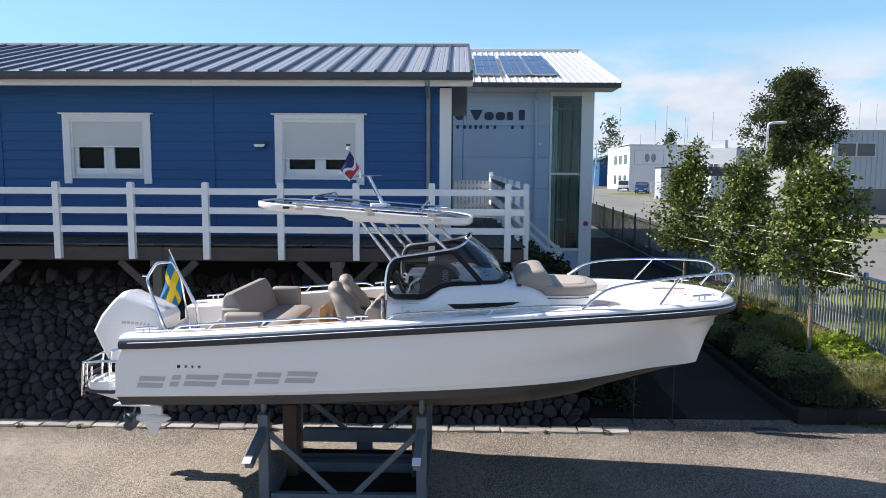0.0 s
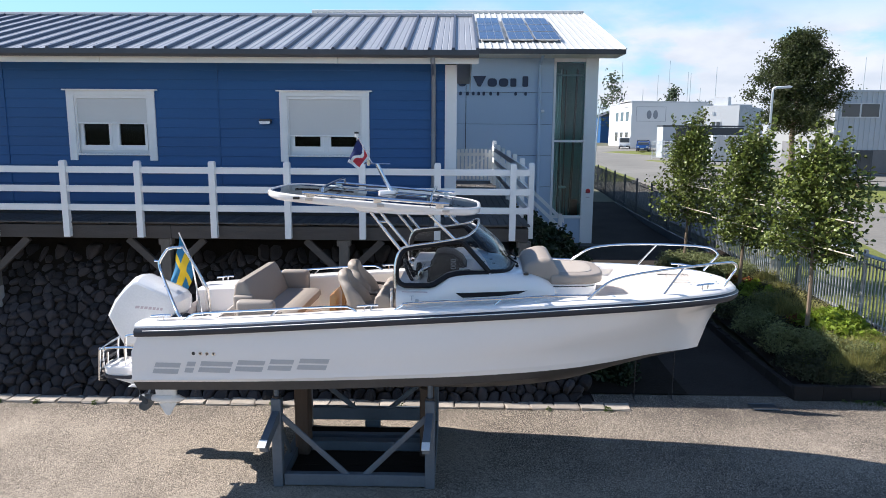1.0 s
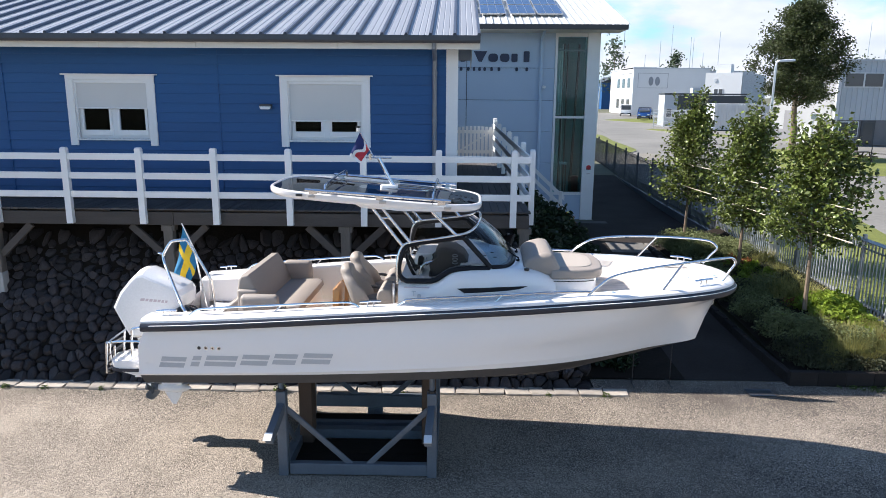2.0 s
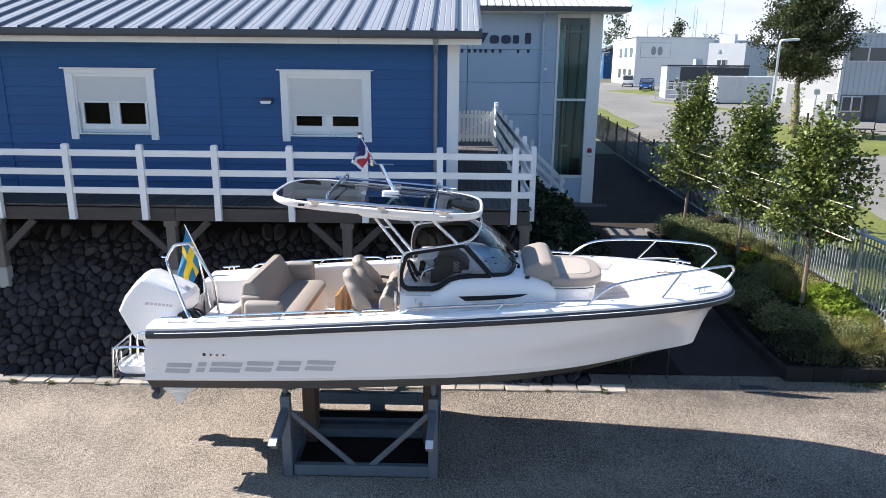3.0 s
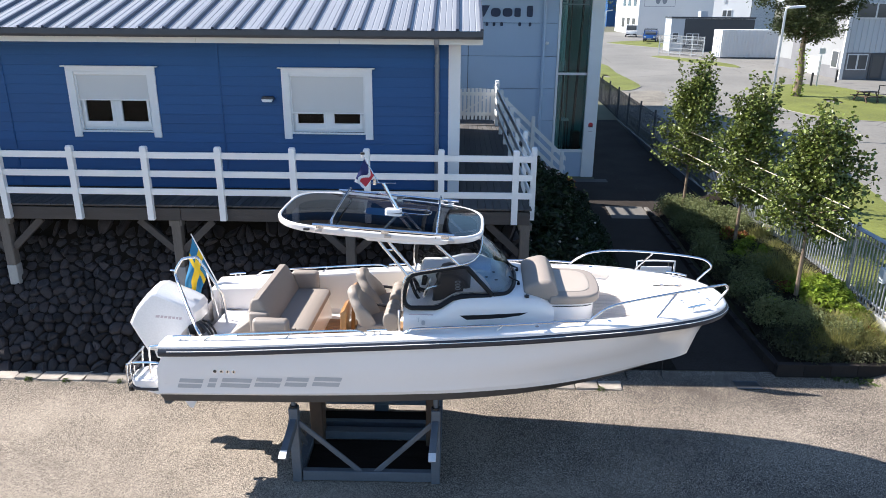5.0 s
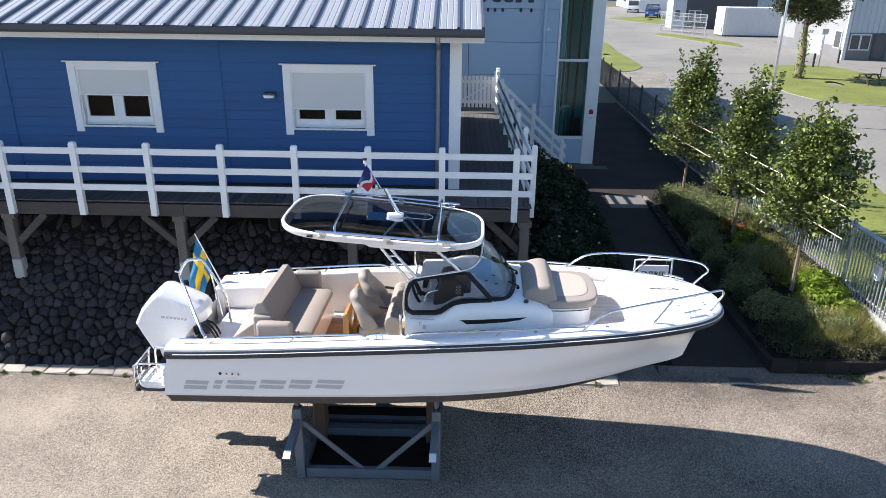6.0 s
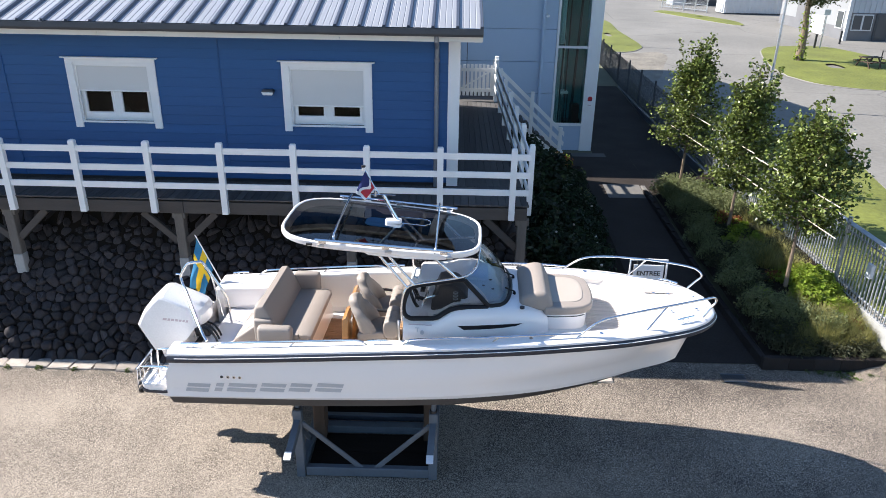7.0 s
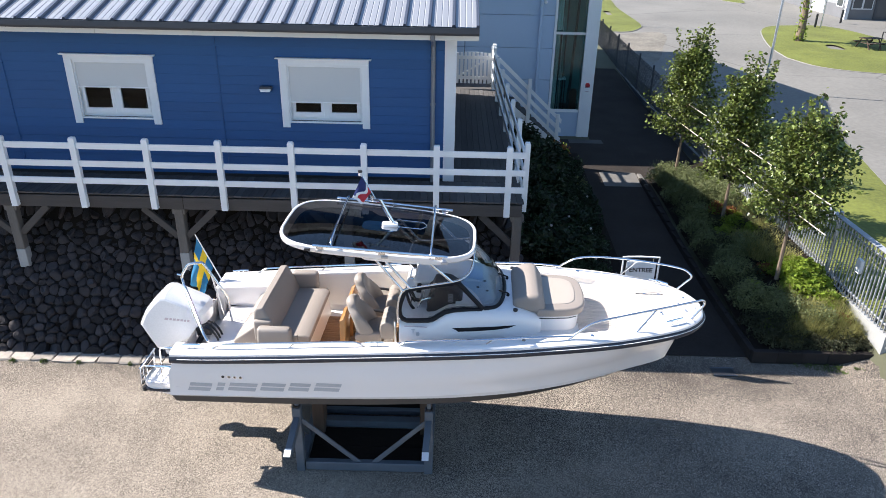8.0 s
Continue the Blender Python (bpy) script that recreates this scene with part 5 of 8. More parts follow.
for x in (-1.37, 0.0):
    part("rack_bar", rod([(x + 0.02, HC - 0.90, ztop(x) + 0.075), (x + 0.01, HC - 0.78, ztop(x) + 0.135), (x - 0.01, HC, ztop(x) + 0.150), (x - 0.03, HC + 0.74, ztop(x) + 0.145), (x - 0.035, HC + 0.86, ztop(x) + 0.08)], 0.016, 8, per=4), M_STEEL, hard, smooth=True)
for x in (-1.52, -0.62, 0.2):
    part("rim_light", cube(x - 0.045, x + 0.045, HC - 0.940 + 0.025 * (x + 1.6), HC - 0.905 + 0.025 * (x + 1.6), ztop(x) - 0.030, ztop(x) + 0.002, 0.004), M_TEAKPALE, hard)
part("side_lamp", cube(-1.72, -1.64, HC - 0.93, HC - 0.90, ztop(-1.68) - 0.03, ztop(-1.68) + 0.0, 0.004), M_DARK, hard)
for sd in (-1, 1):
    part("top_beam", prism(bmesh.new(), [(-1.02, 3.73), (-0.90, 3.665), (-0.4, 3.635), (0.1, 3.630), (0.22, 3.66), (0.22, 3.69), (-1.02, 3.78)], "y", HC + sd * 0.84, HC + sd * 0.74, 0.015, 2), M_GEL, hard, smooth=True)
    yt = HC + sd * 0.775
    for a, b in (((-0.79, yt, 3.685), (-0.385, sd * 0.822, 3.17)), ((-0.66, yt, 3.675), (-0.285, sd * 0.812, 3.215)), ((-0.03, yt, 3.645), (0.305, sd * 0.735, 3.302))):
        a, b = Vector(a), Vector(b)
        part("hardtop_leg", rod([a + Vector((-0.06, 0, 0.03)), a, a.lerp(b, 0.25), b], 0.021, 10, per=4), M_STEEL, boat, "polished steel leg", smooth=True)
    part("leg_bridge", rod([(-0.665, yt, 3.525), (-0.545, yt, 3.535)], 0.014, 8), M_STEEL, boat)
# light mast with its pennant
part("mast_foot", prism(bmesh.new(), rounded(0.24, 0.13, 0.04, 4, -0.66, HC + 0.05), "z", ztop(-0.6) + 0.045, ztop(-0.6) + 0.095, 0.012, 2), M_GEL, hard, smooth=True)
mast = part("light_mast", rod([(-0.60, HC + 0.05, 3.84), (-0.70, HC + 0.05, 4.02), (-0.80, HC + 0.05, 4.22)], 0.026, 10), M_STEEL, boat, "polished light mast", smooth=True)
part("mast_arm", rod([(-0.98, HC + 0.05, 4.225), (-0.62, HC + 0.05, 4.225)], 0.009, 6), M_STEEL, mast)
part("mast_knob", rod([(-0.92, HC + 0.05, 4.20), (-0.92, HC + 0.05, 4.28)], 0.022, 8), M_STEEL, mast)
part("staff", rod([(-0.86, HC + 0.05, 4.22), (-1.07, HC + 0.05, 4.60)], 0.008, 6), M_STEEL, mast)
part("anchor_light", rod([(-1.08, HC + 0.05, 4.58), (-1.08, HC + 0.05, 4.63)], 0.025, 8), M_GEL, mast)
part("light_cap", rod([(-1.08, HC + 0.05, 4.63), (-1.08, HC + 0.05, 4.655)], 0.032, 8), M_DARK, mast)


def cloth(name, a, b, c, d, pick, mats, parent, label, nu=16, nv=12, wave=0.03):
    """A flag as a rippled sheet between four corners; pick chooses each patch's colour."""
    a, b, c, d = [Vector(p) for p in (a, b, c, d)]
    bm = bmesh.new()
    rows = []
    for i in range(nu + 1):
        u = i / nu
        row = []
        for j in range(nv + 1):
            v = j / nv
            p = a.lerp(b, v).lerp(d.lerp(c, v), u)
            p.y += wave * u * math.sin(9 * v + 4 * u) + 0.5 * wave * math.sin(14 * u + 3 * v)
            row.append(bm.verts.new(p))
        rows.append(row)
    for i in range(nu):
        for j in range(nv):
            f = bm.faces.new((rows[i][j], rows[i + 1][j], rows[i + 1][j + 1], rows[i][j + 1]))
            f.material_index, f.smooth = pick((i + 0.5) / nu, (j + 0.5) / nv), True
    me = bpy.data.meshes.new(name)
    bm.to_mesh(me)
    bm.free()
    for m in mats:
        me.materials.append(m)
    return part_mesh(name, me, None, parent, label)


cloth("pennant", (-1.06, HC + 0.05, 4.57), (-0.93, HC + 0.05, 4.33), (-1.06, HC + 0.02, 4.15), (-1.20, HC + 0.02, 4.25),
      lambda u, v: 1 if u > 0.86 or abs(v - 0.50 - 0.25 * math.sin(6 * u)) < 0.10 else (0 if v < 0.5 + 0.25 * math.sin(6 * u) else 2), (M_NAVY, M_WHITE, M_RED), mast, "small blue, white and red pennant", 30, 30, 0.015)
ensign = part("flag_staff", rod([(-3.60, 1.0, 1.95), (-4.08, 1.0, 3.08)], 0.013, 8, r_end=0.010), M_GEL, boat, "white flag staff")
cloth("flag", (-4.07, 1.0, 3.02), (-3.85, 1.0, 2.46), (-4.06, 0.97, 1.93), (-4.27, 0.97, 2.14),
      lambda u, v: 1 if abs(v - 0.5) < 0.11 or abs(u - 0.38) < 0.09 else 0, (M_FLAGBLUE, M_FLAGYEL), ensign, "blue flag with a yellow cross, hanging", 20, 14, 0.05)

# rails, tow arch and cleats
for sd in (-1, 1):
    def on(x, inset, dz):
        return (x, sd * (BEAM(x) - inset), SHEER(x) + dz)
    bow = [on(1.98, 0.09, 0.0), on(2.12, 0.10, 0.12), on(2.32, 0.11, 0.235), on(2.7, 0.11, 0.295), on(3.3, 0.10, 0.335), (3.80, sd * 0.50, 3.015), (3.94, sd * 0.42, 3.0), (3.995, sd * 0.385, 2.93), (3.93, sd * 0.405, 2.83), (3.83, sd * 0.435, 2.69)]
    r = part("bow_rail", rod(bow, 0.0165, 10, per=6), M_STEEL, boat, "polished bow rail", smooth=True)
    part("rail_stay", rod([on(3.22, 0.10, 0.328), on(2.97, 0.10, 0.0)], 0.013, 8), M_STEEL, r)
    mid = [on(-0.42, 0.12, 0.0), on(-0.33, 0.12, 0.05), on(-0.2, 0.12, 0.075), on(0.8, 0.11, 0.075), on(1.6, 0.10, 0.07), on(2.03, 0.095, 0.05)]
    r = part("side_rail", rod(mid, 0.0145, 8, per=5), M_STEEL, boat, smooth=True)
    part("rail_stay", rod([on(0.92, 0.11, 0.075), on(0.82, 0.11, 0.0)], 0.011, 8), M_STEEL, r)
    aft = [on(-3.12, 0.12, 0.0), on(-3.02, 0.12, 0.06), on(-2.85, 0.12, 0.085), on(-2.0, 0.13, 0.085), on(-1.15, 0.13, 0.08), on(-0.98, 0.13, 0.055), on(-0.9, 0.13, 0.0)]
    r = part("side_rail", rod(aft, 0.0145, 8, per=5), M_STEEL, boat, smooth=True)
    part("rail_stay", rod([on(-1.90, 0.13, 0.085), on(-2.0, 0.13, 0.0)], 0.011, 8), M_STEEL, r)
    for x in (-3.42, -0.76, 3.55):
        c = part("cleat", rod([on(x - 0.135, 0.13, 0.070), on(x, 0.13, 0.076), on(x + 0.135, 0.13, 0.070)], 0.014, 8), M_STEEL, boat, "steel mooring cleat")
        for o in (-0.04, 0.04):
            part("cleat_foot", rod([on(x + o, 0.13, 0.0), on(x + o, 0.13, 0.072)], 0.012, 6), M_STEEL, c)
    for x in (1.35, 2.32):
        part("deck_filler", rod([on(x, 0.14, 0.0), on(x, 0.14, 0.016)], 0.028, 10), M_STEEL, boat)
arch = part("tow_arch", rod([(-3.27, -0.92, 2.24), (-3.40, -0.78, 2.34), (-3.88, -0.06, 2.60), (-3.97, 0.06, 2.70), (-3.985, 0.09, 2.78), (-3.90, 0.11, 2.925), (-3.84, 0.12, 2.975), (-3.70, 0.14, 2.99), (-3.62, 0.15, 2.945), (-3.36, 0.16, 2.45), (-3.325, 0.17, 2.32), (-3.31, 0.20, 1.90)], 0.022, 10, per=4), M_STEEL, boat, "polished tow arch over the engine", smooth=True)
part("arch_stay", rod([(-3.86, -0.08, 2.58), (-3.70, -0.30, 1.90)], 0.011, 8), M_STEEL, arch)
part("arch_stay", rod([(-3.54, 0.16, 2.78), (-3.52, 0.40, 1.90)], 0.013, 8), M_STEEL, arch)
part("tow_eye", rod([(-3.98, 0.09, 2.79), (-4.06, 0.09, 2.80)], 0.015, 8), M_STEEL, arch)
for x, y in ((3.42, -0.30), (3.74, 0.0), (3.86, 0.18), (3.80, -0.2)):
    part("deck_fitting", rod([(x, y, SHEER(x) + 0.02), (x, y, SHEER(x) + 0.042)], 0.02, 10), M_STEEL, boat)
for x in (3.28, 3.50):
    part("lid_hinge", cube(x - 0.022, x + 0.022, 0.262, 0.298, SHEER(3.4) + 0.034, SHEER(3.4) + 0.041), M_STEEL, boat)
part("bow_eye", rod([(3.84 + 0.045 * math.cos(a), 0.0, 2.27 + 0.04 * math.sin(a)) for a in (2 * math.pi * k / 12 for k in range(12))], 0.008, 6, closed=True), M_STEEL, boat)
# bathing ladder and platform rails
for y, x, z in ((-1.06, -4.27, 1.845), (-0.66, -4.17, 1.905), (0.95, -4.22, 1.86)):
    part("platform_rail", rod([(-3.78, y, z - 0.02), (-3.9, y, z + 0.015), (x + 0.06, y, z), (x, y, z - 0.06), (x - 0.01, y, 1.52)], 0.016, 8, per=5), M_STEEL, boat, "polished platform rail", smooth=True)
    part("rail_stay", rod([(-3.98, y, z), (-3.98, y, 1.60)], 0.011, 8), M_STEEL, boat)
lad = part("ladder", rod([(-4.40, -1.12, 1.45), (-4.37, -1.12, 1.84), (-4.35, -1.10, 1.88), (-4.34, -0.68, 1.90), (-4.36, -0.66, 1.86), (-4.39, -0.66, 1.50)], 0.015, 8, per=4), M_STEEL, boat, "folded bathing ladder", smooth=True, m=pose(0.09, 0, -0.02))
part("ladder_rail", rod([(-4.34, -1.02, 1.46), (-4.32, -1.02, 1.80)], 0.013, 8), M_STEEL, lad)
part("ladder_rail", rod([(-4.34, -0.76, 1.50), (-4.32, -0.76, 1.84)], 0.013, 8), M_STEEL, lad)
for k in range(4):
    z = 1.49 + 0.10 * k
    part("ladder_step", cube(-4.405, -4.355, -1.12, -0.66, z - 0.013, z + 0.013, 0.005), M_DARK, lad)
for y in (-1.06, -0.72):
    part("ladder_foot", cube(-4.42, -4.34, y - 0.03, y + 0.03, 1.425, 1.465, 0.01), M_DARK, lad)

# the boat leans a little on its cradle: the far gunwale and all that stands on it lie higher
FAR_SIDE = ("hull", "gunwale", "rub_rail", "rub_strip", "liner", "foredeck", "bow_bulkhead", "quarter_box", "quarter_end", "quarter_back", "after_deck", "side_rail", "bow_rail", "rail_stay", "cleat", "cleat_foot", "deck_filler")
LEAN = curve([-3.8, -1.5, 2.2, 3.6, 4.3], [0.02, 0.075, 0.085, 0.06, 0.0])
for ob in boat.children_recursive:
    if ob.type == "MESH" and ob.name.split(".")[0] in FAR_SIDE:
        for v in ob.data.vertices:
            up = LEAN(v.co.x) * ramp(v.co.y / max(BEAM(min(v.co.x, 4.1)), 0.05), 0.4, 0.95)
            if ob.name.split(".")[0] in ("liner", "bow_bulkhead"):
                up *= ramp(v.co.z, FLOOR if v.co.x < 1.1 else BOW_FLOOR, SHEER(v.co.x) - 0.03)
            v.co.z += up

# outboard engine on the transom
eng = thing("outboard_engine", pose(0, 9.68, 0, 0, 0, -2.05), "glossy white outboard engine hung on the transom", "outboard engine")
prof_e = [(-4.66, 2.06), (-4.54, 2.29), (-4.37, 2.49), (-4.25, 2.60), (-4.16, 2.605), (-3.72, 2.42), (-3.61, 2.36), (-3.56, 2.28), (-3.565, 2.11), (-3.74, 1.86), (-4.05, 1.70), (-4.30, 1.58), (-4.43, 1.58), (-4.56, 1.84)]


def shrink(outline, k, cx=-4.12, cz=2.12):
    return [(cx + (x - cx) * k, cz + (z - cz) * k) for x, z in outline]


rows = []
for y, k in ((-0.285, 0.72), (-0.280, 0.84), (-0.262, 0.90), (-0.215, 0.955), (-0.10, 1.0), (0.10, 1.0), (0.215, 0.955), (0.262, 0.90), (0.280, 0.84), (0.285, 0.72)):
    rows.append([(x, y, z) for x, z in shrink(prof_e, k)])
part("cowl", loft(bmesh.new(), rows, closed=True, cap=True), M_ENGINE, eng, "glossy white cowl", smooth=True).data.set_sharp_from_angle(angle=radians(21))
for sd in (-1, 1):
    part("cowl_slot", prism(bmesh.new(), [(-4.56, 2.22), (-4.50, 2.28), (-4.30, 2.44), (-4.28, 2.42), (-4.46, 2.25)], "y", sd * 0.15, sd * 0.228), M_DARK, eng, "dark air slot")
    for i, (a, b) in enumerate(((-4.20, -4.14), (-4.125, -4.085), (-4.07, -4.025), (-4.01, -3.965), (-3.95, -3.91), (-3.895, -3.86), (-3.845, -3.81))):
        part("name_block", prism(bmesh.new(), [(a, 2.185 - 0.004 * i), (b, 2.184 - 0.004 * i), (b + 0.012, 2.222 - 0.004 * i), (a + 0.012, 2.223 - 0.004 * i)], "y", sd * 0.24, sd * 0.2875), M_ENGLETTER, eng)
part("lower_cowl", prism(bmesh.new(), [(-4.40, 1.60), (-4.36, 1.42), (-4.20, 1.36), (-3.90, 1.40), (-3.82, 1.70), (-3.95, 1.85), (-4.25, 1.62)], "y", -0.13, 0.13, 0.05, 2), M_ENGINE, eng, smooth=True)
part("mount_bracket", cube(-3.90, -3.78, -0.17, 0.17, 1.30, 1.75, 0.02, 2), M_DARK, eng)
part("mid_leg", prism(bmesh.new(), [(-4.24, 1.44), (-4.20, 0.95), (-3.86, 0.95), (-3.90, 1.44)], "y", -0.07, 0.07, 0.03, 2), M_ENGINE, eng, smooth=True)
part("cavitation_plate", prism(bmesh.new(), [(-4.46, 0.97), (-4.40, 1.0), (-3.78, 0.97), (-3.78, 0.95), (-4.46, 0.955)], "y", -0.13, 0.13, 0.006), M_ENGINE, eng)
part("strut", prism(bmesh.new(), [(-4.12, 0.98), (-4.10, 0.72), (-3.80, 0.72), (-3.80, 0.98)], "y", -0.035, 0.035, 0.015, 2), M_ENGINE, eng, smooth=True)
part("gearcase", loft(bmesh.new(), [[(x, r * math.cos(a), 0.755 + r * math.sin(a)) for a in (2 * math.pi * k / 14 for k in range(14))] for x, r in ((-4.18, 0.045), (-4.10, 0.065), (-3.9, 0.075), (-3.76, 0.055), (-3.68, 0.012))], closed=True, cap=True), M_ENGINE, eng, smooth=True)
part("skeg", prism(bmesh.new(), [(-4.10, 0.72), (-3.98, 0.50), (-3.92, 0.49), (-3.80, 0.70)], "y", -0.012, 0.012), M_ENGINE, eng)
prop = part("propeller_hub", rod([(-4.36, 0, 0.755), (-4.17, 0, 0.755)], 0.05, 12, r_end=0.06), M_STANDSTEEL, eng, smooth=True)
for k in range(3):
    a0 = 2 * math.pi * k / 3 + 0.6
    rows = []
    for r, w, tw in ((0.05, 0.5, 0.05), (0.12, 0.85, 0.075), (0.17, 0.7, 0.06), (0.20, 0.25, 0.02)):
        rows.append([(-4.27 + tw * s, r * math.cos(a0 + s * w), 0.755 + r * math.sin(a0 + s * w)) for s in (-1, -0.4, 0.3, 1)])
    part("propeller_blade", loft(bmesh.new(), rows), M_STANDSTEEL, prop, smooth=True)
for i, y in enumerate((-0.16, -0.08, 0.02)):
    part("rigging_hose", rod([(-3.66, y, 2.02), (-3.56, y - 0.10, 2.10 - 0.02 * i), (-3.46, y - 0.16, 2.06), (-3.38, y - 0.20, 1.98), (-3.34, y - 0.21, 1.88)], 0.016, 8, per=5), M_DARK, eng, smooth=True)
part("hose_boot", prism(bmesh.new(), [(-3.70, 1.93), (-3.72, 2.06), (-3.62, 2.12), (-3.50, 2.08), (-3.48, 1.95)], "y", -0.33, -0.14, 0.04, 3), M_DARK, eng, smooth=True)

# ---- steel cradle under the boat ----
cradle = thing("boat_cradle", pose(-1.0, 9.68, 0), "blue-grey welded steel boat cradle with timber blocks", "cradle")


def bar(a, b, w, h, mat_=M_STANDSTEEL, name="bar", label=""):
    """A straight box section between two points of the cradle."""
    a, b = Vector(a), Vector(b)
    L = (b - a).length
    m = Matrix.Translation(a) @ (b - a).to_track_quat("X", "Z").to_matrix().to_4x4()
    return part(name, cube(0, L, -w / 2, w / 2, -h / 2, h / 2, 0.008, 1, m), mat_, cradle, label)


for sx in (-1, 1):
    x = sx * 1.0 + (-0.03 if sx < 0 else -0.02)
    for y in (-0.96, 0.94):
        post = bar((x, y, 0.0), (x, y, 1.22 if y < 0 else 1.18), 0.13, 0.13, name="upright")
        part("screw_pad", rod([(x, y, 1.20), (x, y, 1.25)], 0.055, 14), M_DARK, cradle, "black pad", smooth=True)
        part("pad_stem", rod([(x, y, 1.24), (x, y, 1.36 if sx < 0 else 1.42)], 0.035, 10), M_STANDSTEEL, cradle)
    bar((x, -0.9, 0.08), (x, 0.88, 0.08), 0.13, 0.14, name="side_beam")
    arm = bar((x, -0.93, 1.02), (x - 0.03, -1.56, 0.80), 0.10, 0.14, name="docking_arm")
    tip = Vector((x - 0.03, -1.56, 0.80))
    part("cut_end", cube(-0.05, 0.05, -0.075, 0.06, 0.072, 0.078, m=Matrix.Translation(tip) @ pose(0, 0, 0, 19, 0, 0)), M_CUTSTEEL, cradle, "pale taped end")
    bar((x * 0.95, -0.96, 0.97), (sx * 0.10, -0.96, 0.14), 0.035, 0.075, name="brace")
    bar((x * 0.95, 0.94, 0.90), (sx * 0.12, 0.94, 0.18), 0.035, 0.075, name="brace")
    bar((x, -0.88, 0.80), (x, -0.30, 0.16), 0.035, 0.075, name="brace")
    part("timber_block", cube(sx * 0.90 - 0.10, sx * 0.90 + 0.10, -0.13, 0.13, 0.0, 1.06, 0.015), M_BLOCKWOOD, cradle, "brown timber block")
bar((-0.95, -0.96, 0.10), (0.92, -0.96, 0.10), 0.10, 0.16, name="cross_beam")
bar((-0.95, 0.94, 0.24), (0.92, 0.94, 0.24), 0.12, 0.20, name="cross_beam")
part("beam_foot", cube(-0.12, 0.12, 0.88, 1.0, 0.0, 0.14, 0.008), M_STANDSTEEL, cradle)
bar((-0.95, 0.10, 0.10), (0.92, 0.10, 0.10), 0.16, 0.14, name="cross_beam")
bar((-0.95, 0.42, 0.08), (0.92, 0.42, 0.08), 0.10, 0.10, name="cross_beam")
# added near-black boards that deepen the shade on the ground inside the cradle
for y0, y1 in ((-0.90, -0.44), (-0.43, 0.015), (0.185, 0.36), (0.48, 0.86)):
    part("floor_board", cube(-0.955, 0.92, y0, y1, 0.012, 0.03, 0.003), M_CRADLESHADE, cradle, "dark board standing in for the shade under the boat")

# ---- white yacht hall behind, with its glazed corner ----
HY = 25.5
hall = thing("yacht_hall", pose(0, HY, 0), "grey panelled hall with a glazed corner and a pale metal roof", "building")
M_HALLROOF = mat("hall_roof", (0.60, 0.60, 0.58), 0.45, metal=0.1, scale=0.7, vary=0.08, fine=20, grain=0.03)
M_SOLAR = mat("solar_cell", (0.015, 0.04, 0.115), 0.12, scale=2, vary=0.15, fine=30, grain=0.05, coat=0.6)
M_CLADIN = mat("inner_grey", (0.32, 0.36, 0.37), 0.7, scale=1.5, vary=0.15)
M_REDWOOD = mat("red_brown_wood", (0.10, 0.03, 0.02), 0.6, scale=2, vary=0.2, stretch=(4, 4, 0.7))
M_ALU = mat("aluminium", (0.6, 0.61, 0.62), 0.35, metal=0.8, scale=3, vary=0.05)
M_INNER = mat("inner_wall", (0.14, 0.24, 0.25), 0.8, scale=0.8, vary=0.4, fine=6, grain=0.15, stretch=(3, 3, 0.4))
M_HALLGLASS = sheet_glass("hall_glass", (0.70, 0.88, 0.88), 1.40)
# panels of the front wall, laid as wide strips
zs = [0.3, 1.62, 2.72, 3.82, 4.92, 6.02, 7.2]
for i, (z0, z1) in enumerate(zip(zs, zs[1:])):
    for x0, x1 in ((-6.0, -1.9), (-1.89, 0.58), (0.59, 3.66)):
        part("wall_panel", cube(x0 + 0.006, x1 - 0.006, 0.0, 0.10, z0 + 0.006, z1 - 0.006, 0.006), M_PANEL, hall)
part("wall_core", cube(-6.0, 3.66, 0.104, 0.2, 0.3, 7.2), M_RIB, hall)
# unseen side glazing up to y 1.94, added to let skylight into the corner
part("side_wall", cube(5.08, 5.20, 1.95, 16.0, 0.3, 7.2), M_PANEL, hall)
part("base_panel", cube(5.10, 5.18, 0.43, 1.94, 0.55, 1.58, 0.006), M_PANEL, hall)
for z in (1.58, 4.30, 7.10):
    part("glazing_bar", cube(5.08, 5.20, 0.43, 1.94, z, z + 0.08), M_WHITE, hall)
for z0, z1 in ((1.67, 4.29), (4.39, 7.09)):
    part("pane", cube(5.13, 5.14, 0.43, 1.94, z0, z1), M_HALLGLASS, hall).visible_shadow = False
part("rear_wall", cube(-6.0, 5.2, 16.0, 16.2, 0.3, 7.2), M_PANEL, hall)
part("left_wall", cube(-6.0, -5.9, 0.2, 16.0, 0.3, 7.2), M_PANEL, hall)
part("hall_floor", cube(-5.9, 5.08, 0.2, 16.0, 0.4, 0.62), M_CONC, hall)
part("inner_wall", cube(2.2, 2.3, 0.2, 6.0, 0.62, 7.2), M_WHITE, hall)
part("back_partition", cube(2.3, 5.08, 1.9, 2.0, 0.62, 7.2), M_INNER, hall)
part("corner_column", cube(4.76, 5.20, -0.06, 0.42, 0.45, 7.22, 0.01), M_WHITE, hall)
part("mullion", cube(3.66, 3.74, -0.03, 0.08, 0.6, 7.2), M_WHITE, hall)
part("glazing_bar", cube(3.74, 4.76, -0.02, 0.07, 4.30, 4.38), M_WHITE, hall)
part("glazing_bar", cube(3.74, 4.76, -0.02, 0.07, 1.58, 1.68), M_WHITE, hall)
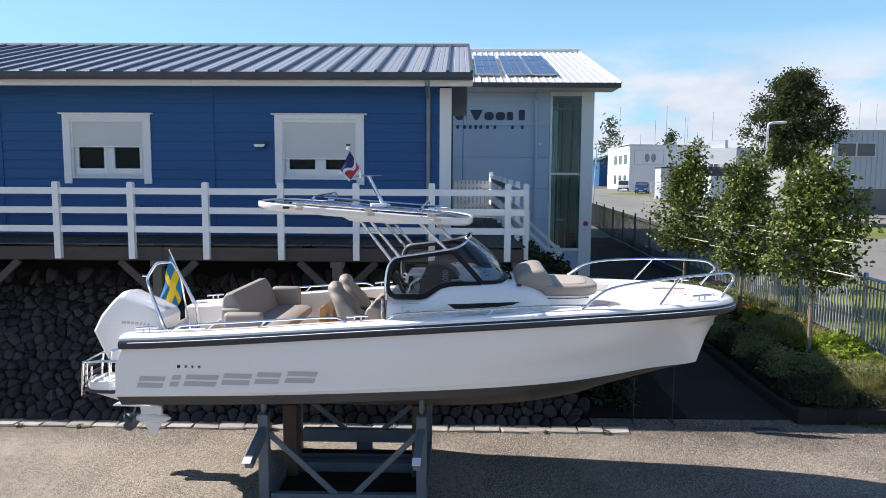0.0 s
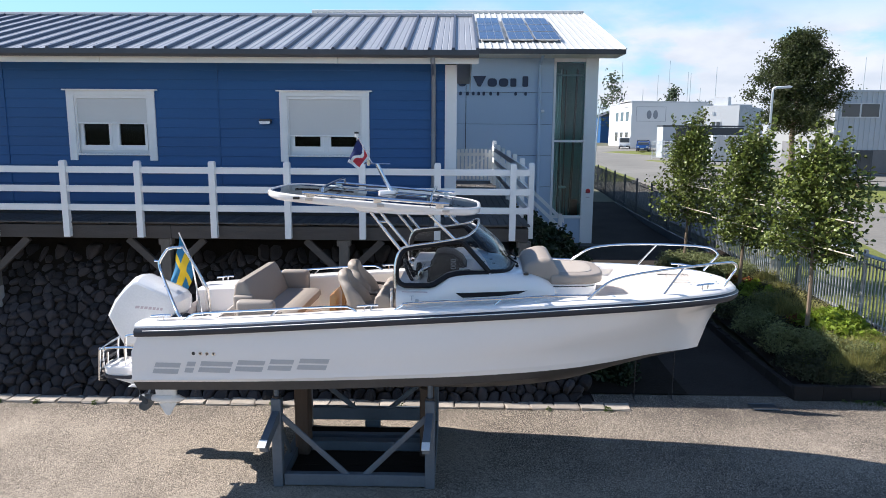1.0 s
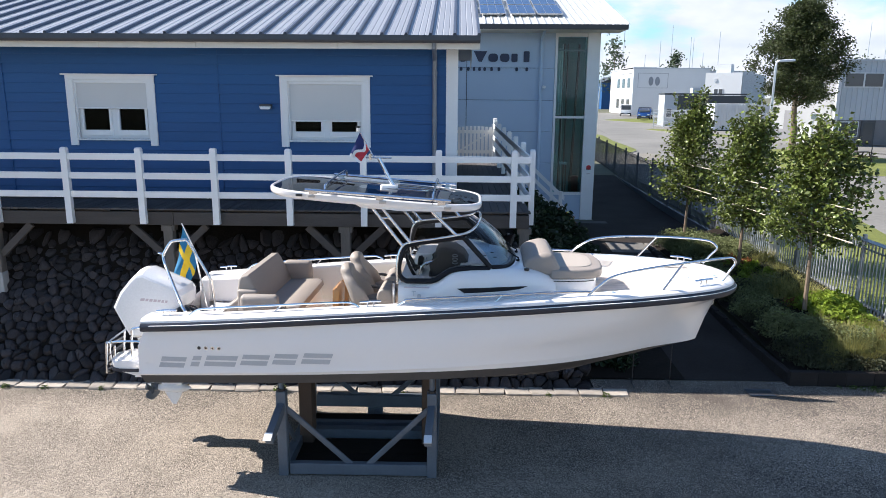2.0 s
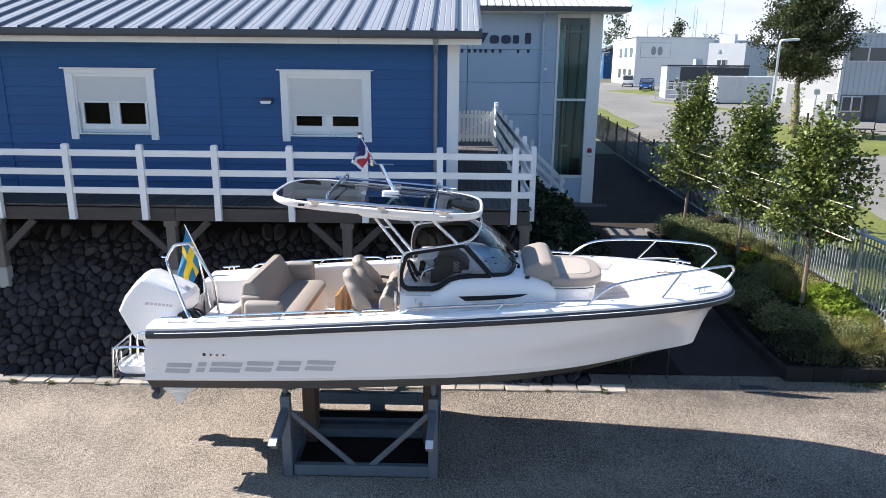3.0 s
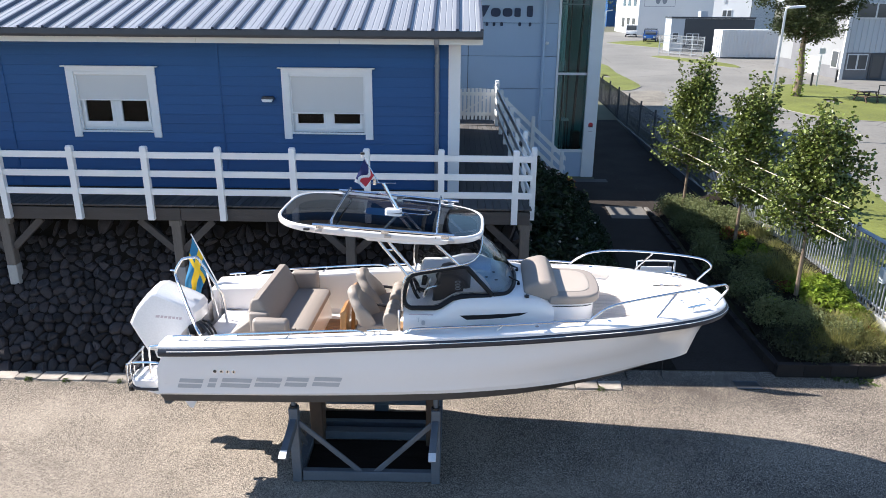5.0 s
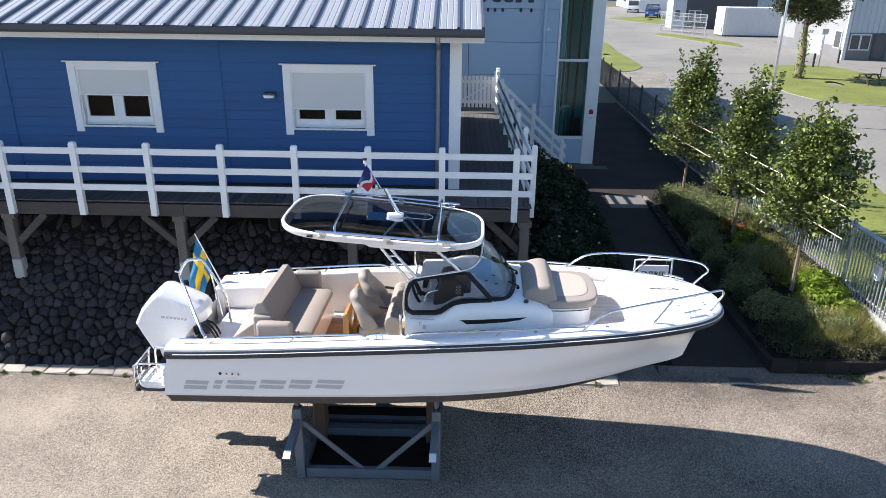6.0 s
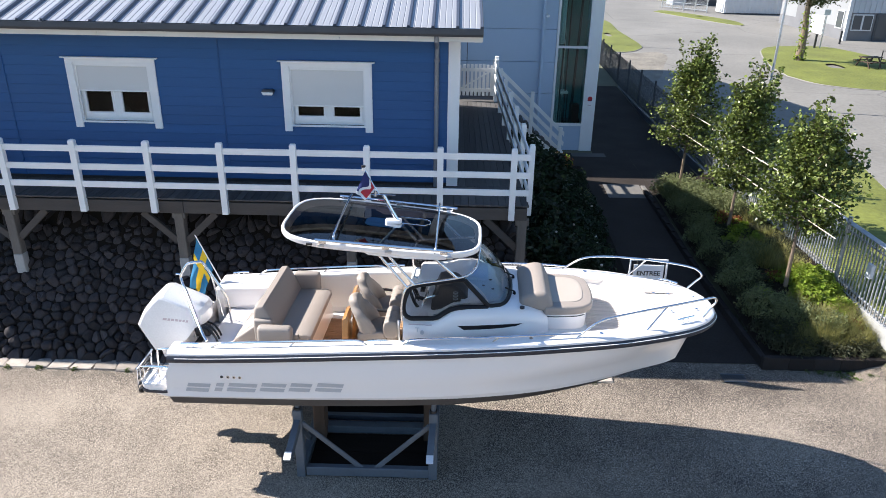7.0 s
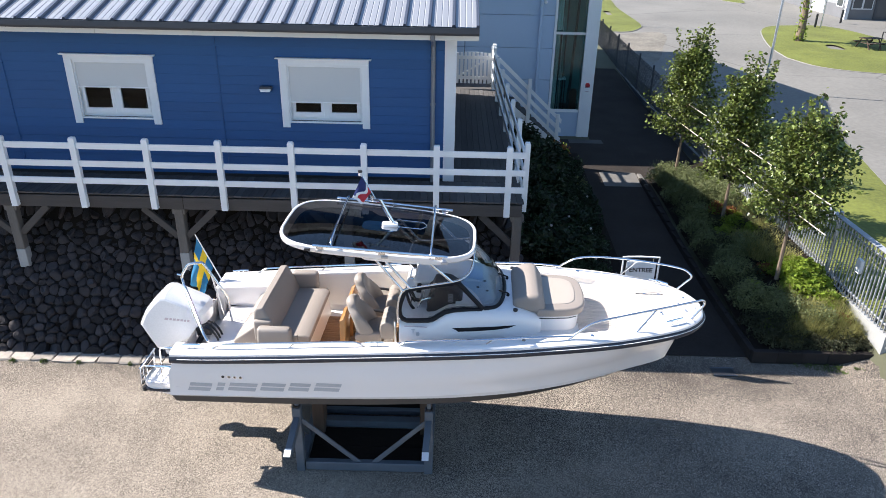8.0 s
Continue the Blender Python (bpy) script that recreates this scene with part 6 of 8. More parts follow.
part("glazing_bar", cube(3.74, 4.76, -0.02, 0.07, 7.08, 7.2), M_WHITE, hall)
part("base_panel", cube(3.74, 4.76, 0.0, 0.06, 0.55, 1.58, 0.006), M_PANEL, hall)
for z0, z1 in ((1.68, 4.30), (4.38, 7.08)):
    part("pane", cube(3.74, 4.76, 0.02, 0.03, z0, z1), M_HALLGLASS, hall).visible_shadow = False
part("inner_floor", cube(2.3, 5.08, 0.3, 5.5, 1.35, 1.45), M_DECK, hall)
part("desk", cube(3.74, 4.30, 0.55, 1.15, 2.62, 2.68), M_WHITE, hall)
for x in (3.78, 4.26):
    part("desk_leg", cube(x, x + 0.04, 0.6, 0.64, 1.45, 2.62), M_DARK, hall)
part("low_cabinet", cube(3.76, 4.10, 0.9, 1.4, 1.45, 2.3), M_CLADIN, hall)
# pale curtains and leaning spars stand behind the glass
for x0, x1, z0, z1 in ((3.78, 3.93, 1.6, 4.28), (3.80, 3.99, 4.40, 6.70)):
    rows = [[(x0 + (x1 - x0) * k / 8, 0.30 + 0.03 * math.sin(k * 1.9), z) for k in range(9)] for z in (z0, z1)]
    part("curtain", loft(bmesh.new(), rows), M_BLIND, hall, smooth=True)
for xa, xb, y, mt in ((3.96, 4.10, 0.5, M_DARK), (4.22, 4.26, 0.8, M_DARK), (4.42, 4.62, 0.6, M_DARK), (4.52, 4.70, 0.9, M_DARK), (4.12, 4.06, 0.7, M_ALU)):
    part("sail_spar", rod([(xa, y, 1.5), (xb, y + 0.3, 6.9)], 0.026, 8), mt, hall)
part("red_locker", cube(4.50, 4.80, 0.9, 1.3, 1.45, 2.15), M_REDWOOD, hall)
part("transom_shelf", cube(3.76, 4.74, 0.10, 0.5, 6.62, 6.66), M_CLADIN, hall)
# roof with ribs, ridge 8.6 m behind the eave
ey, ez, ry, rz_ = -1.15, 7.36, 7.5, 9.86
part("soffit", cube(-6.2, 5.80, ey + 0.03, 0.0, 7.2, 7.24), M_FASCIA, hall)
part("gutter", prism(bmesh.new(), [(ey - 0.06, 7.22), (ey + 0.05, 7.22), (ey + 0.05, 7.38), (ey - 0.08, 7.38)], "x", -6.3, 5.86, 0.01), M_GUTTER, hall)
bm = bmesh.new()
prof = []
x = -6.3
while x < 5.84:
    prof += [(x, 0.0), (x + 0.17, 0.0), (x + 0.19, 0.035), (x + 0.23, 0.035)]
    x += 0.25
part("roof_front", loft(bmesh.new(), [[(x, y, z + dz) for x, dz in prof] for y, z in ((ey, ez), (ry, rz_))]), M_HALLROOF, hall)
part("roof_back", loft(bmesh.new(), [[(-6.3, ry, rz_), (5.84, ry, rz_)], [(-6.3, 16.6, 7.3), (5.84, 16.6, 7.3)]]), M_HALLROOF, hall)
part("ridge_cap", rod([(-6.3, ry, rz_ + 0.05), (5.86, ry, rz_ + 0.05)], 0.10, 8), M_HALLROOF, hall)
part("gable", prism(bmesh.new(), [(0.0, 7.2), (16.2, 7.2), (ry, 9.7)], "x", 5.08, 5.18), M_PANEL, hall)
part("verge", prism(bmesh.new(), [(ey - 0.05, 7.22), (ry, 9.72), (16.6, 7.15), (16.6, 7.34), (ry, 9.92), (ey - 0.05, 7.42)], "x", 5.845, 5.87), M_WHITE, hall)
hp = part("downpipe", rod([(3.17, -0.9, 7.25), (3.17, -0.12, 7.0), (3.17, -0.09, 6.9), (3.17, -0.09, 0.6)], 0.055, 10), M_PANEL, hall, smooth=True)
part("camera_arm", rod([(3.28, 0.0, 5.42), (3.28, -0.14, 5.40)], 0.015, 6), M_WHITE, hall)
part("camera_body", cube(3.23, 3.33, -0.26, -0.10, 5.33, 5.42, 0.015), M_WHITE, hall)
# plain blocks where the firm's name stands on the wall
prism_sign = [rounded(0.30, 0.27, 0.12, 4, 0.45, 6.355), [(0.82, 6.58), (1.29, 6.58), (1.10, 6.22), (1.00, 6.22)]]
prism_sign += [rounded(w, 0.28, 0.11, 4, c, 6.36) for c, w in ((1.50, 0.33), (1.90, 0.33))]
prism_sign += [rounded(0.21, 0.28, 0.04, 3, 2.24, 6.36), rounded(0.20, 0.36, 0.04, 3, 2.66, 6.40)]
prism_sign += [rounded(0.09, 0.13, 0.035, 3, c, 5.975) for c in (0.39, 0.64, 0.84, 1.03, 1.21, 1.45, 1.71, 2.33, 2.68)]
for o in prism_sign:
    part("name_block", prism(bmesh.new(), o, "y", -0.04, -0.002, 0.006), M_SIGNLETTER, hall)
plate = part("notice_plate", cube(4.88, 5.10, -0.072, -0.062, 2.28, 2.72), M_WHITE, hall)
part("notice_disc", rod([(4.99, -0.073, 2.58), (4.99, -0.080, 2.58)], 0.085, 16), M_RED, plate, "red round mark")
part("notice_bar", cube(4.91, 5.07, -0.08, -0.073, 2.50, 2.545), M_SIGNLETTER, plate)
part("notice_bar", cube(4.93, 5.05, -0.08, -0.073, 2.34, 2.37), M_ENGLETTER, plate)
# solar panels on the roof
sl = (rz_ - ez) / (ry - ey)
for k, (x0, x1) in enumerate(((-0.9, 0.0), (0.04, 0.94), (1.02, 1.92), (2.05, 2.95), (2.99, 3.89), (3.93, 4.30))):
    for j in range(3):
        y0 = ey + 1.25 + 1.74 * j
        if k == 5:
            continue
        s = thing("solar_panel", pose(x0, HY + y0, ez + sl * (y0 - ey) + 0.10, math.degrees(math.atan(sl)), 0, 0), "dark blue solar panel on the pale roof", "solar panel", "solar panels on the hall")
        part("frame", cube(0, x1 - x0, 0, 1.7, 0.0, 0.03), M_ALU, s)
        for u in range(3):
            for v in range(5):
                w, hgt = (x1 - x0 - 0.05) / 3, 1.65 / 5
                part("cell", cube(0.025 + w * u + 0.008, 0.025 + w * (u + 1) - 0.008, 0.025 + hgt * v + 0.008, 0.025 + hgt * (v + 1) - 0.008, 0.03, 0.034), M_SOLAR, s)
        part("bracket", cube(0.1, x1 - x0 - 0.1, 0.2, 0.26, -0.07, 0.0), M_ALU, s)

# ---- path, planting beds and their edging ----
tagged(part("path", sheet([3.0, 3.8, 4.6, 5.4, 6.0, 6.4], [12.204, 13, 14, 15, 16, 17, 18, 19, 20, 21, 22, 23, 24, 25], 0.006), M_PATH), "asphalt garden path, its shade put into a dark colour", "path", kind="structure")
tagged(part("side_path", sheet([5.2, 5.8, 6.404], [25.004, 26, 28, 30, 33, 36], 0.006), M_PATH), "asphalt strip along the hall, coloured dark for its shade", "path", kind="structure")
tagged(part("rear_path", sheet([6.404, 7.0, 7.6, 8.25], [21.4, 22.4, 23.7, 25.0, 26, 28, 30, 33, 36], 0.006), M_PATH), "asphalt path beside the hall, coloured dark for its shade", "path", kind="structure")
M_SLABDARK = mat("dark_slab", (0.09, 0.088, 0.085), 0.9, scale=2, vary=0.2, fine=30, grain=0.1, spec=0.2)
strip = tagged(part("paving_strip", sheet([4.4, 5.0, 5.6], [24.55, 24.8, 25.0], 0.012), M_SLABDARK), "pale paving strip at the hall's foot", "pavement", kind="structure")


def bed_z(x, y):
    t = min(max((x - 6.4) / 2.0, 0), 1)
    return 0.22 + 0.55 * t * ramp(y, 12.1, 13.8) + 0.035 * (y - 12) + 0.10 * math.sin(2.1 * x + 1.3 * y) * 0.4


bm = bmesh.new()
loft(bm, [[(x, y, bed_z(x, y)) for x in np.linspace(6.42, 8.72 - 0.022 * (y - 12), 9)] for y in np.linspace(12.12, 21.6, 20)])
tagged(part("planting_bed", bm, M_SOIL, smooth=True), "raised bed of dark soil", "planting bed", kind="structure")
edge = thing("bed_edging", pose(0, 0, 0), "dark brick edging round the raised bed", "edging", kind="structure")
M_EDGE = mat("edging_brick", (0.028, 0.024, 0.022), 0.9, spec=0.15, scale=3, vary=0.25, fine=30, grain=0.12, rand=0.2, bump=0.4)
em = cube(0.0, 0.499, 0.0, 0.12, 0.0, 0.27, 0.008)
edge_mesh = bpy.data.meshes.new("edging_block")
em.to_mesh(edge_mesh)
em.free()
edge_mesh.materials.append(M_EDGE)
for i in range(5):
    part_mesh("edging_block", edge_mesh, None, edge, m=pose(6.30 + 0.5 * i, 12.0, 0.0))
for i in range(18):
    y = 12.12 + 0.5 * i
    part_mesh("edging_block", edge_mesh, None, edge, m=pose(6.42 - 0.012 * i, y, ground_z(6.3, y) - 0.06 - 0.004 * i, 0, 0, 91.4))
# sunlight put into the colour: a paler path patch and edging end
M_SUNPALE = mat("sun_pale_concrete", (0.15, 0.142, 0.13), 0.9, scale=2, vary=0.2, fine=30, grain=0.1, bump=0.2, spec=0.2)
tagged(part("paving_slab", sheet([4.95, 5.3, 5.7, 6.1], [20.65, 21.0, 21.4, 21.75], 0.016), M_SUNPALE), "paler patch standing in for sunlight on the path", "pavement", kind="structure")
part("edging_end", cube(6.12, 6.26, 20.6, 21.6, 0.40, 0.64, 0.02), M_SUNPALE, edge, "end block of the edging, paled for sunlight")


def bank_z(x, y):
    """Ground of the shady bed between the walkway and the path."""
    return ground_z(x, y) + 0.02 + (1.15 * ramp(x, 4.4, 1.9) + 0.9 * ramp(x, 2.4, 0.9)) * ramp(y, 12.1, 14.6)


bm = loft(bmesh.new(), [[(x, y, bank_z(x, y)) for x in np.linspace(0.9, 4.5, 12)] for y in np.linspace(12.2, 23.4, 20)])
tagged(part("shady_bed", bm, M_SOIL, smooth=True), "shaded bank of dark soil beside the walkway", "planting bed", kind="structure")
# storm drain at the foot of the path
drain = thing("drain_grate", pose(5.42, 11.53, 0.0), "dark slotted iron drain grate in the asphalt", "drain")
part("pit", cube(0.0, 0.45, 0.0, 0.28, 0.004, 0.008), M_DARK, drain)
for i in range(10):
    part("slat", cube(0.01 + 0.044 * i, 0.033 + 0.044 * i, 0.02, 0.26, 0.008, 0.022), M_GUTTER, drain)
part("rim", cube(0.0, 0.45, 0.26, 0.28, 0.008, 0.02), M_STANDSTEEL, drain)
part("rim", cube(0.0, 0.45, 0.0, 0.02, 0.008, 0.02), M_STANDSTEEL, drain)

# notice on a steel frame
M_SIGNFACE = mat("sign_face", (0.78, 0.80, 0.82), 0.5, scale=2, vary=0.04)
es = thing("entrance_sign", pose(3.48, 12.0, 0.004), "white entrance sign hung in a tall steel tube frame", "sign")
part("tube_frame", rod([(0, 0, 1.62), (0, 0, 2.20), (0.06, 0, 2.29), (0.60, 0, 2.29), (0.67, 0, 2.22), (0.67, 0, 1.62)], 0.017, 8, per=2), M_WHITE, es, "white painted tube", smooth=True)
# lower frame coloured dark to stand for the deep shade round its legs
for x in (0.0, 0.67):
    part("leg", rod([(x, 0, 0.0), (x, 0, 1.62)], 0.010, 8), M_DARK, es)
    part("foot_bar", rod([(x, -0.2, 0.012), (x, 0.2, 0.012)], 0.010, 8), M_DARK, es)
face = part("sign_board", cube(0.07, 0.62, -0.012, 0.012, 1.62, 2.19, 0.005), M_SIGNFACE, es)
part("hook", rod([(0.12, 0, 2.19), (0.12, 0, 2.28)], 0.006, 6), M_STEEL, es)
part("hook", rod([(0.56, 0, 2.19), (0.56, 0, 2.28)], 0.006, 6), M_STEEL, es)
fc = bpy.data.curves.new("sign_text", "FONT")
fc.body, fc.size, fc.extrude, fc.align_x, fc.offset = "ENTREE", 0.125, 0.001, "CENTER", 0.003
ft = new("sign_text_source", fc)
dg = bpy.context.evaluated_depsgraph_get()
tm = bpy.data.meshes.new_from_object(ft.evaluated_get(dg))
bpy.data.objects.remove(ft)
tm.materials.clear()
part_mesh("sign_text", tm, M_DARK, face, m=pose(0.345, -0.0135, 1.985, 90, 0, 0))


# ---- foliage ----
def leaf_mesh(name, places, size, material, seed, fold=0.25, slim=0.62, up=0.35):
    """Many small folded leaves, each at a place with its own turn and size."""
    rng = np.random.default_rng(seed)
    P = np.array(places)
    n = len(P)
    nrm = rng.normal(size=(n, 3))
    nrm[:, 2] = np.abs(nrm[:, 2]) + up
    nrm /= np.linalg.norm(nrm, axis=1)[:, None]
    t = rng.normal(size=(n, 3))
    t -= nrm * (t * nrm).sum(1)[:, None]
    t /= np.linalg.norm(t, axis=1)[:, None]
    b = np.cross(nrm, t)
    s = size * rng.uniform(0.6, 1.25, n)[:, None]
    w = s * slim * rng.uniform(0.8, 1.2, n)[:, None]
    lift = nrm * s * fold
    v = np.stack([P - t * s * 0.46, P - t * s * 0.40 + b * w * 0.30 + lift * 0.7, P - t * s * 0.06 + b * w * 0.52 + lift, P + t * s * 0.26 + b * w * 0.34 + lift * 0.8, P + t * s * 0.56 - nrm * s * 0.10,
                  P + t * s * 0.26 - b * w * 0.34 + lift * 0.8, P - t * s * 0.06 - b * w * 0.52 + lift, P - t * s * 0.40 - b * w * 0.30 + lift * 0.7], 1).reshape(-1, 3)
    i0 = np.arange(n) * 8
    f = np.concatenate([np.stack([i0, i0 + 1, i0 + 2, i0 + 3, i0 + 4], 1), np.stack([i0, i0 + 4, i0 + 5, i0 + 6, i0 + 7], 1)])
    me = bpy.data.meshes.new(name)
    me.from_pydata(v.tolist(), [], f.tolist())
    me.materials.append(material)
    return me


def blade_mesh(name, n, r, h, material, seed, lean=0.45, width=0.012, spread=0.25):
    """A tuft of thin blades that rise from a small foot and bend outward."""
    rng = np.random.default_rng(seed)
    vs, fs = [], []
    for _ in range(n):
        a, q = rng.uniform(0, 2 * math.pi), rng.uniform(0, 1) ** 0.6
        base = np.array([math.cos(a), math.sin(a), 0]) * r * spread * q
        out = np.array([math.cos(a + rng.normal(0, 0.5)), math.sin(a + rng.normal(0, 0.5)), 0])
        L = h * rng.uniform(0.6, 1.1)
        k = lean * q * rng.uniform(0.6, 1.5)
        side = np.cross(out, [0, 0, 1]) * width * rng.uniform(0.6, 1.4)
        i = len(vs)
        for u in (0, 0.5, 1):
            p = base + out * (r - r * spread) * k * u * u * 2.2 + np.array([0, 0, L * (u - 0.25 * k * u * u)])
            w = side * (1 - 0.75 * u)
            vs += [tuple(p - w), tuple(p + w)]
        fs += [(i, i + 1, i + 3, i + 2), (i + 2, i + 3, i + 5, i + 4)]
    me = bpy.data.meshes.new(name)
    me.from_pydata(vs, [], fs)
    me.materials.append(material)
    return me


M_LEAF = leaf_mat("tree_leaf", (0.128, 0.162, 0.034), 0.7, 0.22, 0.40)
M_LEAFBIG = leaf_mat("far_leaf", (0.054, 0.070, 0.019), 0.5, 0.25, 0.55)
M_BARK = mat("bark", (0.20, 0.15, 0.105), 0.9, scale=6, vary=0.3, fine=40, grain=0.15, bump=0.6, stretch=(2, 2, 0.5))
M_LAV = leaf_mat("lavender_grey", (0.20, 0.225, 0.10), 0.3, 0.25, 0.8)
M_GRASSY = leaf_mat("dry_grass", (0.30, 0.285, 0.10), 0.35, 0.35, 0.8)
M_LIME = leaf_mat("lime_leaf", (0.24, 0.32, 0.04), 0.35, 0.45, 0.5)
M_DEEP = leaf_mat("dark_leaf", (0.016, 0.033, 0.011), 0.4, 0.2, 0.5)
M_RUST = leaf_mat("rusty_leaf", (0.22, 0.09, 0.03), 0.4, 0.3, 0.6)
M_HEATH = leaf_mat("heath_leaf", (0.055, 0.060, 0.028), 0.45, 0.2, 0.7)
M_BLOOM = mat("pale_bloom", (0.55, 0.50, 0.46), 0.8, scale=8, vary=0.1)
M_CANE = mat("cane", (0.50, 0.44, 0.35), 0.6, scale=4, vary=0.15)


def young_tree(x, y, z0, seed, spread, top, low, label):
    """A staked young tree: slim trunk, rising limbs, leaves along twigs, loose shoots at the top."""
    rng = np.random.default_rng(seed)
    t = thing("young_tree", pose(x, y, z0), label, "tree", "young trees along the fence")
    lean = rng.uniform(-0.04, 0.06)
    part("trunk", rod([(0, 0, -0.1), (lean * 0.3, 0, 0.8), (lean, 0.02, 1.6), (lean * 1.2, 0, (top - z0) * 0.8)], 0.05, 8, per=4, r_end=0.014), M_BARK, t, smooth=True)
    places = []
    H0, H1 = low - z0 - 0.25, top - z0
    for k in range(30):
        f = (k + rng.uniform(0, 1)) / 30
        h = H0 * 0.9 + (H1 - H0) * 0.72 * f
        a = k * 2.4 + rng.uniform(-0.4, 0.4)
        R = spread * (0.55 + 0.75 * math.sin(math.pi * min(f * 0.85 + 0.22, 1))) * rng.uniform(0.62, 1.12) * (1 - 0.30 * f)
        rise = (0.25 + 0.55 * f) * R + 0.10
        p0 = Vector((lean, 0, h))
        p1 = p0 + Vector((math.cos(a) * R * 0.55, math.sin(a) * R * 0.55, rise * 0.42))
        p2 = p0 + Vector((math.cos(a + 0.15) * R, math.sin(a + 0.15) * R, rise * (0.8 if f < 0.3 else 1.0)))
        part("limb", rod([p0, p1, p2], 0.016, 5, per=3, r_end=0.004), M_BARK, t)
        for u in np.linspace(0.18, 1.0, 11):
            c = p0.lerp(p1, u * 2) if u < 0.5 else p1.lerp(p2, u * 2 - 1)
            m = 23 if u > 0.35 else 12
            for _ in range(m):
                q = rng.normal(0, 0.105 + 0.04 * u, 3)
                places.append((c.x + q[0], c.y + q[1], c.z + q[2] * 0.9))
    for k in range(20):
        a, r0 = rng.uniform(0, 6.28), rng.uniform(0.05, 0.62) * spread
        tip = Vector((math.cos(a) * r0 * 1.3, math.sin(a) * r0 * 1.3, H1 * rng.uniform(0.80, 0.99)))
        root = Vector((math.cos(a) * r0 * 0.5, math.sin(a) * r0 * 0.5, H1 * 0.66))
        part("limb", rod([root, tip], 0.008, 5, r_end=0.003), M_BARK, t)
        for u in np.linspace(0.15, 1.0, 11):
            c = root.lerp(tip, u)
            for _ in range(5):
                q = rng.normal(0, 0.055, 3)
                places.append((c.x + q[0], c.y + q[1], c.z + q[2]))
    part_mesh("crown", leaf_mesh("crown", places, 0.082, M_LEAF, seed + 5, fold=0.20, slim=0.92, up=0.45), None, t, "green leaves")
    return t


young_tree(7.50, 14.15, 0.90, 11, 0.82, 5.02, 2.45, "young green tree with a slim trunk near the drive")
young_tree(7.42, 17.5, 1.0, 23, 0.79, 5.15, 2.2, "young green tree in the raised bed by the fence")
young_tree(7.08, 20.8, 1.05, 37, 0.78, 5.4, 2.35, "young green tree beside the path")
# pale canes tied along the row of trees
canes = thing("cane_frame", pose(7.45, 14.0, 0), "pale bamboo canes tied along the row of young trees", "trellis")
for i, (y0, y1, z) in enumerate(((-1.2, 2.3, 2.45), (-1.1, 2.4, 3.05), (2.4, 4.9, 2.45), (2.5, 5.0, 3.1), (5.0, 7.9, 2.5), (5.1, 7.8, 3.15))):
    part("cane", rod([(0.02 - 0.07 * y0, y0, z + 0.02), (0.02 - 0.07 * y1, y1, z)], 0.012, 6), M_CANE, canes)

# shrubs: prototypes, then copies over the beds
rng = np.random.default_rng(5)


def mound(r, h, n, seed):
    g = np.random.default_rng(seed)
    out = []
    while len(out) < n:
        p = g.normal(size=3)
        p /= np.linalg.norm(p)
        k = g.uniform(0.55, 1.0) * (1 + 0.22 * math.sin(5 * p[0] + seed) * math.cos(4 * p[1]))
        q = (p[0] * r * k, p[1] * r * k, abs(p[2]) * h * k)
        out.append(q)
    return out


def shrub(name, kind, m, label):
    s = thing(name, m, label, "plant")
    if kind == "lavender":
        part_mesh("stem_tuft", blade_mesh("stems", 260, 0.52, 0.44, M_LAV, 3, 0.6, 0.005, 0.8), None, s, "grey-green stems")
        part_mesh("foliage", leaf_mesh("leaves", mound(0.54, 0.47, 1700, 4), 0.06, M_LAV, 6, slim=0.35, up=0.7), None, s)
    elif kind == "grass":
        part_mesh("blade_tuft", blade_mesh("blades", 520, 0.42, 0.42, M_GRASSY, 8, 0.7, 0.006, 0.75), None, s, "straw-green blades")
    elif kind == "lime":
        part_mesh("foliage", leaf_mesh("foliage", mound(0.42, 0.32, 420, 9), 0.115, M_LIME, 10, slim=0.7, up=0.8), None, s, "bright lime leaves")
    elif kind == "dark":
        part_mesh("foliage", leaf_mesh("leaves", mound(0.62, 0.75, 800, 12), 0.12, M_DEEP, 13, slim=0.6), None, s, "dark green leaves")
        part("bloom", cubeball((0.42, -0.40, 0.52), 0.034), M_BLOOM, s, "pale flower head")
    elif kind == "heath":
        part_mesh("foliage", leaf_mesh("leaves", mound(0.50, 0.30, 620, 19), 0.07, M_HEATH, 20, slim=0.35, up=0.6), None, s, "brown-green small leaves")
        part_mesh("stem_tuft", blade_mesh("stems", 200, 0.5, 0.34, M_HEATH, 21, 0.6, 0.006, 0.85), None, s)
    else:
        part_mesh("foliage", leaf_mesh("leaves", mound(0.42, 0.40, 420, 15), 0.085, M_RUST, 16, slim=0.6), None, s, "rusty orange leaves")
        part_mesh("foliage", leaf_mesh("leaves", mound(0.40, 0.34, 260, 17), 0.09, M_LIME, 18, slim=0.6), None, s)
    return s


def cubeball(c, r):
    bm = bmesh.new()
    bmesh.ops.create_icosphere(bm, subdivisions=1, radius=r, matrix=Matrix.Translation(c))
    return bm


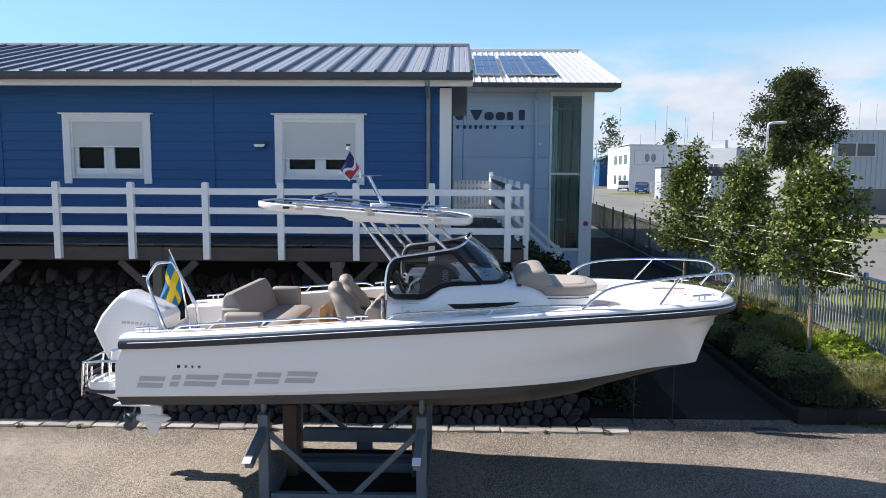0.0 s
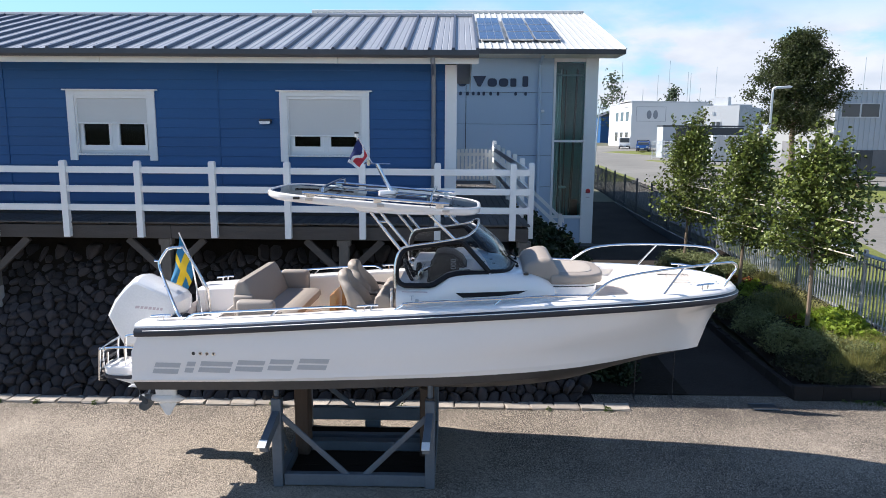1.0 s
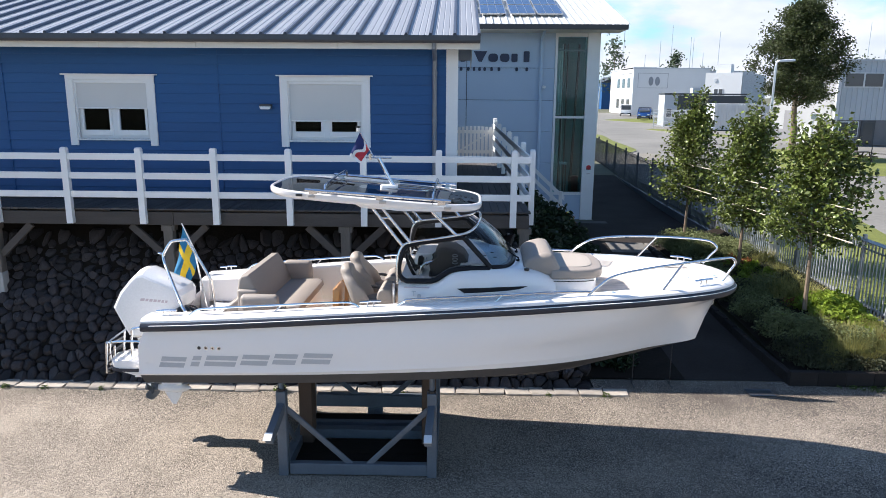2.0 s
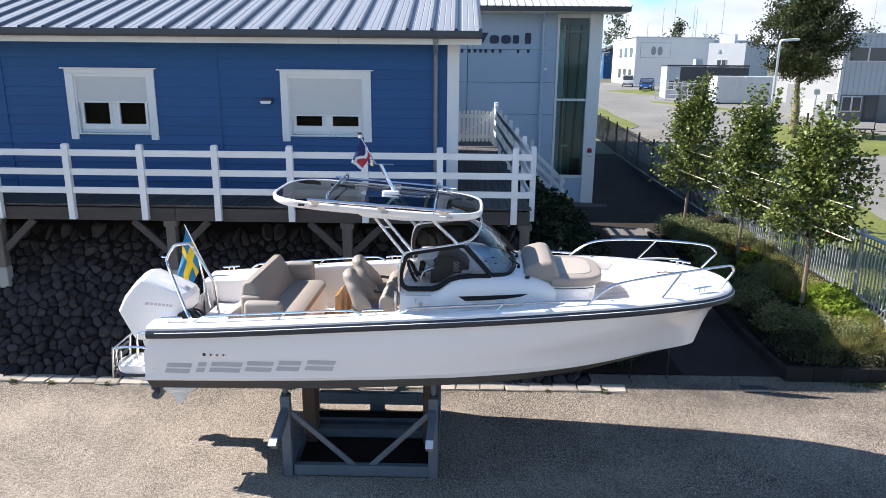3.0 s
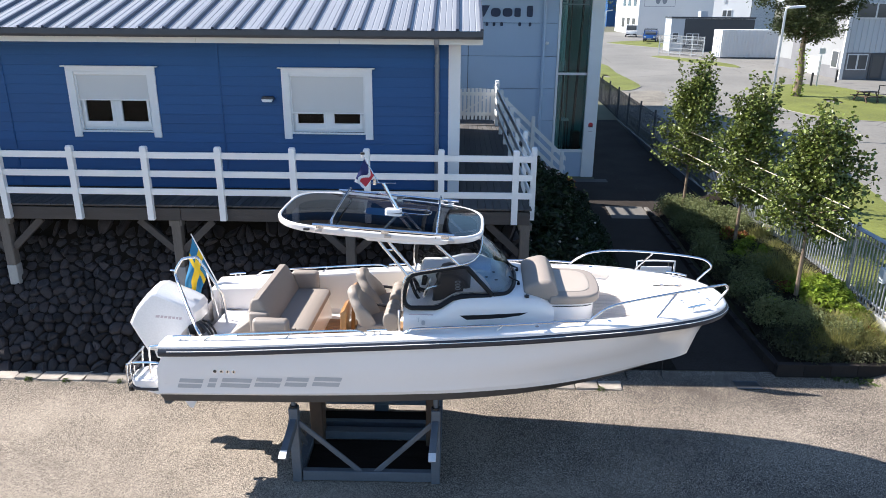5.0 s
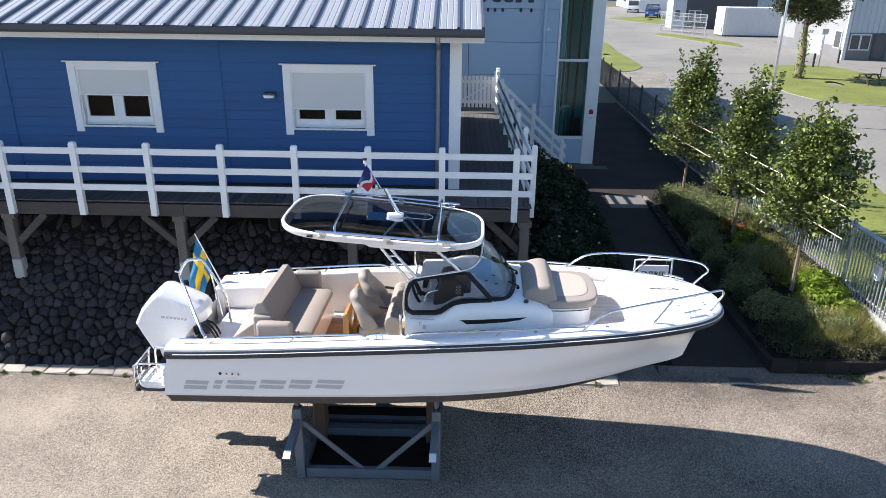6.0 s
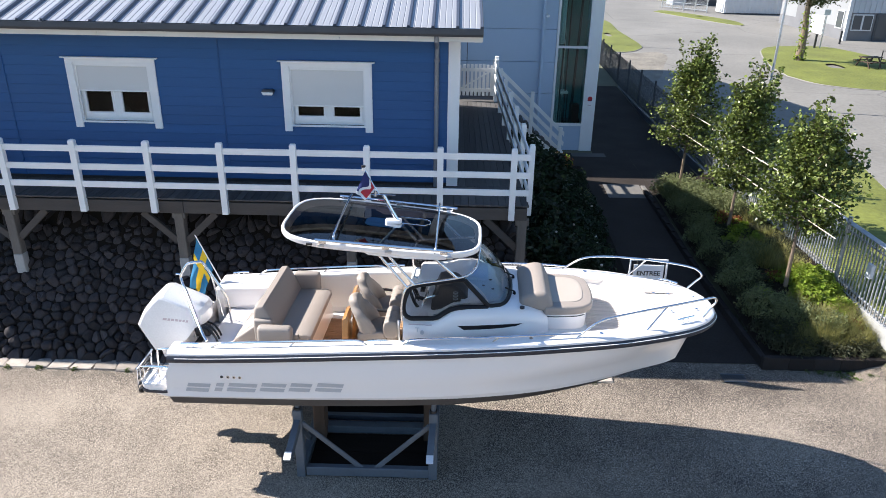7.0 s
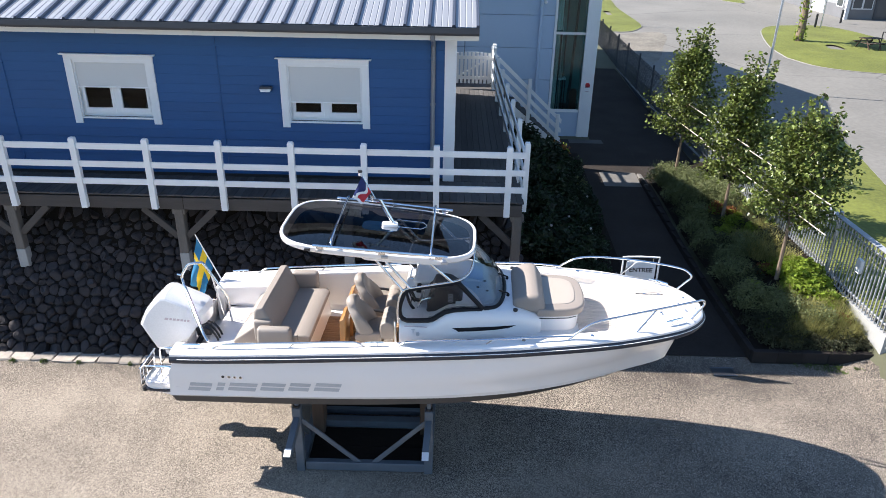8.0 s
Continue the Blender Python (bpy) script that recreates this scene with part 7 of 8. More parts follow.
protos = {
    "lavender": shrub("lavender", "lavender", pose(6.95, 20.5, bed_z(6.95, 20.5)), "grey-green lavender clump in the raised bed"),
    "grass": shrub("ornamental_grass", "grass", pose(7.75, 12.75, bed_z(7.75, 12.75)), "straw-green ornamental grass tuft in the bed"),
    "lime": shrub("lady_mantle", "lime", pose(8.1, 14.1, bed_z(8.1, 14.1)), "bright lime-green leafy perennial in the bed"),
    "dark": shrub("hydrangea", "dark", pose(3.0, 14.4, bank_z(3.0, 14.4)), "dark green hydrangea with a few pale flowers"),
    "heath": shrub("heather", "heath", pose(6.92, 12.6, bed_z(6.92, 12.6)), "low brown-green heather at the bed's edge"),
    "rust": shrub("barberry", "rust", pose(3.5, 21.6, bank_z(3.5, 21.6) + 0.3), "rust and lime leaved shrub beside the stair"),
}
spots = [
    ("heath", 7.2, 12.45, 0.9), ("heath", 7.7, 12.4, 0.8), ("heath", 8.2, 12.4, 0.9), ("heath", 6.7, 13.1, 0.9), ("heath", 6.65, 13.8, 0.9), ("heath", 6.65, 14.5, 0.9), ("heath", 6.6, 15.3, 0.9), ("heath", 6.6, 16.1, 0.95), ("heath", 6.55, 16.9, 0.95), ("heath", 6.55, 17.7, 0.95), ("heath", 6.5, 18.5, 0.9), ("heath", 6.5, 19.3, 0.9), ("heath", 7.15, 13.0, 0.9), ("heath", 7.1, 16.4, 1.0), ("heath", 7.2, 14.8, 1.0), ("heath", 8.55, 12.4, 0.7),
    ("lavender", 6.45, 20.9, 1.35), ("lavender", 7.45, 20.4, 1.2), ("lavender", 7.35, 19.8, 1.3), ("lavender", 7.55, 19.1, 1.2), ("lavender", 6.9, 19.4, 1.0), ("lavender", 7.0, 18.2, 0.9), ("lavender", 6.8, 16.6, 0.95), ("lavender", 6.75, 14.9, 1.0), ("lavender", 6.85, 13.7, 1.05), ("lavender", 7.3, 13.3, 0.9), ("lavender", 7.9, 12.9, 0.8), ("lavender", 7.55, 16.0, 0.9), ("lavender", 7.1, 15.7, 0.9), ("lavender", 6.75, 17.5, 0.95),
    ("grass", 8.25, 12.6, 0.8), ("grass", 7.35, 12.6, 0.75), ("grass", 7.9, 15.9, 1.05), ("grass", 8.0, 15.2, 1.0), ("grass", 7.3, 12.45, 0.55), ("grass", 8.15, 16.7, 0.8), ("grass", 8.35, 13.3, 0.7), ("grass", 7.6, 13.7, 0.7), ("grass", 8.0, 12.42, 0.5), ("grass", 8.5, 12.5, 0.5),
    ("lime", 7.9, 13.9, 1.0), ("lime", 8.3, 13.9, 0.9), ("lime", 7.95, 14.6, 0.9), ("lime", 8.35, 13.4, 0.75), ("lime", 7.0, 20.9, 0.9), ("lime", 7.7, 17.3, 0.8), ("lime", 7.9, 16.7, 0.8), ("lime", 7.4, 17.0, 0.7), ("lime", 7.55, 12.95, 0.5), ("lime", 8.25, 14.9, 0.8), ("lime", 6.95, 12.9, 0.5), ("lime", 7.1, 14.3, 0.55),
    ("dark", 3.3, 15.6, 1.0), ("dark", 2.5, 15.0, 1.1), ("dark", 3.2, 17.0, 1.05), ("dark", 2.5, 16.6, 1.15), ("dark", 3.5, 18.5, 1.0), ("dark", 2.7, 18.2, 1.2), ("dark", 3.5, 20.0, 1.0), ("dark", 2.9, 20.2, 1.2), ("dark", 4.0, 19.2, 0.8), ("dark", 2.4, 13.6, 0.95), ("dark", 4.0, 21.5, 0.7),
    ("dark", 2.2, 12.9, 0.9), ("dark", 2.9, 12.9, 0.85), ("dark", 3.35, 13.5, 0.9), ("dark", 2.0, 14.3, 1.0), ("dark", 3.6, 14.6, 0.8), ("dark", 2.1, 15.8, 1.1), ("dark", 3.8, 16.2, 0.75), ("dark", 2.0, 17.4, 1.1), ("dark", 3.9, 17.7, 0.75), ("dark", 2.1, 19.2, 1.1), ("dark", 2.3, 21.0, 1.0), ("dark", 3.2, 21.2, 0.9), ("dark", 3.4, 12.8, 0.6),
    ("grass", 7.5, 12.75, 0.85), ("grass", 7.95, 12.55, 0.8), ("grass", 8.3, 12.95, 0.85), ("grass", 8.6, 12.7, 0.7), ("grass", 7.85, 13.15, 0.8), ("lime", 8.15, 14.3, 0.95), ("lime", 8.4, 14.6, 0.8), ("lime", 8.0, 15.0, 0.7), ("grass", 7.75, 15.6, 1.0), ("grass", 7.6, 16.3, 0.95),
    ("lavender", 7.9, 18.6, 0.9), ("grass", 8.15, 17.7, 0.9), ("heath", 8.2, 16.3, 0.9), ("heath", 7.65, 18.9, 0.9), ("lavender", 8.0, 19.4, 1.0), ("lime", 7.9, 20.2, 0.8), ("heath", 8.2, 18.4, 0.8), ("heath", 8.25, 15.6, 0.8), ("heath", 7.5, 17.5, 0.8), ("lime", 8.1, 19.0, 0.7), ("heath", 7.95, 17.1, 0.8),
    ("rust", 3.15, 21.5, 1.1), ("rust", 3.6, 20.9, 0.8), ("lavender", 3.9, 20.6, 0.9), ("rust", 7.5, 18.2, 0.7), ("rust", 7.75, 17.9, 0.6), ("rust", 8.4, 12.95, 0.5), ("rust", 7.6, 14.9, 0.6),
]
for kind, x, y, k in spots:
    if x > 5.5:
        x, y = max(x, 6.36 + 0.50 * k), max(y, 12.10 + 0.36 * k)
    z = bank_z(x, y) if kind == "dark" or (kind == "rust" and x < 5) else bed_z(x, y)
    m = pose(x, y, z - 0.03, 0, 0, float(rng.uniform(0, 360))) @ Matrix.Diagonal((k, k, k * float(rng.uniform(0.85, 1.1)), 1))
    copy_thing(protos[kind], m)
# weeds along the kerb
M_TUFT = leaf_mat("verge_grass", (0.09, 0.13, 0.03), 0.35, 0.3, 0.8)
weed = thing("weed", pose(-2.75, 11.42, 0.0), "small green weed growing at the kerb", "plant", "weeds at the kerb")
part_mesh("foliage", leaf_mesh("leaves", mound(0.13, 0.14, 70, 31), 0.06, M_TUFT, 32, slim=0.25), None, weed)
for x, k in ((-0.65, 0.7), (-8.2, 0.55), (-6.9, 0.5), (2.9, 0.6), (-7.6, 0.6), (1.9, 0.45), (-5.9, 0.5), (-4.6, 0.45), (8.3, 0.9)):
    copy_thing(weed, pose(x, 11.41 if x < 5 else 11.75, 0.0, 0, 0, 70 * x) @ Matrix.Scale(k, 4))
g = np.random.default_rng(77)
pts = [(g.uniform(7.0, 9.6), g.uniform(11.25, 12.0) + 0.12 * math.sin(k), 0.02) for k in range(900)]
pts = [p for p in pts if p[1] > 11.95 - 0.28 * max(p[0] - 7.0, 0)]
tagged(part_mesh("verge_grass", leaf_mesh("verge_grass", pts, 0.07, M_TUFT, 78, slim=0.2, up=0.1), None), "short scruffy grass at the bed's foot", "grass", kind="stuff")

# ---- street, lawns and the buildings beyond the fence ----
def flat(name, outline, lift, material, label, category):
    """A patch that lies on the street's slope."""
    bm = bmesh.new()
    bm.faces.new([bm.verts.new((x, y, ground_z(x, y) + lift)) for x, y in outline])
    bmesh.ops.triangulate(bm, faces=bm.faces)
    return tagged(part(name, bm, material), label, category, kind="structure")


tagged(part("road", sheet([8.9, 10, 12, 15, 20, 26, 34, 44, 60], [12.0, 14, 17, 20, 24, 28, 32, 36, 42, 50, 60, 75, 90, 110, 135], 0.012), M_ROAD), "pale concrete street behind the fence", "road", kind="structure")


def curved(points, per=5):
    pts = [Vector((x, y, 0)) for x, y in points]
    pts = pts + [pts[0]]
    return [(p.x, p.y) for p in smooth_path(pts, per)[:-1]]


lawns = [
    [(8.9, 12.6), (10.8, 14.6), (12.4, 18.0), (13.2, 21.0), (13.8, 25.0), (12.2, 26.2), (10.0, 25.0), (8.9, 22.0)],
    [(8.9, 47.0), (11.0, 46.8), (12.2, 48.2), (12.8, 50.5), (12.9, 58), (13.2, 66), (9.5, 66)],
    [(18.1, 39.2), (18.9, 36.9), (21.3, 35.6), (25, 35.2), (27, 41), (26.1, 50.2), (23, 51), (20.6, 49.2), (18.6, 43)],
    [(19.8, 74.9), (23.9, 63.9), (25.2, 66), (24.4, 70), (21.5, 76.4)],
    [(20, 99), (25.3, 88.6), (27.5, 92), (29.8, 106), (24, 104)],
]
M_GRIT = mat("street_grit", (0.185, 0.168, 0.138), 0.95, scale=1.1, vary=0.55, fine=7, grain=0.4, bump=0.5)
flat("verge", curved([(8.8, 46.4), (11.0, 46.3), (13.0, 47.2), (13.3, 45.4), (12.2, 42.0), (11.1, 38.4), (9.9, 36.2), (8.8, 35.4)]), 0.018, M_GRIT, "worn gritty verge with dry weeds by the fence", "verge")
M_KERBFAR = mat("street_kerb", (0.22, 0.21, 0.19), 0.8, scale=2, vary=0.15)
for k, o in enumerate(lawns):
    c = curved(o)
    cx, cy = sum(p[0] for p in c) / len(c), sum(p[1] for p in c) / len(c)
    bm = bmesh.new()
    rings = []
    for f, dz in ((1.0, 0.05), (0.85, 0.07), (0.5, 0.09), (0.1, 0.10)):
        rings.append([(cx + (x - cx) * f, cy + (y - cy) * f, ground_z(cx + (x - cx) * f, cy + (y - cy) * f) + dz) for x, y in c])
    loft(bm, rings, closed=True)
    tagged(part("lawn_%d" % (k + 1), bm, M_LAWN, smooth=True), "mown green lawn beside the street", "lawn", kind="structure")
    tagged(part("kerb_%d" % (k + 1), rod([(x, y, ground_z(x, y) + 0.02) for x, y in c], 0.035, 6, closed=True), M_KERBFAR), "pale concrete kerb round the lawn", "kerb", kind="structure")

M_CLADW = mat("white_cladding", (0.60, 0.61, 0.62), 0.55, scale=0.4, vary=0.06, fine=10, grain=0.02)
M_CLADG = mat("grey_cladding", (0.45, 0.48, 0.515), 0.5, scale=0.4, vary=0.06, fine=10, grain=0.02)
# white wall paint with its colour dimmed, as this side faces the sun
M_WALLDIMMED = mat("white_wall_dimmed", (0.265, 0.27, 0.27), 0.8, scale=0.5, vary=0.1, fine=12, grain=0.05)
M_CLADD = mat("dark_cladding", (0.05, 0.055, 0.062), 0.55, scale=0.4, vary=0.12, fine=10, grain=0.03)
M_BRICKG = mat("grey_brick", (0.16, 0.16, 0.165), 0.85, scale=1, vary=0.2, fine=14, grain=0.12, bump=0.3)
M_MURAL = mat("mural_grey", (0.22, 0.24, 0.27), 0.7, scale=0.6, vary=0.4, fine=4, grain=0.2)
M_FARGLASS = mat("far_window", (0.07, 0.078, 0.085), 0.06, scale=1, vary=0.2)


def ribs(x0, x1, y, z0, z1, step, d=0.05):
    """Corrugated cladding along x."""
    prof, x = [], x0
    while x < x1 - 0.01:
        prof += [(x, 0), (x + step * 0.45, 0), (x + step * 0.5, -d), (x + step * 0.95, -d)]
        x += step
    prof = [(min(px, x1), d_) for px, d_ in prof] + [(x1, 0)]
    return loft(bmesh.new(), [[(px, y + dd, z) for px, dd in prof] for z in (z0, z1)])


def far_window(parent, x0, x1, y, z0, z1, n=2):
    w = part("window", cube(x0, x1, y - 0.06, y + 0.02, z0, z1), M_CLADW, parent)
    s = (x1 - x0) / n
    for i in range(n):
        part("pane", cube(x0 + s * i + 0.07, x0 + s * (i + 1) - 0.07, y - 0.075, y - 0.061, z0 + 0.08, z1 - 0.08), M_FARGLASS, w)


A = thing("white_warehouse", pose(30.3, 125, 1.6), "white flat-roofed warehouse with a dark mural panel", "building")
part("wall_body", cube(0, 13, 0, 18, -0.5, 8.1), M_CLADW, A)
part("parapet", cube(-0.1, 13.1, -0.1, 18, 8.1, 8.3), M_CLADG, A)
mural = part("mural", cube(0.8, 5.9, -0.03, -0.01, 4.9, 7.4), M_CLADW, A, "large picture panel of plain shapes")
for a, b, c, d in ((0.8, 5.9, 7.34, 7.4), (0.8, 5.9, 4.9, 4.96), (0.8, 0.86, 4.96, 7.34), (5.84, 5.9, 4.96, 7.34)):
    part("mural_border", cube(a, b, -0.05, -0.031, c, d), M_MURAL, mural)
for a in (2.6, 3.7):
    part("mural_shape", prism(bmesh.new(), [(a + 0.42 + 0.42 * math.cos(q), 6.05 + 0.75 * math.sin(q)) for q in (2 * math.pi * k / 14 for k in range(14))], "y", -0.05, -0.031), M_MURAL, mural)
part("annex", cube(13, 21, 1.0, 18, -0.5, 7.9), M_CLADG, A)
for z in (1.4, 5.0):
    for y in (2.0, 6.0, 10.0):
        part("window", cube(-0.06, 0.02, y, y + 2.0, z, z + 1.6), M_FARGLASS, A)
part("sign_board", cube(-0.1, 4.0, 0.4, 9.0, 7.4, 8.4), M_CLADW, A)
B = thing("tall_white_shed", pose(34.1, 100, 1.6, 0, 0, -31), "tall white clad shed with a roof box", "building")
part("front", cube(0, 4.7, 0, 20, -0.5, 6.7), M_CLADW, B)
part("ribbed_side", ribs(0.0, 20.0, 0.0, -0.5, 6.8, 0.5), M_CLADG, B, m=pose(4.76, 0, 0, 0, 0, 90))
part("roof_box", cube(1.0, 2.9, 1.5, 3.5, 6.7, 7.9), M_CLADW, B)
far_window(B, 1.2, 2.4, 0, 3.7, 4.6, 2)
part("vent", cube(1.2, 1.5, -0.08, 0, 5.5, 5.9), M_CLADG, B)
C = thing("dark_low_building", pose(24.2, 84, 1.5), "low charcoal building with a grey end wall", "building")
part("wall_body", cube(1.5, 9.3, 0, 2.4, -0.5, 3.75), M_CLADD, C)
part("end_wall", cube(0, 1.5, -0.05, 2.4, -0.5, 3.8), M_CLADG, C)
part("parapet", cube(-0.05, 9.35, -0.1, 2.5, 3.8, 3.98), M_CLADD, C)
far_window(C, 0.2, 0.9, -0.05, 1.2, 2.3, 1)
far_window(C, 1.8, 3.2, 0.0, 1.0, 2.2, 2)
part("roof_unit", cube(3.5, 4.3, 1, 2, 3.98, 4.6), M_CLADG, C)
D = thing("shipping_container", pose(26.5, 74, ground_z(26.5, 74)), "white corrugated shipping container", "container")
part("front", ribs(0, 6.1, 0, 0.12, 2.7, 0.28, 0.04), M_CLADW, D)
part("body", cube(0.0, 6.1, 0.01, 2.44, 0.1, 2.75), M_CLADW, D)
part("base_rail", cube(0, 6.1, -0.05, 0.0, 0.0, 0.14), M_CLADD, D)
for y in (0.3, 0.9, 1.5, 2.1):
    part("door_bar", rod([(-0.03, y, 0.2), (-0.03, y, 2.6)], 0.025, 6), M_CLADG, D)
E = thing("grey_workshop", pose(28.9, 55, 1.35), "grey ribbed two-storey workshop over a brick base", "building")
part("upper_front", ribs(0, 22, 0, 2.1, 6.4, 0.4, 0.05), M_CLADG, E)
part("brick_base", cube(0.0, 22, -0.04, 0.2, -0.6, 2.1), M_BRICKG, E)
part("body", cube(0.02, 22, 0.21, 11.5, -0.6, 6.35), M_CLADW, E)
part("side_wall", cube(-0.06, 0.0, 0.0, 11.5, 1.05, 6.4), M_WALLDIMMED, E, "white side wall")
part("side_base", cube(-0.08, 0.0, 0.0, 11.5, -0.6, 1.05), M_BRICKG, E)
part("parapet", cube(-0.12, 22, -0.12, 11.5, 6.4, 6.55), M_CLADG, E)
for x in (0.3, 4.5, 9):
    far_window(E, x, x + 2.9, -0.05, 4.5, 5.6, 2)
far_window(E, 0.25, 1.75, -0.05, 0.85, 2.0, 2)
part("front_door", cube(1.95, 3.0, -0.1, -0.04, -0.2, 2.05), M_CLADD, E, "dark door")
part("door_glass", cube(2.1, 2.85, -0.115, -0.101, 0.3, 1.9), M_FARGLASS, E)
part("roller_door", cube(-0.12, -0.07, 6.7, 8.3, -0.3, 2.65), M_BRICKG, E, "grey roller door")
part("side_door", cube(-0.12, -0.085, 3.3, 5.4, -0.3, 1.55), M_CLADW, E, "white side door")
far = part("window", cube(-0.12, -0.03, 0.5, 1.5, 0.9, 2.2), M_CLADW, E)
part("pane", cube(-0.135, -0.121, 0.58, 1.42, 0.98, 2.12), M_FARGLASS, far)
part("corner_post", cube(-0.14, 0.1, -0.12, 0.1, -0.6, 6.4), M_CLADW, E)
F = thing("blue_shed", pose(36.0, 170, 1.7), "dark blue far shed", "building")
part("wall_body", cube(-2, 6, 0, 12, -0.5, 6.5), M_BOARD, F)
part("roof", prism(bmesh.new(), [(-2.3, 6.5), (6.3, 6.5), (2.0, 8.2)], "y", -0.2, 12.2), M_CLADD, F)


def car(name, x, y, rz, paint, glass_z, length, height, label):
    """A small parked vehicle: body, windows, lamps and four wheels."""
    c = thing(name, pose(x, y, ground_z(x, y) + 0.01, 0, 0, rz), label, name.split("_")[-1])
    L, H, W = length / 2, height, 0.86
    body = [(-L, 0.32), (-L, 0.80), (-L + 0.05, 0.95), (-L + 0.9 if glass_z else -L + 0.25, 1.0), (-L + 1.45 if glass_z else -L + 0.35, H), (L - 0.55, H), (L - 0.1, 1.0), (L, 0.85), (L, 0.32)]
    part("body", prism(bmesh.new(), body, "y", -W, W, 0.06, 2), paint, c, smooth=True)
    part("windscreen", prism(bmesh.new(), [(-L + 0.92, 1.04), (-L + 1.40, H - 0.08), (-L + 1.36, H - 0.06), (-L + 0.86, 1.05)] if glass_z else [(L - 0.5, H - 0.12), (L - 0.16, 1.04), (L - 0.1, 1.05), (L - 0.46, H - 0.10)], "y", -W + 0.12, W - 0.12), M_FARGLASS, c)
    part("rear_window", cube(L - 0.12, L + 0.005, -W + 0.2, W - 0.2, 1.02, 1.05), M_FARGLASS, c)
    part("back_glass", cube(-L + (0.2 if not glass_z else 0.9), -L + (0.34 if not glass_z else 1.2), -W + 0.2, W - 0.2, 1.05, H - 0.25), M_FARGLASS, c)
    for sd in (-1, 1):
        part("side_window", prism(bmesh.new(), [(-L + 1.5, 1.03), (-L + 1.6, H - 0.1), (L - 0.7, H - 0.1), (L - 0.45, 1.03)], "y", sd * (W - 0.01), sd * (W + 0.012)), M_FARGLASS, c)
        part("headlight", cube(-L - 0.01, -L + 0.06, sd * 0.62 - 0.14, sd * 0.62 + 0.14, 0.66, 0.80), M_CLADW, c)
        part("tail_light", cube(L - 0.05, L + 0.012, sd * 0.7 - 0.08, sd * 0.7 + 0.08, 0.70, 0.95), M_RED, c)
        for wx in (-L + 0.75, L - 0.75):
            wh = part("wheel", rod([(wx, sd * (W - 0.14), 0.32), (wx, sd * (W + 0.02), 0.32)], 0.32, 16), M_DARK, c)
            part("rim", rod([(wx, sd * (W + 0.015), 0.32), (wx, sd * (W + 0.03), 0.32)], 0.2, 12), M_ALU, wh)
    part("bumper", cube(-L - 0.03, -L + 0.1, -W + 0.04, W - 0.04, 0.35, 0.55, 0.03), M_DARK, c)
    part("plate", cube(-L - 0.04, -L - 0.028, -0.26, 0.26, 0.42, 0.52), M_CLADW, c)


M_CARBLUE = mat("blue_car_paint", (0.02, 0.08, 0.28), 0.2, metal=0.3, scale=1, vary=0.05, coat=0.6)
M_CARDARK = mat("navy_car_paint", (0.015, 0.022, 0.045), 0.2, metal=0.3, scale=1, vary=0.05, coat=0.6)
M_CARWHITE = mat("white_car_paint", (0.75, 0.75, 0.74), 0.25, scale=1, vary=0.03, coat=0.5)
car("white_van", 27.7, 118, 78, M_CARWHITE, True, 4.4, 1.82, "small white panel van parked at the warehouse")
car("blue_car", 27.0, 103, 70, M_CARBLUE, True, 4.0, 1.5, "bright blue hatchback parked by the low building")
car("dark_car", 28.35, 108.5, 70, M_CARDARK, True, 4.2, 1.6, "dark blue car parked behind the hatchback")

# street lamp
lamp = thing("street_lamp", pose(13.8, 31.3, ground_z(13.8, 31.3)), "grey steel street lamp with a flat pale head", "lamp")
part("pole", rod([(0, 0, 0), (0, 0, 5.2), (0.02, 0, 5.35), (0.12, 0, 5.42)], 0.055, 10, r_end=0.036), M_ALU, lamp, smooth=True)
part("head", prism(bmesh.new(), [(0.0, 5.38), (0.10, 5.46), (0.70, 5.50), (0.78, 5.46), (0.74, 5.40), (0.15, 5.36)], "y", -0.12, 0.12, 0.02), M_WHITE, lamp, "pale lamp head")
# slim pole by the far pavement
pole = thing("street_pole", pose(9.9, 50.0, ground_z(9.9, 50.0)), "slim pale grey steel pole with a short arm", "pole")
part("mast", rod([(0, 0, -0.1), (0.06, 0, 2.5), (0.18, 0, 4.8)], 0.06, 10, r_end=0.04), M_ALU, pole, smooth=True)
part("arm", rod([(0.17, 0, 4.7), (0.22, 0, 4.84), (0.62, 0, 4.90)], 0.035, 8), M_ALU, pole, smooth=True)
# large tree on the lawn
T = thing("large_tree", pose(20.95, 44.5, ground_z(20.95, 44.5)), "large dark green broadleaf tree on the lawn", "tree")
part("trunk", rod([(0, 0, -0.1), (0.05, 0, 1.5), (-0.05, 0.05, 3.2), (0.1, 0, 5.5), (0.1, 0, 8.6)], 0.24, 10, per=3, r_end=0.05), M_BARK, T, smooth=True)
g = np.random.default_rng(90)
shoots = [(0.05 + math.cos(a) * r, math.sin(a) * r, h) for a, r, h in zip(g.uniform(0, 6.28, 240), g.uniform(0.2, 0.34, 240), 0.1 + 2.8 * g.uniform(0, 1, 240) ** 1.5)]
tagged(part_mesh("climber", leaf_mesh("climber", shoots, 0.14, M_LIME, 92), None, T, "yellow-green shoots on the trunk"), kind="stuff")
g = np.random.default_rng(91)
places = []
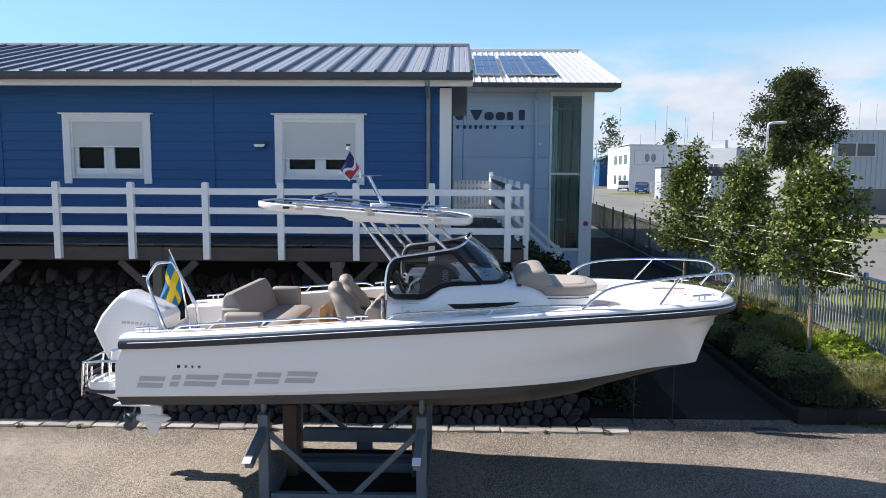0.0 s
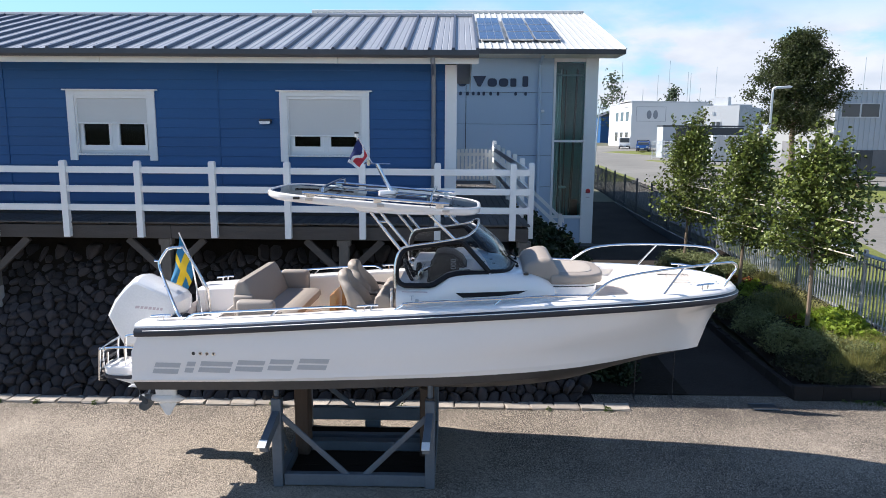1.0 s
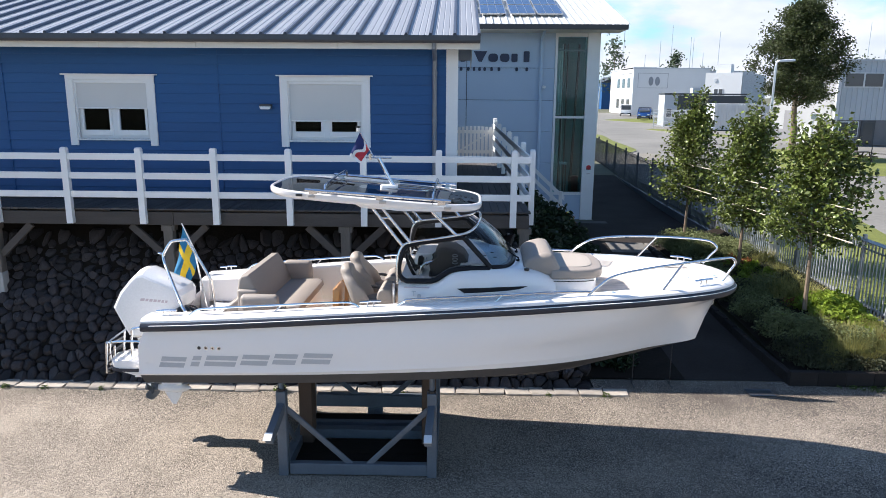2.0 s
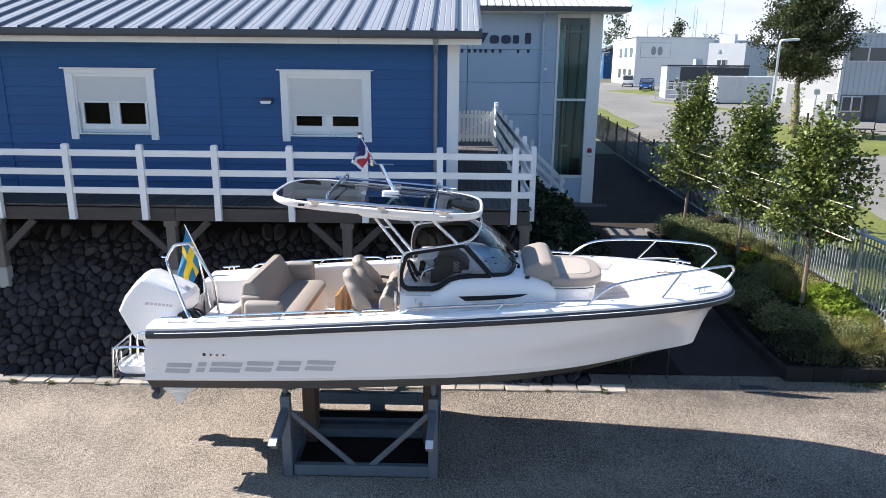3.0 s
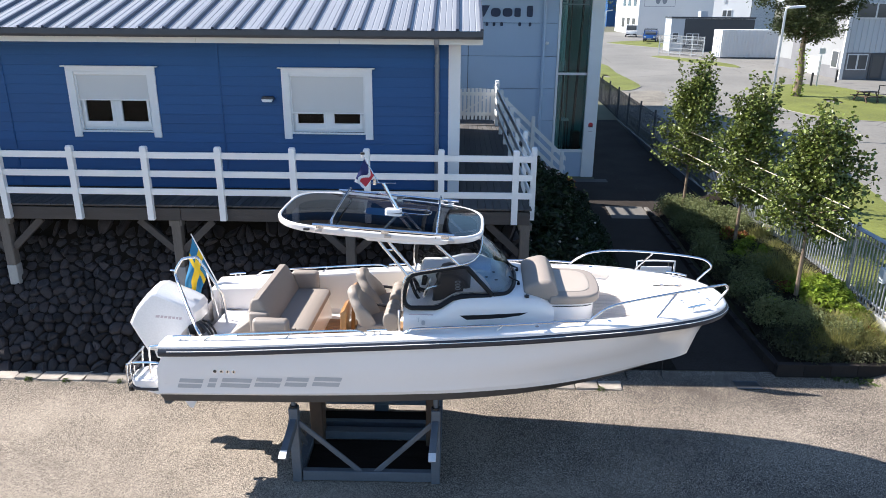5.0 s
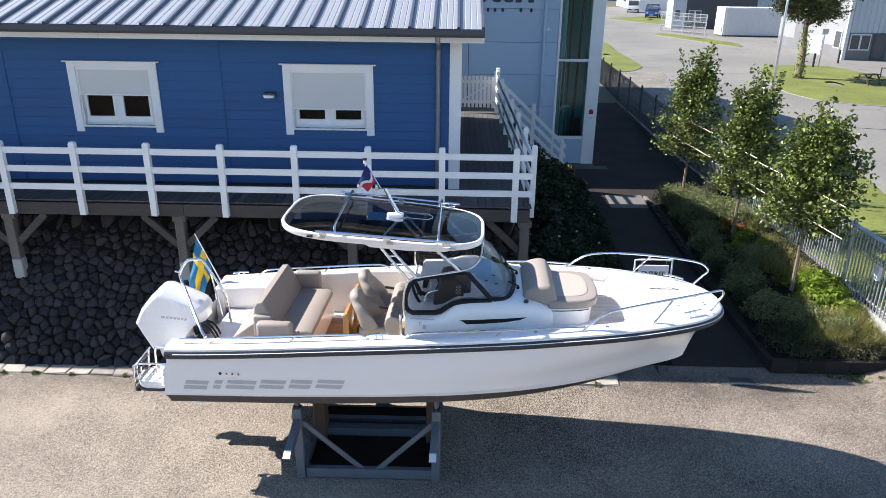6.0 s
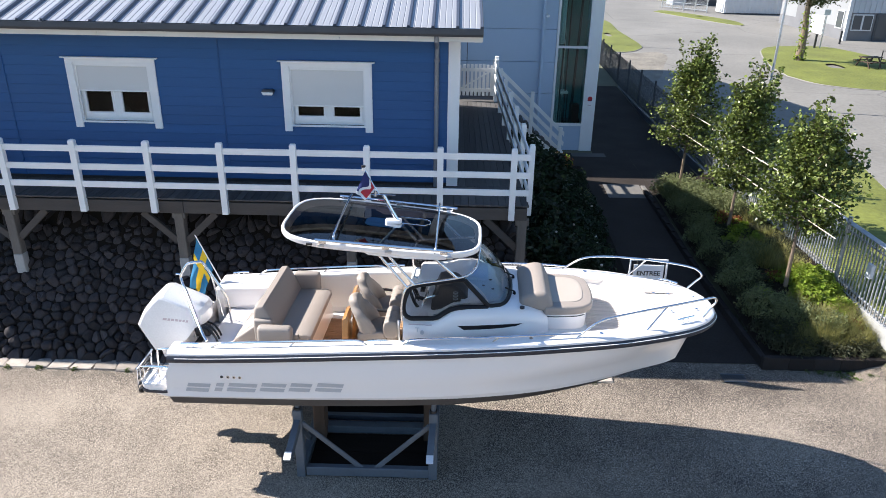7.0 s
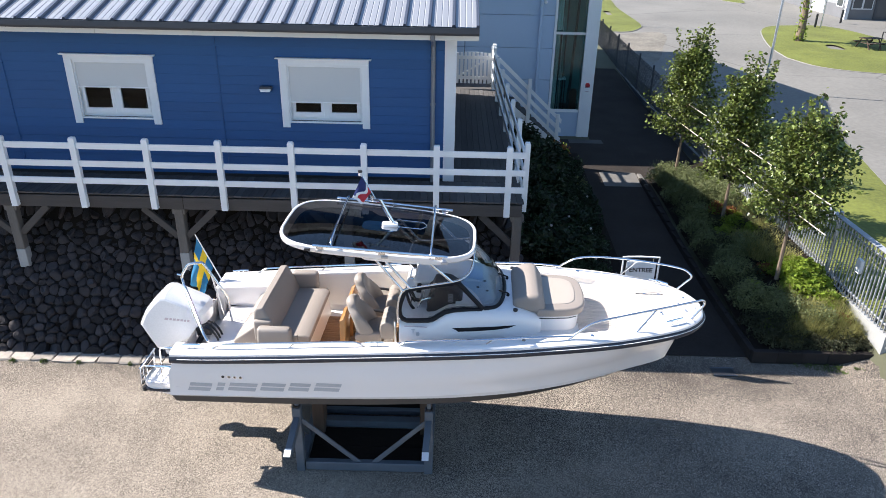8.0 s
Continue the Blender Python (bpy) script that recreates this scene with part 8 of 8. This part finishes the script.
for k in range(64):
    f = k / 63
    h = 3.7 + 5.3 * f
    a = k * 2.4 + g.uniform(-0.5, 0.5)
    lobe = 0.80 + 0.26 * math.sin(2 * a + 5.0 * f) + 0.16 * math.sin(3 * a - 8.0 * f)
    R = max(2.30 * math.sin(math.pi * min(0.36 + 0.60 * f, 0.975)) ** 0.85 * lobe * g.uniform(0.75, 1.1), 0.25)
    p0, p2 = Vector((0.05, 0, h - 0.5)), Vector((math.cos(a) * R, math.sin(a) * R, h + 0.28 * R * f + 0.1))
    if k % 2 == 0:
        part("limb", rod([p0, p0.lerp(p2, 0.5) + Vector((0, 0, 0.1)), p2], 0.07, 5, r_end=0.015), M_BARK, T)
    for u, n, w in ((0.45, 110, 0.26), (0.75, 190, 0.27), (1.0, 280, 0.30)):
        c = p0.lerp(p2, u) + Vector(g.normal(0, 0.12, 3))
        for _ in range(n):
            q = g.normal(0, w, 3)
            places.append((c.x + q[0], c.y + q[1], c.z + q[2] * 0.75))
part_mesh("crown", leaf_mesh("crown", places, 0.118, M_LEAFBIG, 92, slim=0.8), None, T, "dark green leaves")


M_LEAFFAR = leaf_mat("hazy_leaf", (0.085, 0.115, 0.07), 0.35, 0.3, 0.7)


def far_tree(x, y, h, r, seed):
    t = thing("far_tree", pose(x, y, 1.6), "distant green tree behind the warehouses", "tree", "distant trees")
    part("trunk", rod([(0, 0, 0), (0, 0, h * 0.8)], 0.25, 6, r_end=0.05), M_BARK, t)
    gg = np.random.default_rng(seed)
    pl = []
    for _ in range(26):
        f = gg.uniform(0.3, 1.0)
        c = np.array([gg.normal(0, r * 0.4 * (1.2 - f)), gg.normal(0, r * 0.4 * (1.2 - f)), h * f])
        for _ in range(26):
            pl.append(tuple(c + gg.normal(0, r * 0.14, 3)))
    part_mesh("crown", leaf_mesh("crown", pl, 0.55, M_LEAFFAR, seed + 1, slim=0.6), None, t)


for i, (x, y, h, r) in enumerate(((32.3, 150, 15, 4.6), (49.3, 165, 12.5, 4.0), (44, 160, 9, 5), (78, 165, 11, 6), (88, 160, 12, 6), (97, 150, 12, 6), (66, 190, 10, 6), (112, 160, 12, 6))):
    far_tree(x, y, h, r, 200 + 3 * i)
# masts of the boats in the harbour behind
for i, (x, z) in enumerate(((40.8, 21.6), (49.6, 18.5), (52.3, 22.0), (57.0, 19.2), (57.6, 19.0), (63.8, 20.6), (54.2, 16.0), (60.1, 15.5), (99.8, 23.0), (104, 22.5), (92.5, 19.0), (46, 15.0))):
    mst = thing("sailboat_mast", pose(x, 180, 0), "thin grey sailing boat mast in the harbour", "mast", "harbour masts")
    part("pole", rod([(0, 0, 0), (0.05 * ((i % 3) - 1), 0, z)], 0.09, 6, r_end=0.06), M_ALU, mst)
    part("spreader", rod([(-0.9, 0, z * 0.62), (0.9, 0, z * 0.62)], 0.03, 5), M_ALU, mst)
# mesh fence by the low building
mf = thing("mesh_fence", pose(22.0, 80, ground_z(22, 80)), "grey steel mesh fence and gate by the low building", "fence")
for i in range(5):
    part("post", rod([(0.75 * i, -1.35 * i, 0), (0.75 * i, -1.35 * i, 2.0)], 0.05, 6), M_ALU, mf)
for z in (0.2, 0.7, 1.2, 1.65, 1.95):
    part("wire_rail", rod([(0, 0, z), (3.0, -5.4, z)], 0.03, 5), M_ALU, mf)
for i in range(48):
    f = i / 47
    part("wire", rod([(3.0 * f, -5.4 * f, 0.15), (3.0 * f, -5.4 * f, 1.95)], 0.016, 4), M_ALU, mf)
# picnic table on the lawn
pt = thing("picnic_table", pose(24.1, 42.4, ground_z(24.1, 42.4) + 0.08, 0, 0, 12) @ Matrix.Scale(0.78, 4), "dark wooden picnic table with fixed benches", "table")
for i in range(4):
    part("table_board", cube(-0.75, 0.75, -0.34 + 0.175 * i, -0.18 + 0.175 * i, 0.70, 0.745), M_BLOCKWOOD, pt)
for sd in (-1, 1):
    part("bench_board", cube(-0.75, 0.75, sd * 0.72 - 0.13, sd * 0.72 + 0.13, 0.42, 0.46), M_BLOCKWOOD, pt)
    part("bench_bar", cube(sd * 0.5 - 0.03, sd * 0.5 + 0.03, -0.85, 0.85, 0.36, 0.42), M_BLOCKWOOD, pt)
    for q in (-1, 1):
        part("leg", prism(bmesh.new(), [(q * 0.65, 0.0), (q * 0.75, 0.0), (q * 0.32, 0.70), (q * 0.22, 0.70)], "x", sd * 0.5 - 0.085, sd * 0.5 - 0.031), M_BLOCKWOOD, pt)
for x, y in ((24.57, 50.3), (27.4, 52.6)):
    bl = thing("bollard", pose(x, y, ground_z(x, y) + 0.05), "short black street bollard", "bollard", "street bollards")
    part("shaft", rod([(0, 0, 0), (0, 0, 0.85)], 0.075, 8), M_DARK, bl)
    part("cap", rod([(0, 0, 0.85), (0, 0, 0.90)], 0.09, 8), M_DARK, bl)
sgn = thing("street_sign", pose(24.9, 50.2, ground_z(24.9, 50.2)), "small white street sign on a grey post", "sign")
part("post", rod([(0, 0, 0), (0, 0, 2.6)], 0.04, 6), M_ALU, sgn)
part("plate", cube(-0.2, 0.2, -0.05, -0.04, 2.2, 2.55), M_CLADW, sgn)
# thin railing round the terrace of the workshop
tr = thing("terrace_railing", pose(24.3, 39.5, ground_z(24.3, 39.5) + 0.05), "thin black steel railing by the picnic place", "railing")
for i in range(5):
    part("post", rod([(1.3 * i, -1.0 * i + 2.2, 0), (1.3 * i, -1.0 * i + 2.2, 1.1)], 0.03, 6), M_DARK, tr)
for z in (0.6, 1.08):
    part("rail", rod([(0, 2.2, z), (5.2, -1.8, z)], 0.02, 6), M_DARK, tr)

# ---- pieces: boards, planks, stones and fence bars ----
cache = {}


def board_mesh(length):
    key = round(length, 3)
    if key not in cache:
        bm = bmesh.new()
        H = 0.185
        o = [(0.0, H), (-0.010, H), (-0.028, 0.004), (-0.026, -0.006), (0.0, -0.006)]
        prism(bm, o, "x", 0.002, length - 0.002)
        bmesh.ops.recalc_face_normals(bm, faces=bm.faces)
        me = bpy.data.meshes.new("board")
        bm.to_mesh(me)
        bm.free()
        me.materials.append(M_BOARD)
        cache[key] = me
    return cache[key]


SEAMS = [HOUSE_L, -12.88, -8.64, -4.40, 0.05]
z = DECK_Z + 0.07
while z < EAVE_Z + 0.02:
    for a, b in zip(SEAMS, SEAMS[1:]):
        for u, v in holes(a, b, z + 0.02, z + 0.165):
            part_mesh("board", board_mesh(v - u), None, house, m=pose(u, 0.0, z - DECK_Z))
    z += 0.185
for x in (-8.64, -4.40):
    part("joint_strip", cube(x - 0.012, x + 0.012, -0.034, -0.004, 0.06, EAVE_Z - DECK_Z), M_BOARD, house)

for x0, n, y0, y1 in ((-15.45, 118, 0.0, 1.14), (0.30, 10, 1.145, 9.85)):
    me = bpy.data.meshes.new("deck_plank")
    bm = cube(0.0, 0.138, y0, y1, -0.03, 0.0, 0.004)
    bm.to_mesh(me)
    bm.free()
    me.materials.append(M_DECK)
    for i in range(n):
        x = x0 + 0.145 * i
        if y1 < 2 or x < 1.5:
            part_mesh("deck_plank", me, None, deck, m=pose(x, -0.02, 0.002 * math.sin(i * 1.7)))

# kerb of stone blocks along the foot of the bank
kerb = thing("stone_kerb", pose(0, 11.42, 0), "row of worn pale kerb stones along the bank", "kerb", kind="structure")
g = np.random.default_rng(41)
kms = []
for k in range(6):
    sk = g.uniform(-0.16, 0.10)
    bm = cube(0.007, 0.422 + g.uniform(-0.008, 0.004), g.uniform(-0.012, 0.012), 0.29 + g.uniform(-0.012, 0.012), -0.05, 0.030, 0.014, 2)
    for v in bm.verts:
        v.co += Vector(g.normal(0, 0.0075, 3)) + Vector((sk * (v.co.y - 0.14), 0, 0))
    me = bpy.data.meshes.new("kerb_stone")
    bmesh.ops.recalc_face_normals(bm, faces=bm.faces)
    bm.to_mesh(me)
    bm.free()
    me.materials.append(M_KERB)
    kms.append(me)
for i in range(43):
    x = -15.2 + 0.4305 * i
    part_mesh("kerb_stone", kms[i % 6], None, kerb, m=pose(x, 0.012 * math.sin(i * 2.3) + (0.0 if x > -6 else -0.012 * (x + 6)), 0.006 * math.sin(i * 1.9), 0, 0, 0.8 * math.sin(i * 3.1)))

# rubble bank under the walkway
bank = thing("rubble_bank", pose(0, 11.72, 0.02), "steep bank of closely laid dark basalt stones", "bank", kind="structure")
part("bank_core", loft(bmesh.new(), [[(x, y, min(s, k)) for x, k in ((-16, 9), (-10, 9), (-5, 9), (0, 9), (1.1, 2.55), (1.9, 1.3), (2.75, 0.0))] for y, s in ((0.02, -0.1), (0.14, 0.0), (0.72, 0.66), (1.3, 1.28), (1.85, 1.9), (2.4, 2.5), (3.4, 2.6))]), M_SOIL, bank)
# basalt stones laid close: every one fills the room that its neighbours leave
SP = 0.208
cells = {}
for i in range(91):
    for j in range(16):
        cells[i, j] = (-15.7 + SP * (i + 0.5 * (j % 2)) + g.uniform(-0.088, 0.088), 0.02 + SP * 0.9 * j + g.uniform(-0.08, 0.08))


def cell_outline(i, j):
    """Cuts a square by the half-way lines to all the neighbours."""
    cx, cy = cells[i, j]
    poly = [(cx - 0.3, cy - 0.3), (cx + 0.3, cy - 0.3), (cx + 0.3, cy + 0.3), (cx - 0.3, cy + 0.3)]
    for a in range(-2, 3):
        for b in range(-2, 3):
            o = cells.get((i + a, j + b))
            if o is None or (a, b) == (0, 0):
                continue
            nx, ny = o[0] - cx, o[1] - cy
            lim = (o[0] ** 2 + o[1] ** 2 - cx * cx - cy * cy) / 2
            out = []
            for p, q in zip(poly, poly[1:] + poly[:1]):
                u, v = p[0] * nx + p[1] * ny - lim, q[0] * nx + q[1] * ny - lim
                if u <= 0:
                    out.append(p)
                if u * v < 0:
                    f = u / (u - v)
                    out.append((p[0] + f * (q[0] - p[0]), p[1] + f * (q[1] - p[1])))
            poly = out
    return (cx, cy), poly


def stone_mesh(i, j):
    (cx, cy), poly = cell_outline(i, j)
    poly = [(x - cx, y - cy) for x, y in poly]
    # two points on each edge, so that corners are blunt
    ring = []
    for p, q in zip(poly, poly[1:] + poly[:1]):
        if math.hypot(p[0] - q[0], p[1] - q[1]) > 0.04:
            ring += [(p[0] * 0.78 + q[0] * 0.22, p[1] * 0.78 + q[1] * 0.22), (p[0] * 0.22 + q[0] * 0.78, p[1] * 0.22 + q[1] * 0.78)]
    n = len(ring)
    tx, ty, up = g.normal(0, 0.16), g.normal(0, 0.16), g.uniform(-0.02, 0.035)
    vs = []
    for k, h in ((0.97, -0.12), (0.985, -0.030), (0.87, 0.020), (0.56, 0.042)):
        for x, y in ring:
            w = 0.008 * (k < 0.9)
            vs.append((x * k, y * k, up + h + (tx * x + ty * y) * (h > -0.1) + g.normal(0, w)))
    vs.append((0, 0, up + 0.050 + g.normal(0, 0.012)))
    fs = [(r * n + a, r * n + (a + 1) % n, (r + 1) * n + (a + 1) % n, (r + 1) * n + a) for r in range(3) for a in range(n)]
    fs += [(3 * n + a, 3 * n + (a + 1) % n, 4 * n) for a in range(n)]
    return (cx, cy), vs, fs


rest_v, rest_f, count = [], [], 0
for (i, j), (cx, cy) in cells.items():
    if i in (0, 90) or cx > 2.75 or cy > (2.85 - cx) * 2.0:
        continue
    (cx, s), vs, fs = stone_mesh(i, j)
    m = pose(cx, 0.10 + s * 0.69, 0.03 + s * 0.725, 46.4, 0, 0)
    if -8.2 < cx < -2.4 and j < 12 and count < 300:
        me = bpy.data.meshes.new("stone")
        me.from_pydata(vs, [], fs)
        me.materials.append(M_BASALT)
        me.shade_smooth()
        me.set_sharp_from_angle(angle=radians(42))
        part_mesh("stone", me, None, bank, m=m)
        count += 1
    else:
        i0 = len(rest_v)
        rest_v += [tuple(m @ Vector(v)) for v in vs]
        rest_f += [tuple(i0 + a for a in f) for f in fs]
me = bpy.data.meshes.new("rubble")
me.from_pydata(rest_v, [], rest_f)
me.materials.append(M_BASALT_STUFF)
me.shade_smooth()
me.set_sharp_from_angle(angle=radians(42))
tagged(part_mesh("rubble", me, None, bank), kind="stuff")

# steel bar fence between the bed and the street
FX = curve([11.9, 20.0, 28.0, 45.0], [8.80, 8.45, 8.32, 8.60])
FZ = curve([11.9, 20.0, 28.0, 45.0], [0.66, 0.82, 0.95, 1.20])
M_BAR = mat("galvanised_bar", (0.36, 0.37, 0.385), 0.45, metal=0.4, scale=4, vary=0.2, fine=30, grain=0.1, rand=0.2)
bf = thing("steel_bar_fence", pose(0, 0, 0), "grey galvanised steel bar fence on a pale plinth", "fence")
bm = cube(-0.012, 0.012, -0.012, 0.012, 0.06, 1.48)
slat = bpy.data.meshes.new("fence_bar")
bm.to_mesh(slat)
bm.free()
slat.materials.append(M_BAR)
M_DARKBAR = mat("dark_coated_bar", (0.045, 0.05, 0.06), 0.5, metal=0.2, scale=4, vary=0.2, fine=30, grain=0.1, rand=0.2)
bm = cube(-0.0075, 0.0075, -0.0075, 0.0075, 0.06, 1.50)
thin = bpy.data.meshes.new("fence_wire")
bm.to_mesh(thin)
bm.free()
thin.materials.append(M_DARKBAR)
y = 12.0
n = 0
while y < 45 and n < 298:
    part_mesh("fence_bar", slat if y < 21.9 else thin, None, bf, m=pose(FX(y), y, FZ(y), 0, 0, 1.5))
    y += 0.111
    n += 1
ys = [11.95 + 2.5 * i for i in range(14)]
for a, b in zip(ys, ys[1:]):
    steel = M_BAR if a < 21.9 else M_DARKBAR
    part("fence_post", cube(-0.035, 0.035, -0.035, 0.035, -0.2, 1.62, 0.006, m=pose(FX(a) + 0.04, a, FZ(a))), steel, bf)
    for h in (0.20, 1.34):
        part("fence_rail", rod([(FX(a) + 0.03, a, FZ(a) + h), (FX(b) + 0.03, b, FZ(b) + h)], 0.022, 6), steel, bf)
    if a < 21.9:
        part("top_plate", loft(bmesh.new(), [[(FX(q) - 0.05, q, FZ(q) + 1.50), (FX(q) - 0.05, q, FZ(q) + 1.515), (FX(q) + 0.06, q, FZ(q) + 1.54), (FX(q) + 0.06, q, FZ(q) + 1.525)] for q in (a + 0.02, b - 0.02)], closed=True, cap=True), M_BAR, bf)
    part("plinth", loft(bmesh.new(), [[(FX(q) - 0.05, q, FZ(q) - 0.35), (FX(q) - 0.05, q, FZ(q) + 0.06), (FX(q) + 0.06, q, FZ(q) + 0.06), (FX(q) + 0.06, q, FZ(q) - 0.35)] for q in (a, b - 0.01)], closed=True, cap=True), M_CONC if a < 19 else M_GUTTER, bf)
for dy in (-0.18, 0.0, 0.18):
    part("gate_post", cube(-0.03, 0.03, -0.03, 0.03, 0.0, 1.75, m=pose(FX(18.0) - 0.03, 18.0 + dy, FZ(18.0))), M_ALU, bf)
part("stay", rod([(FX(18.6) - 0.05, 18.6, FZ(18.6) + 0.65), (FX(18.0) - 0.05, 18.05, FZ(18.0) + 1.45)], 0.025, 6), M_ALU, bf)
part("lock_box", cube(-0.05, 0.03, -0.09, 0.09, 0.75, 1.05, 0.01, m=pose(FX(13.3) - 0.03, 13.3, FZ(13.3))), M_CUTSTEEL, bf)
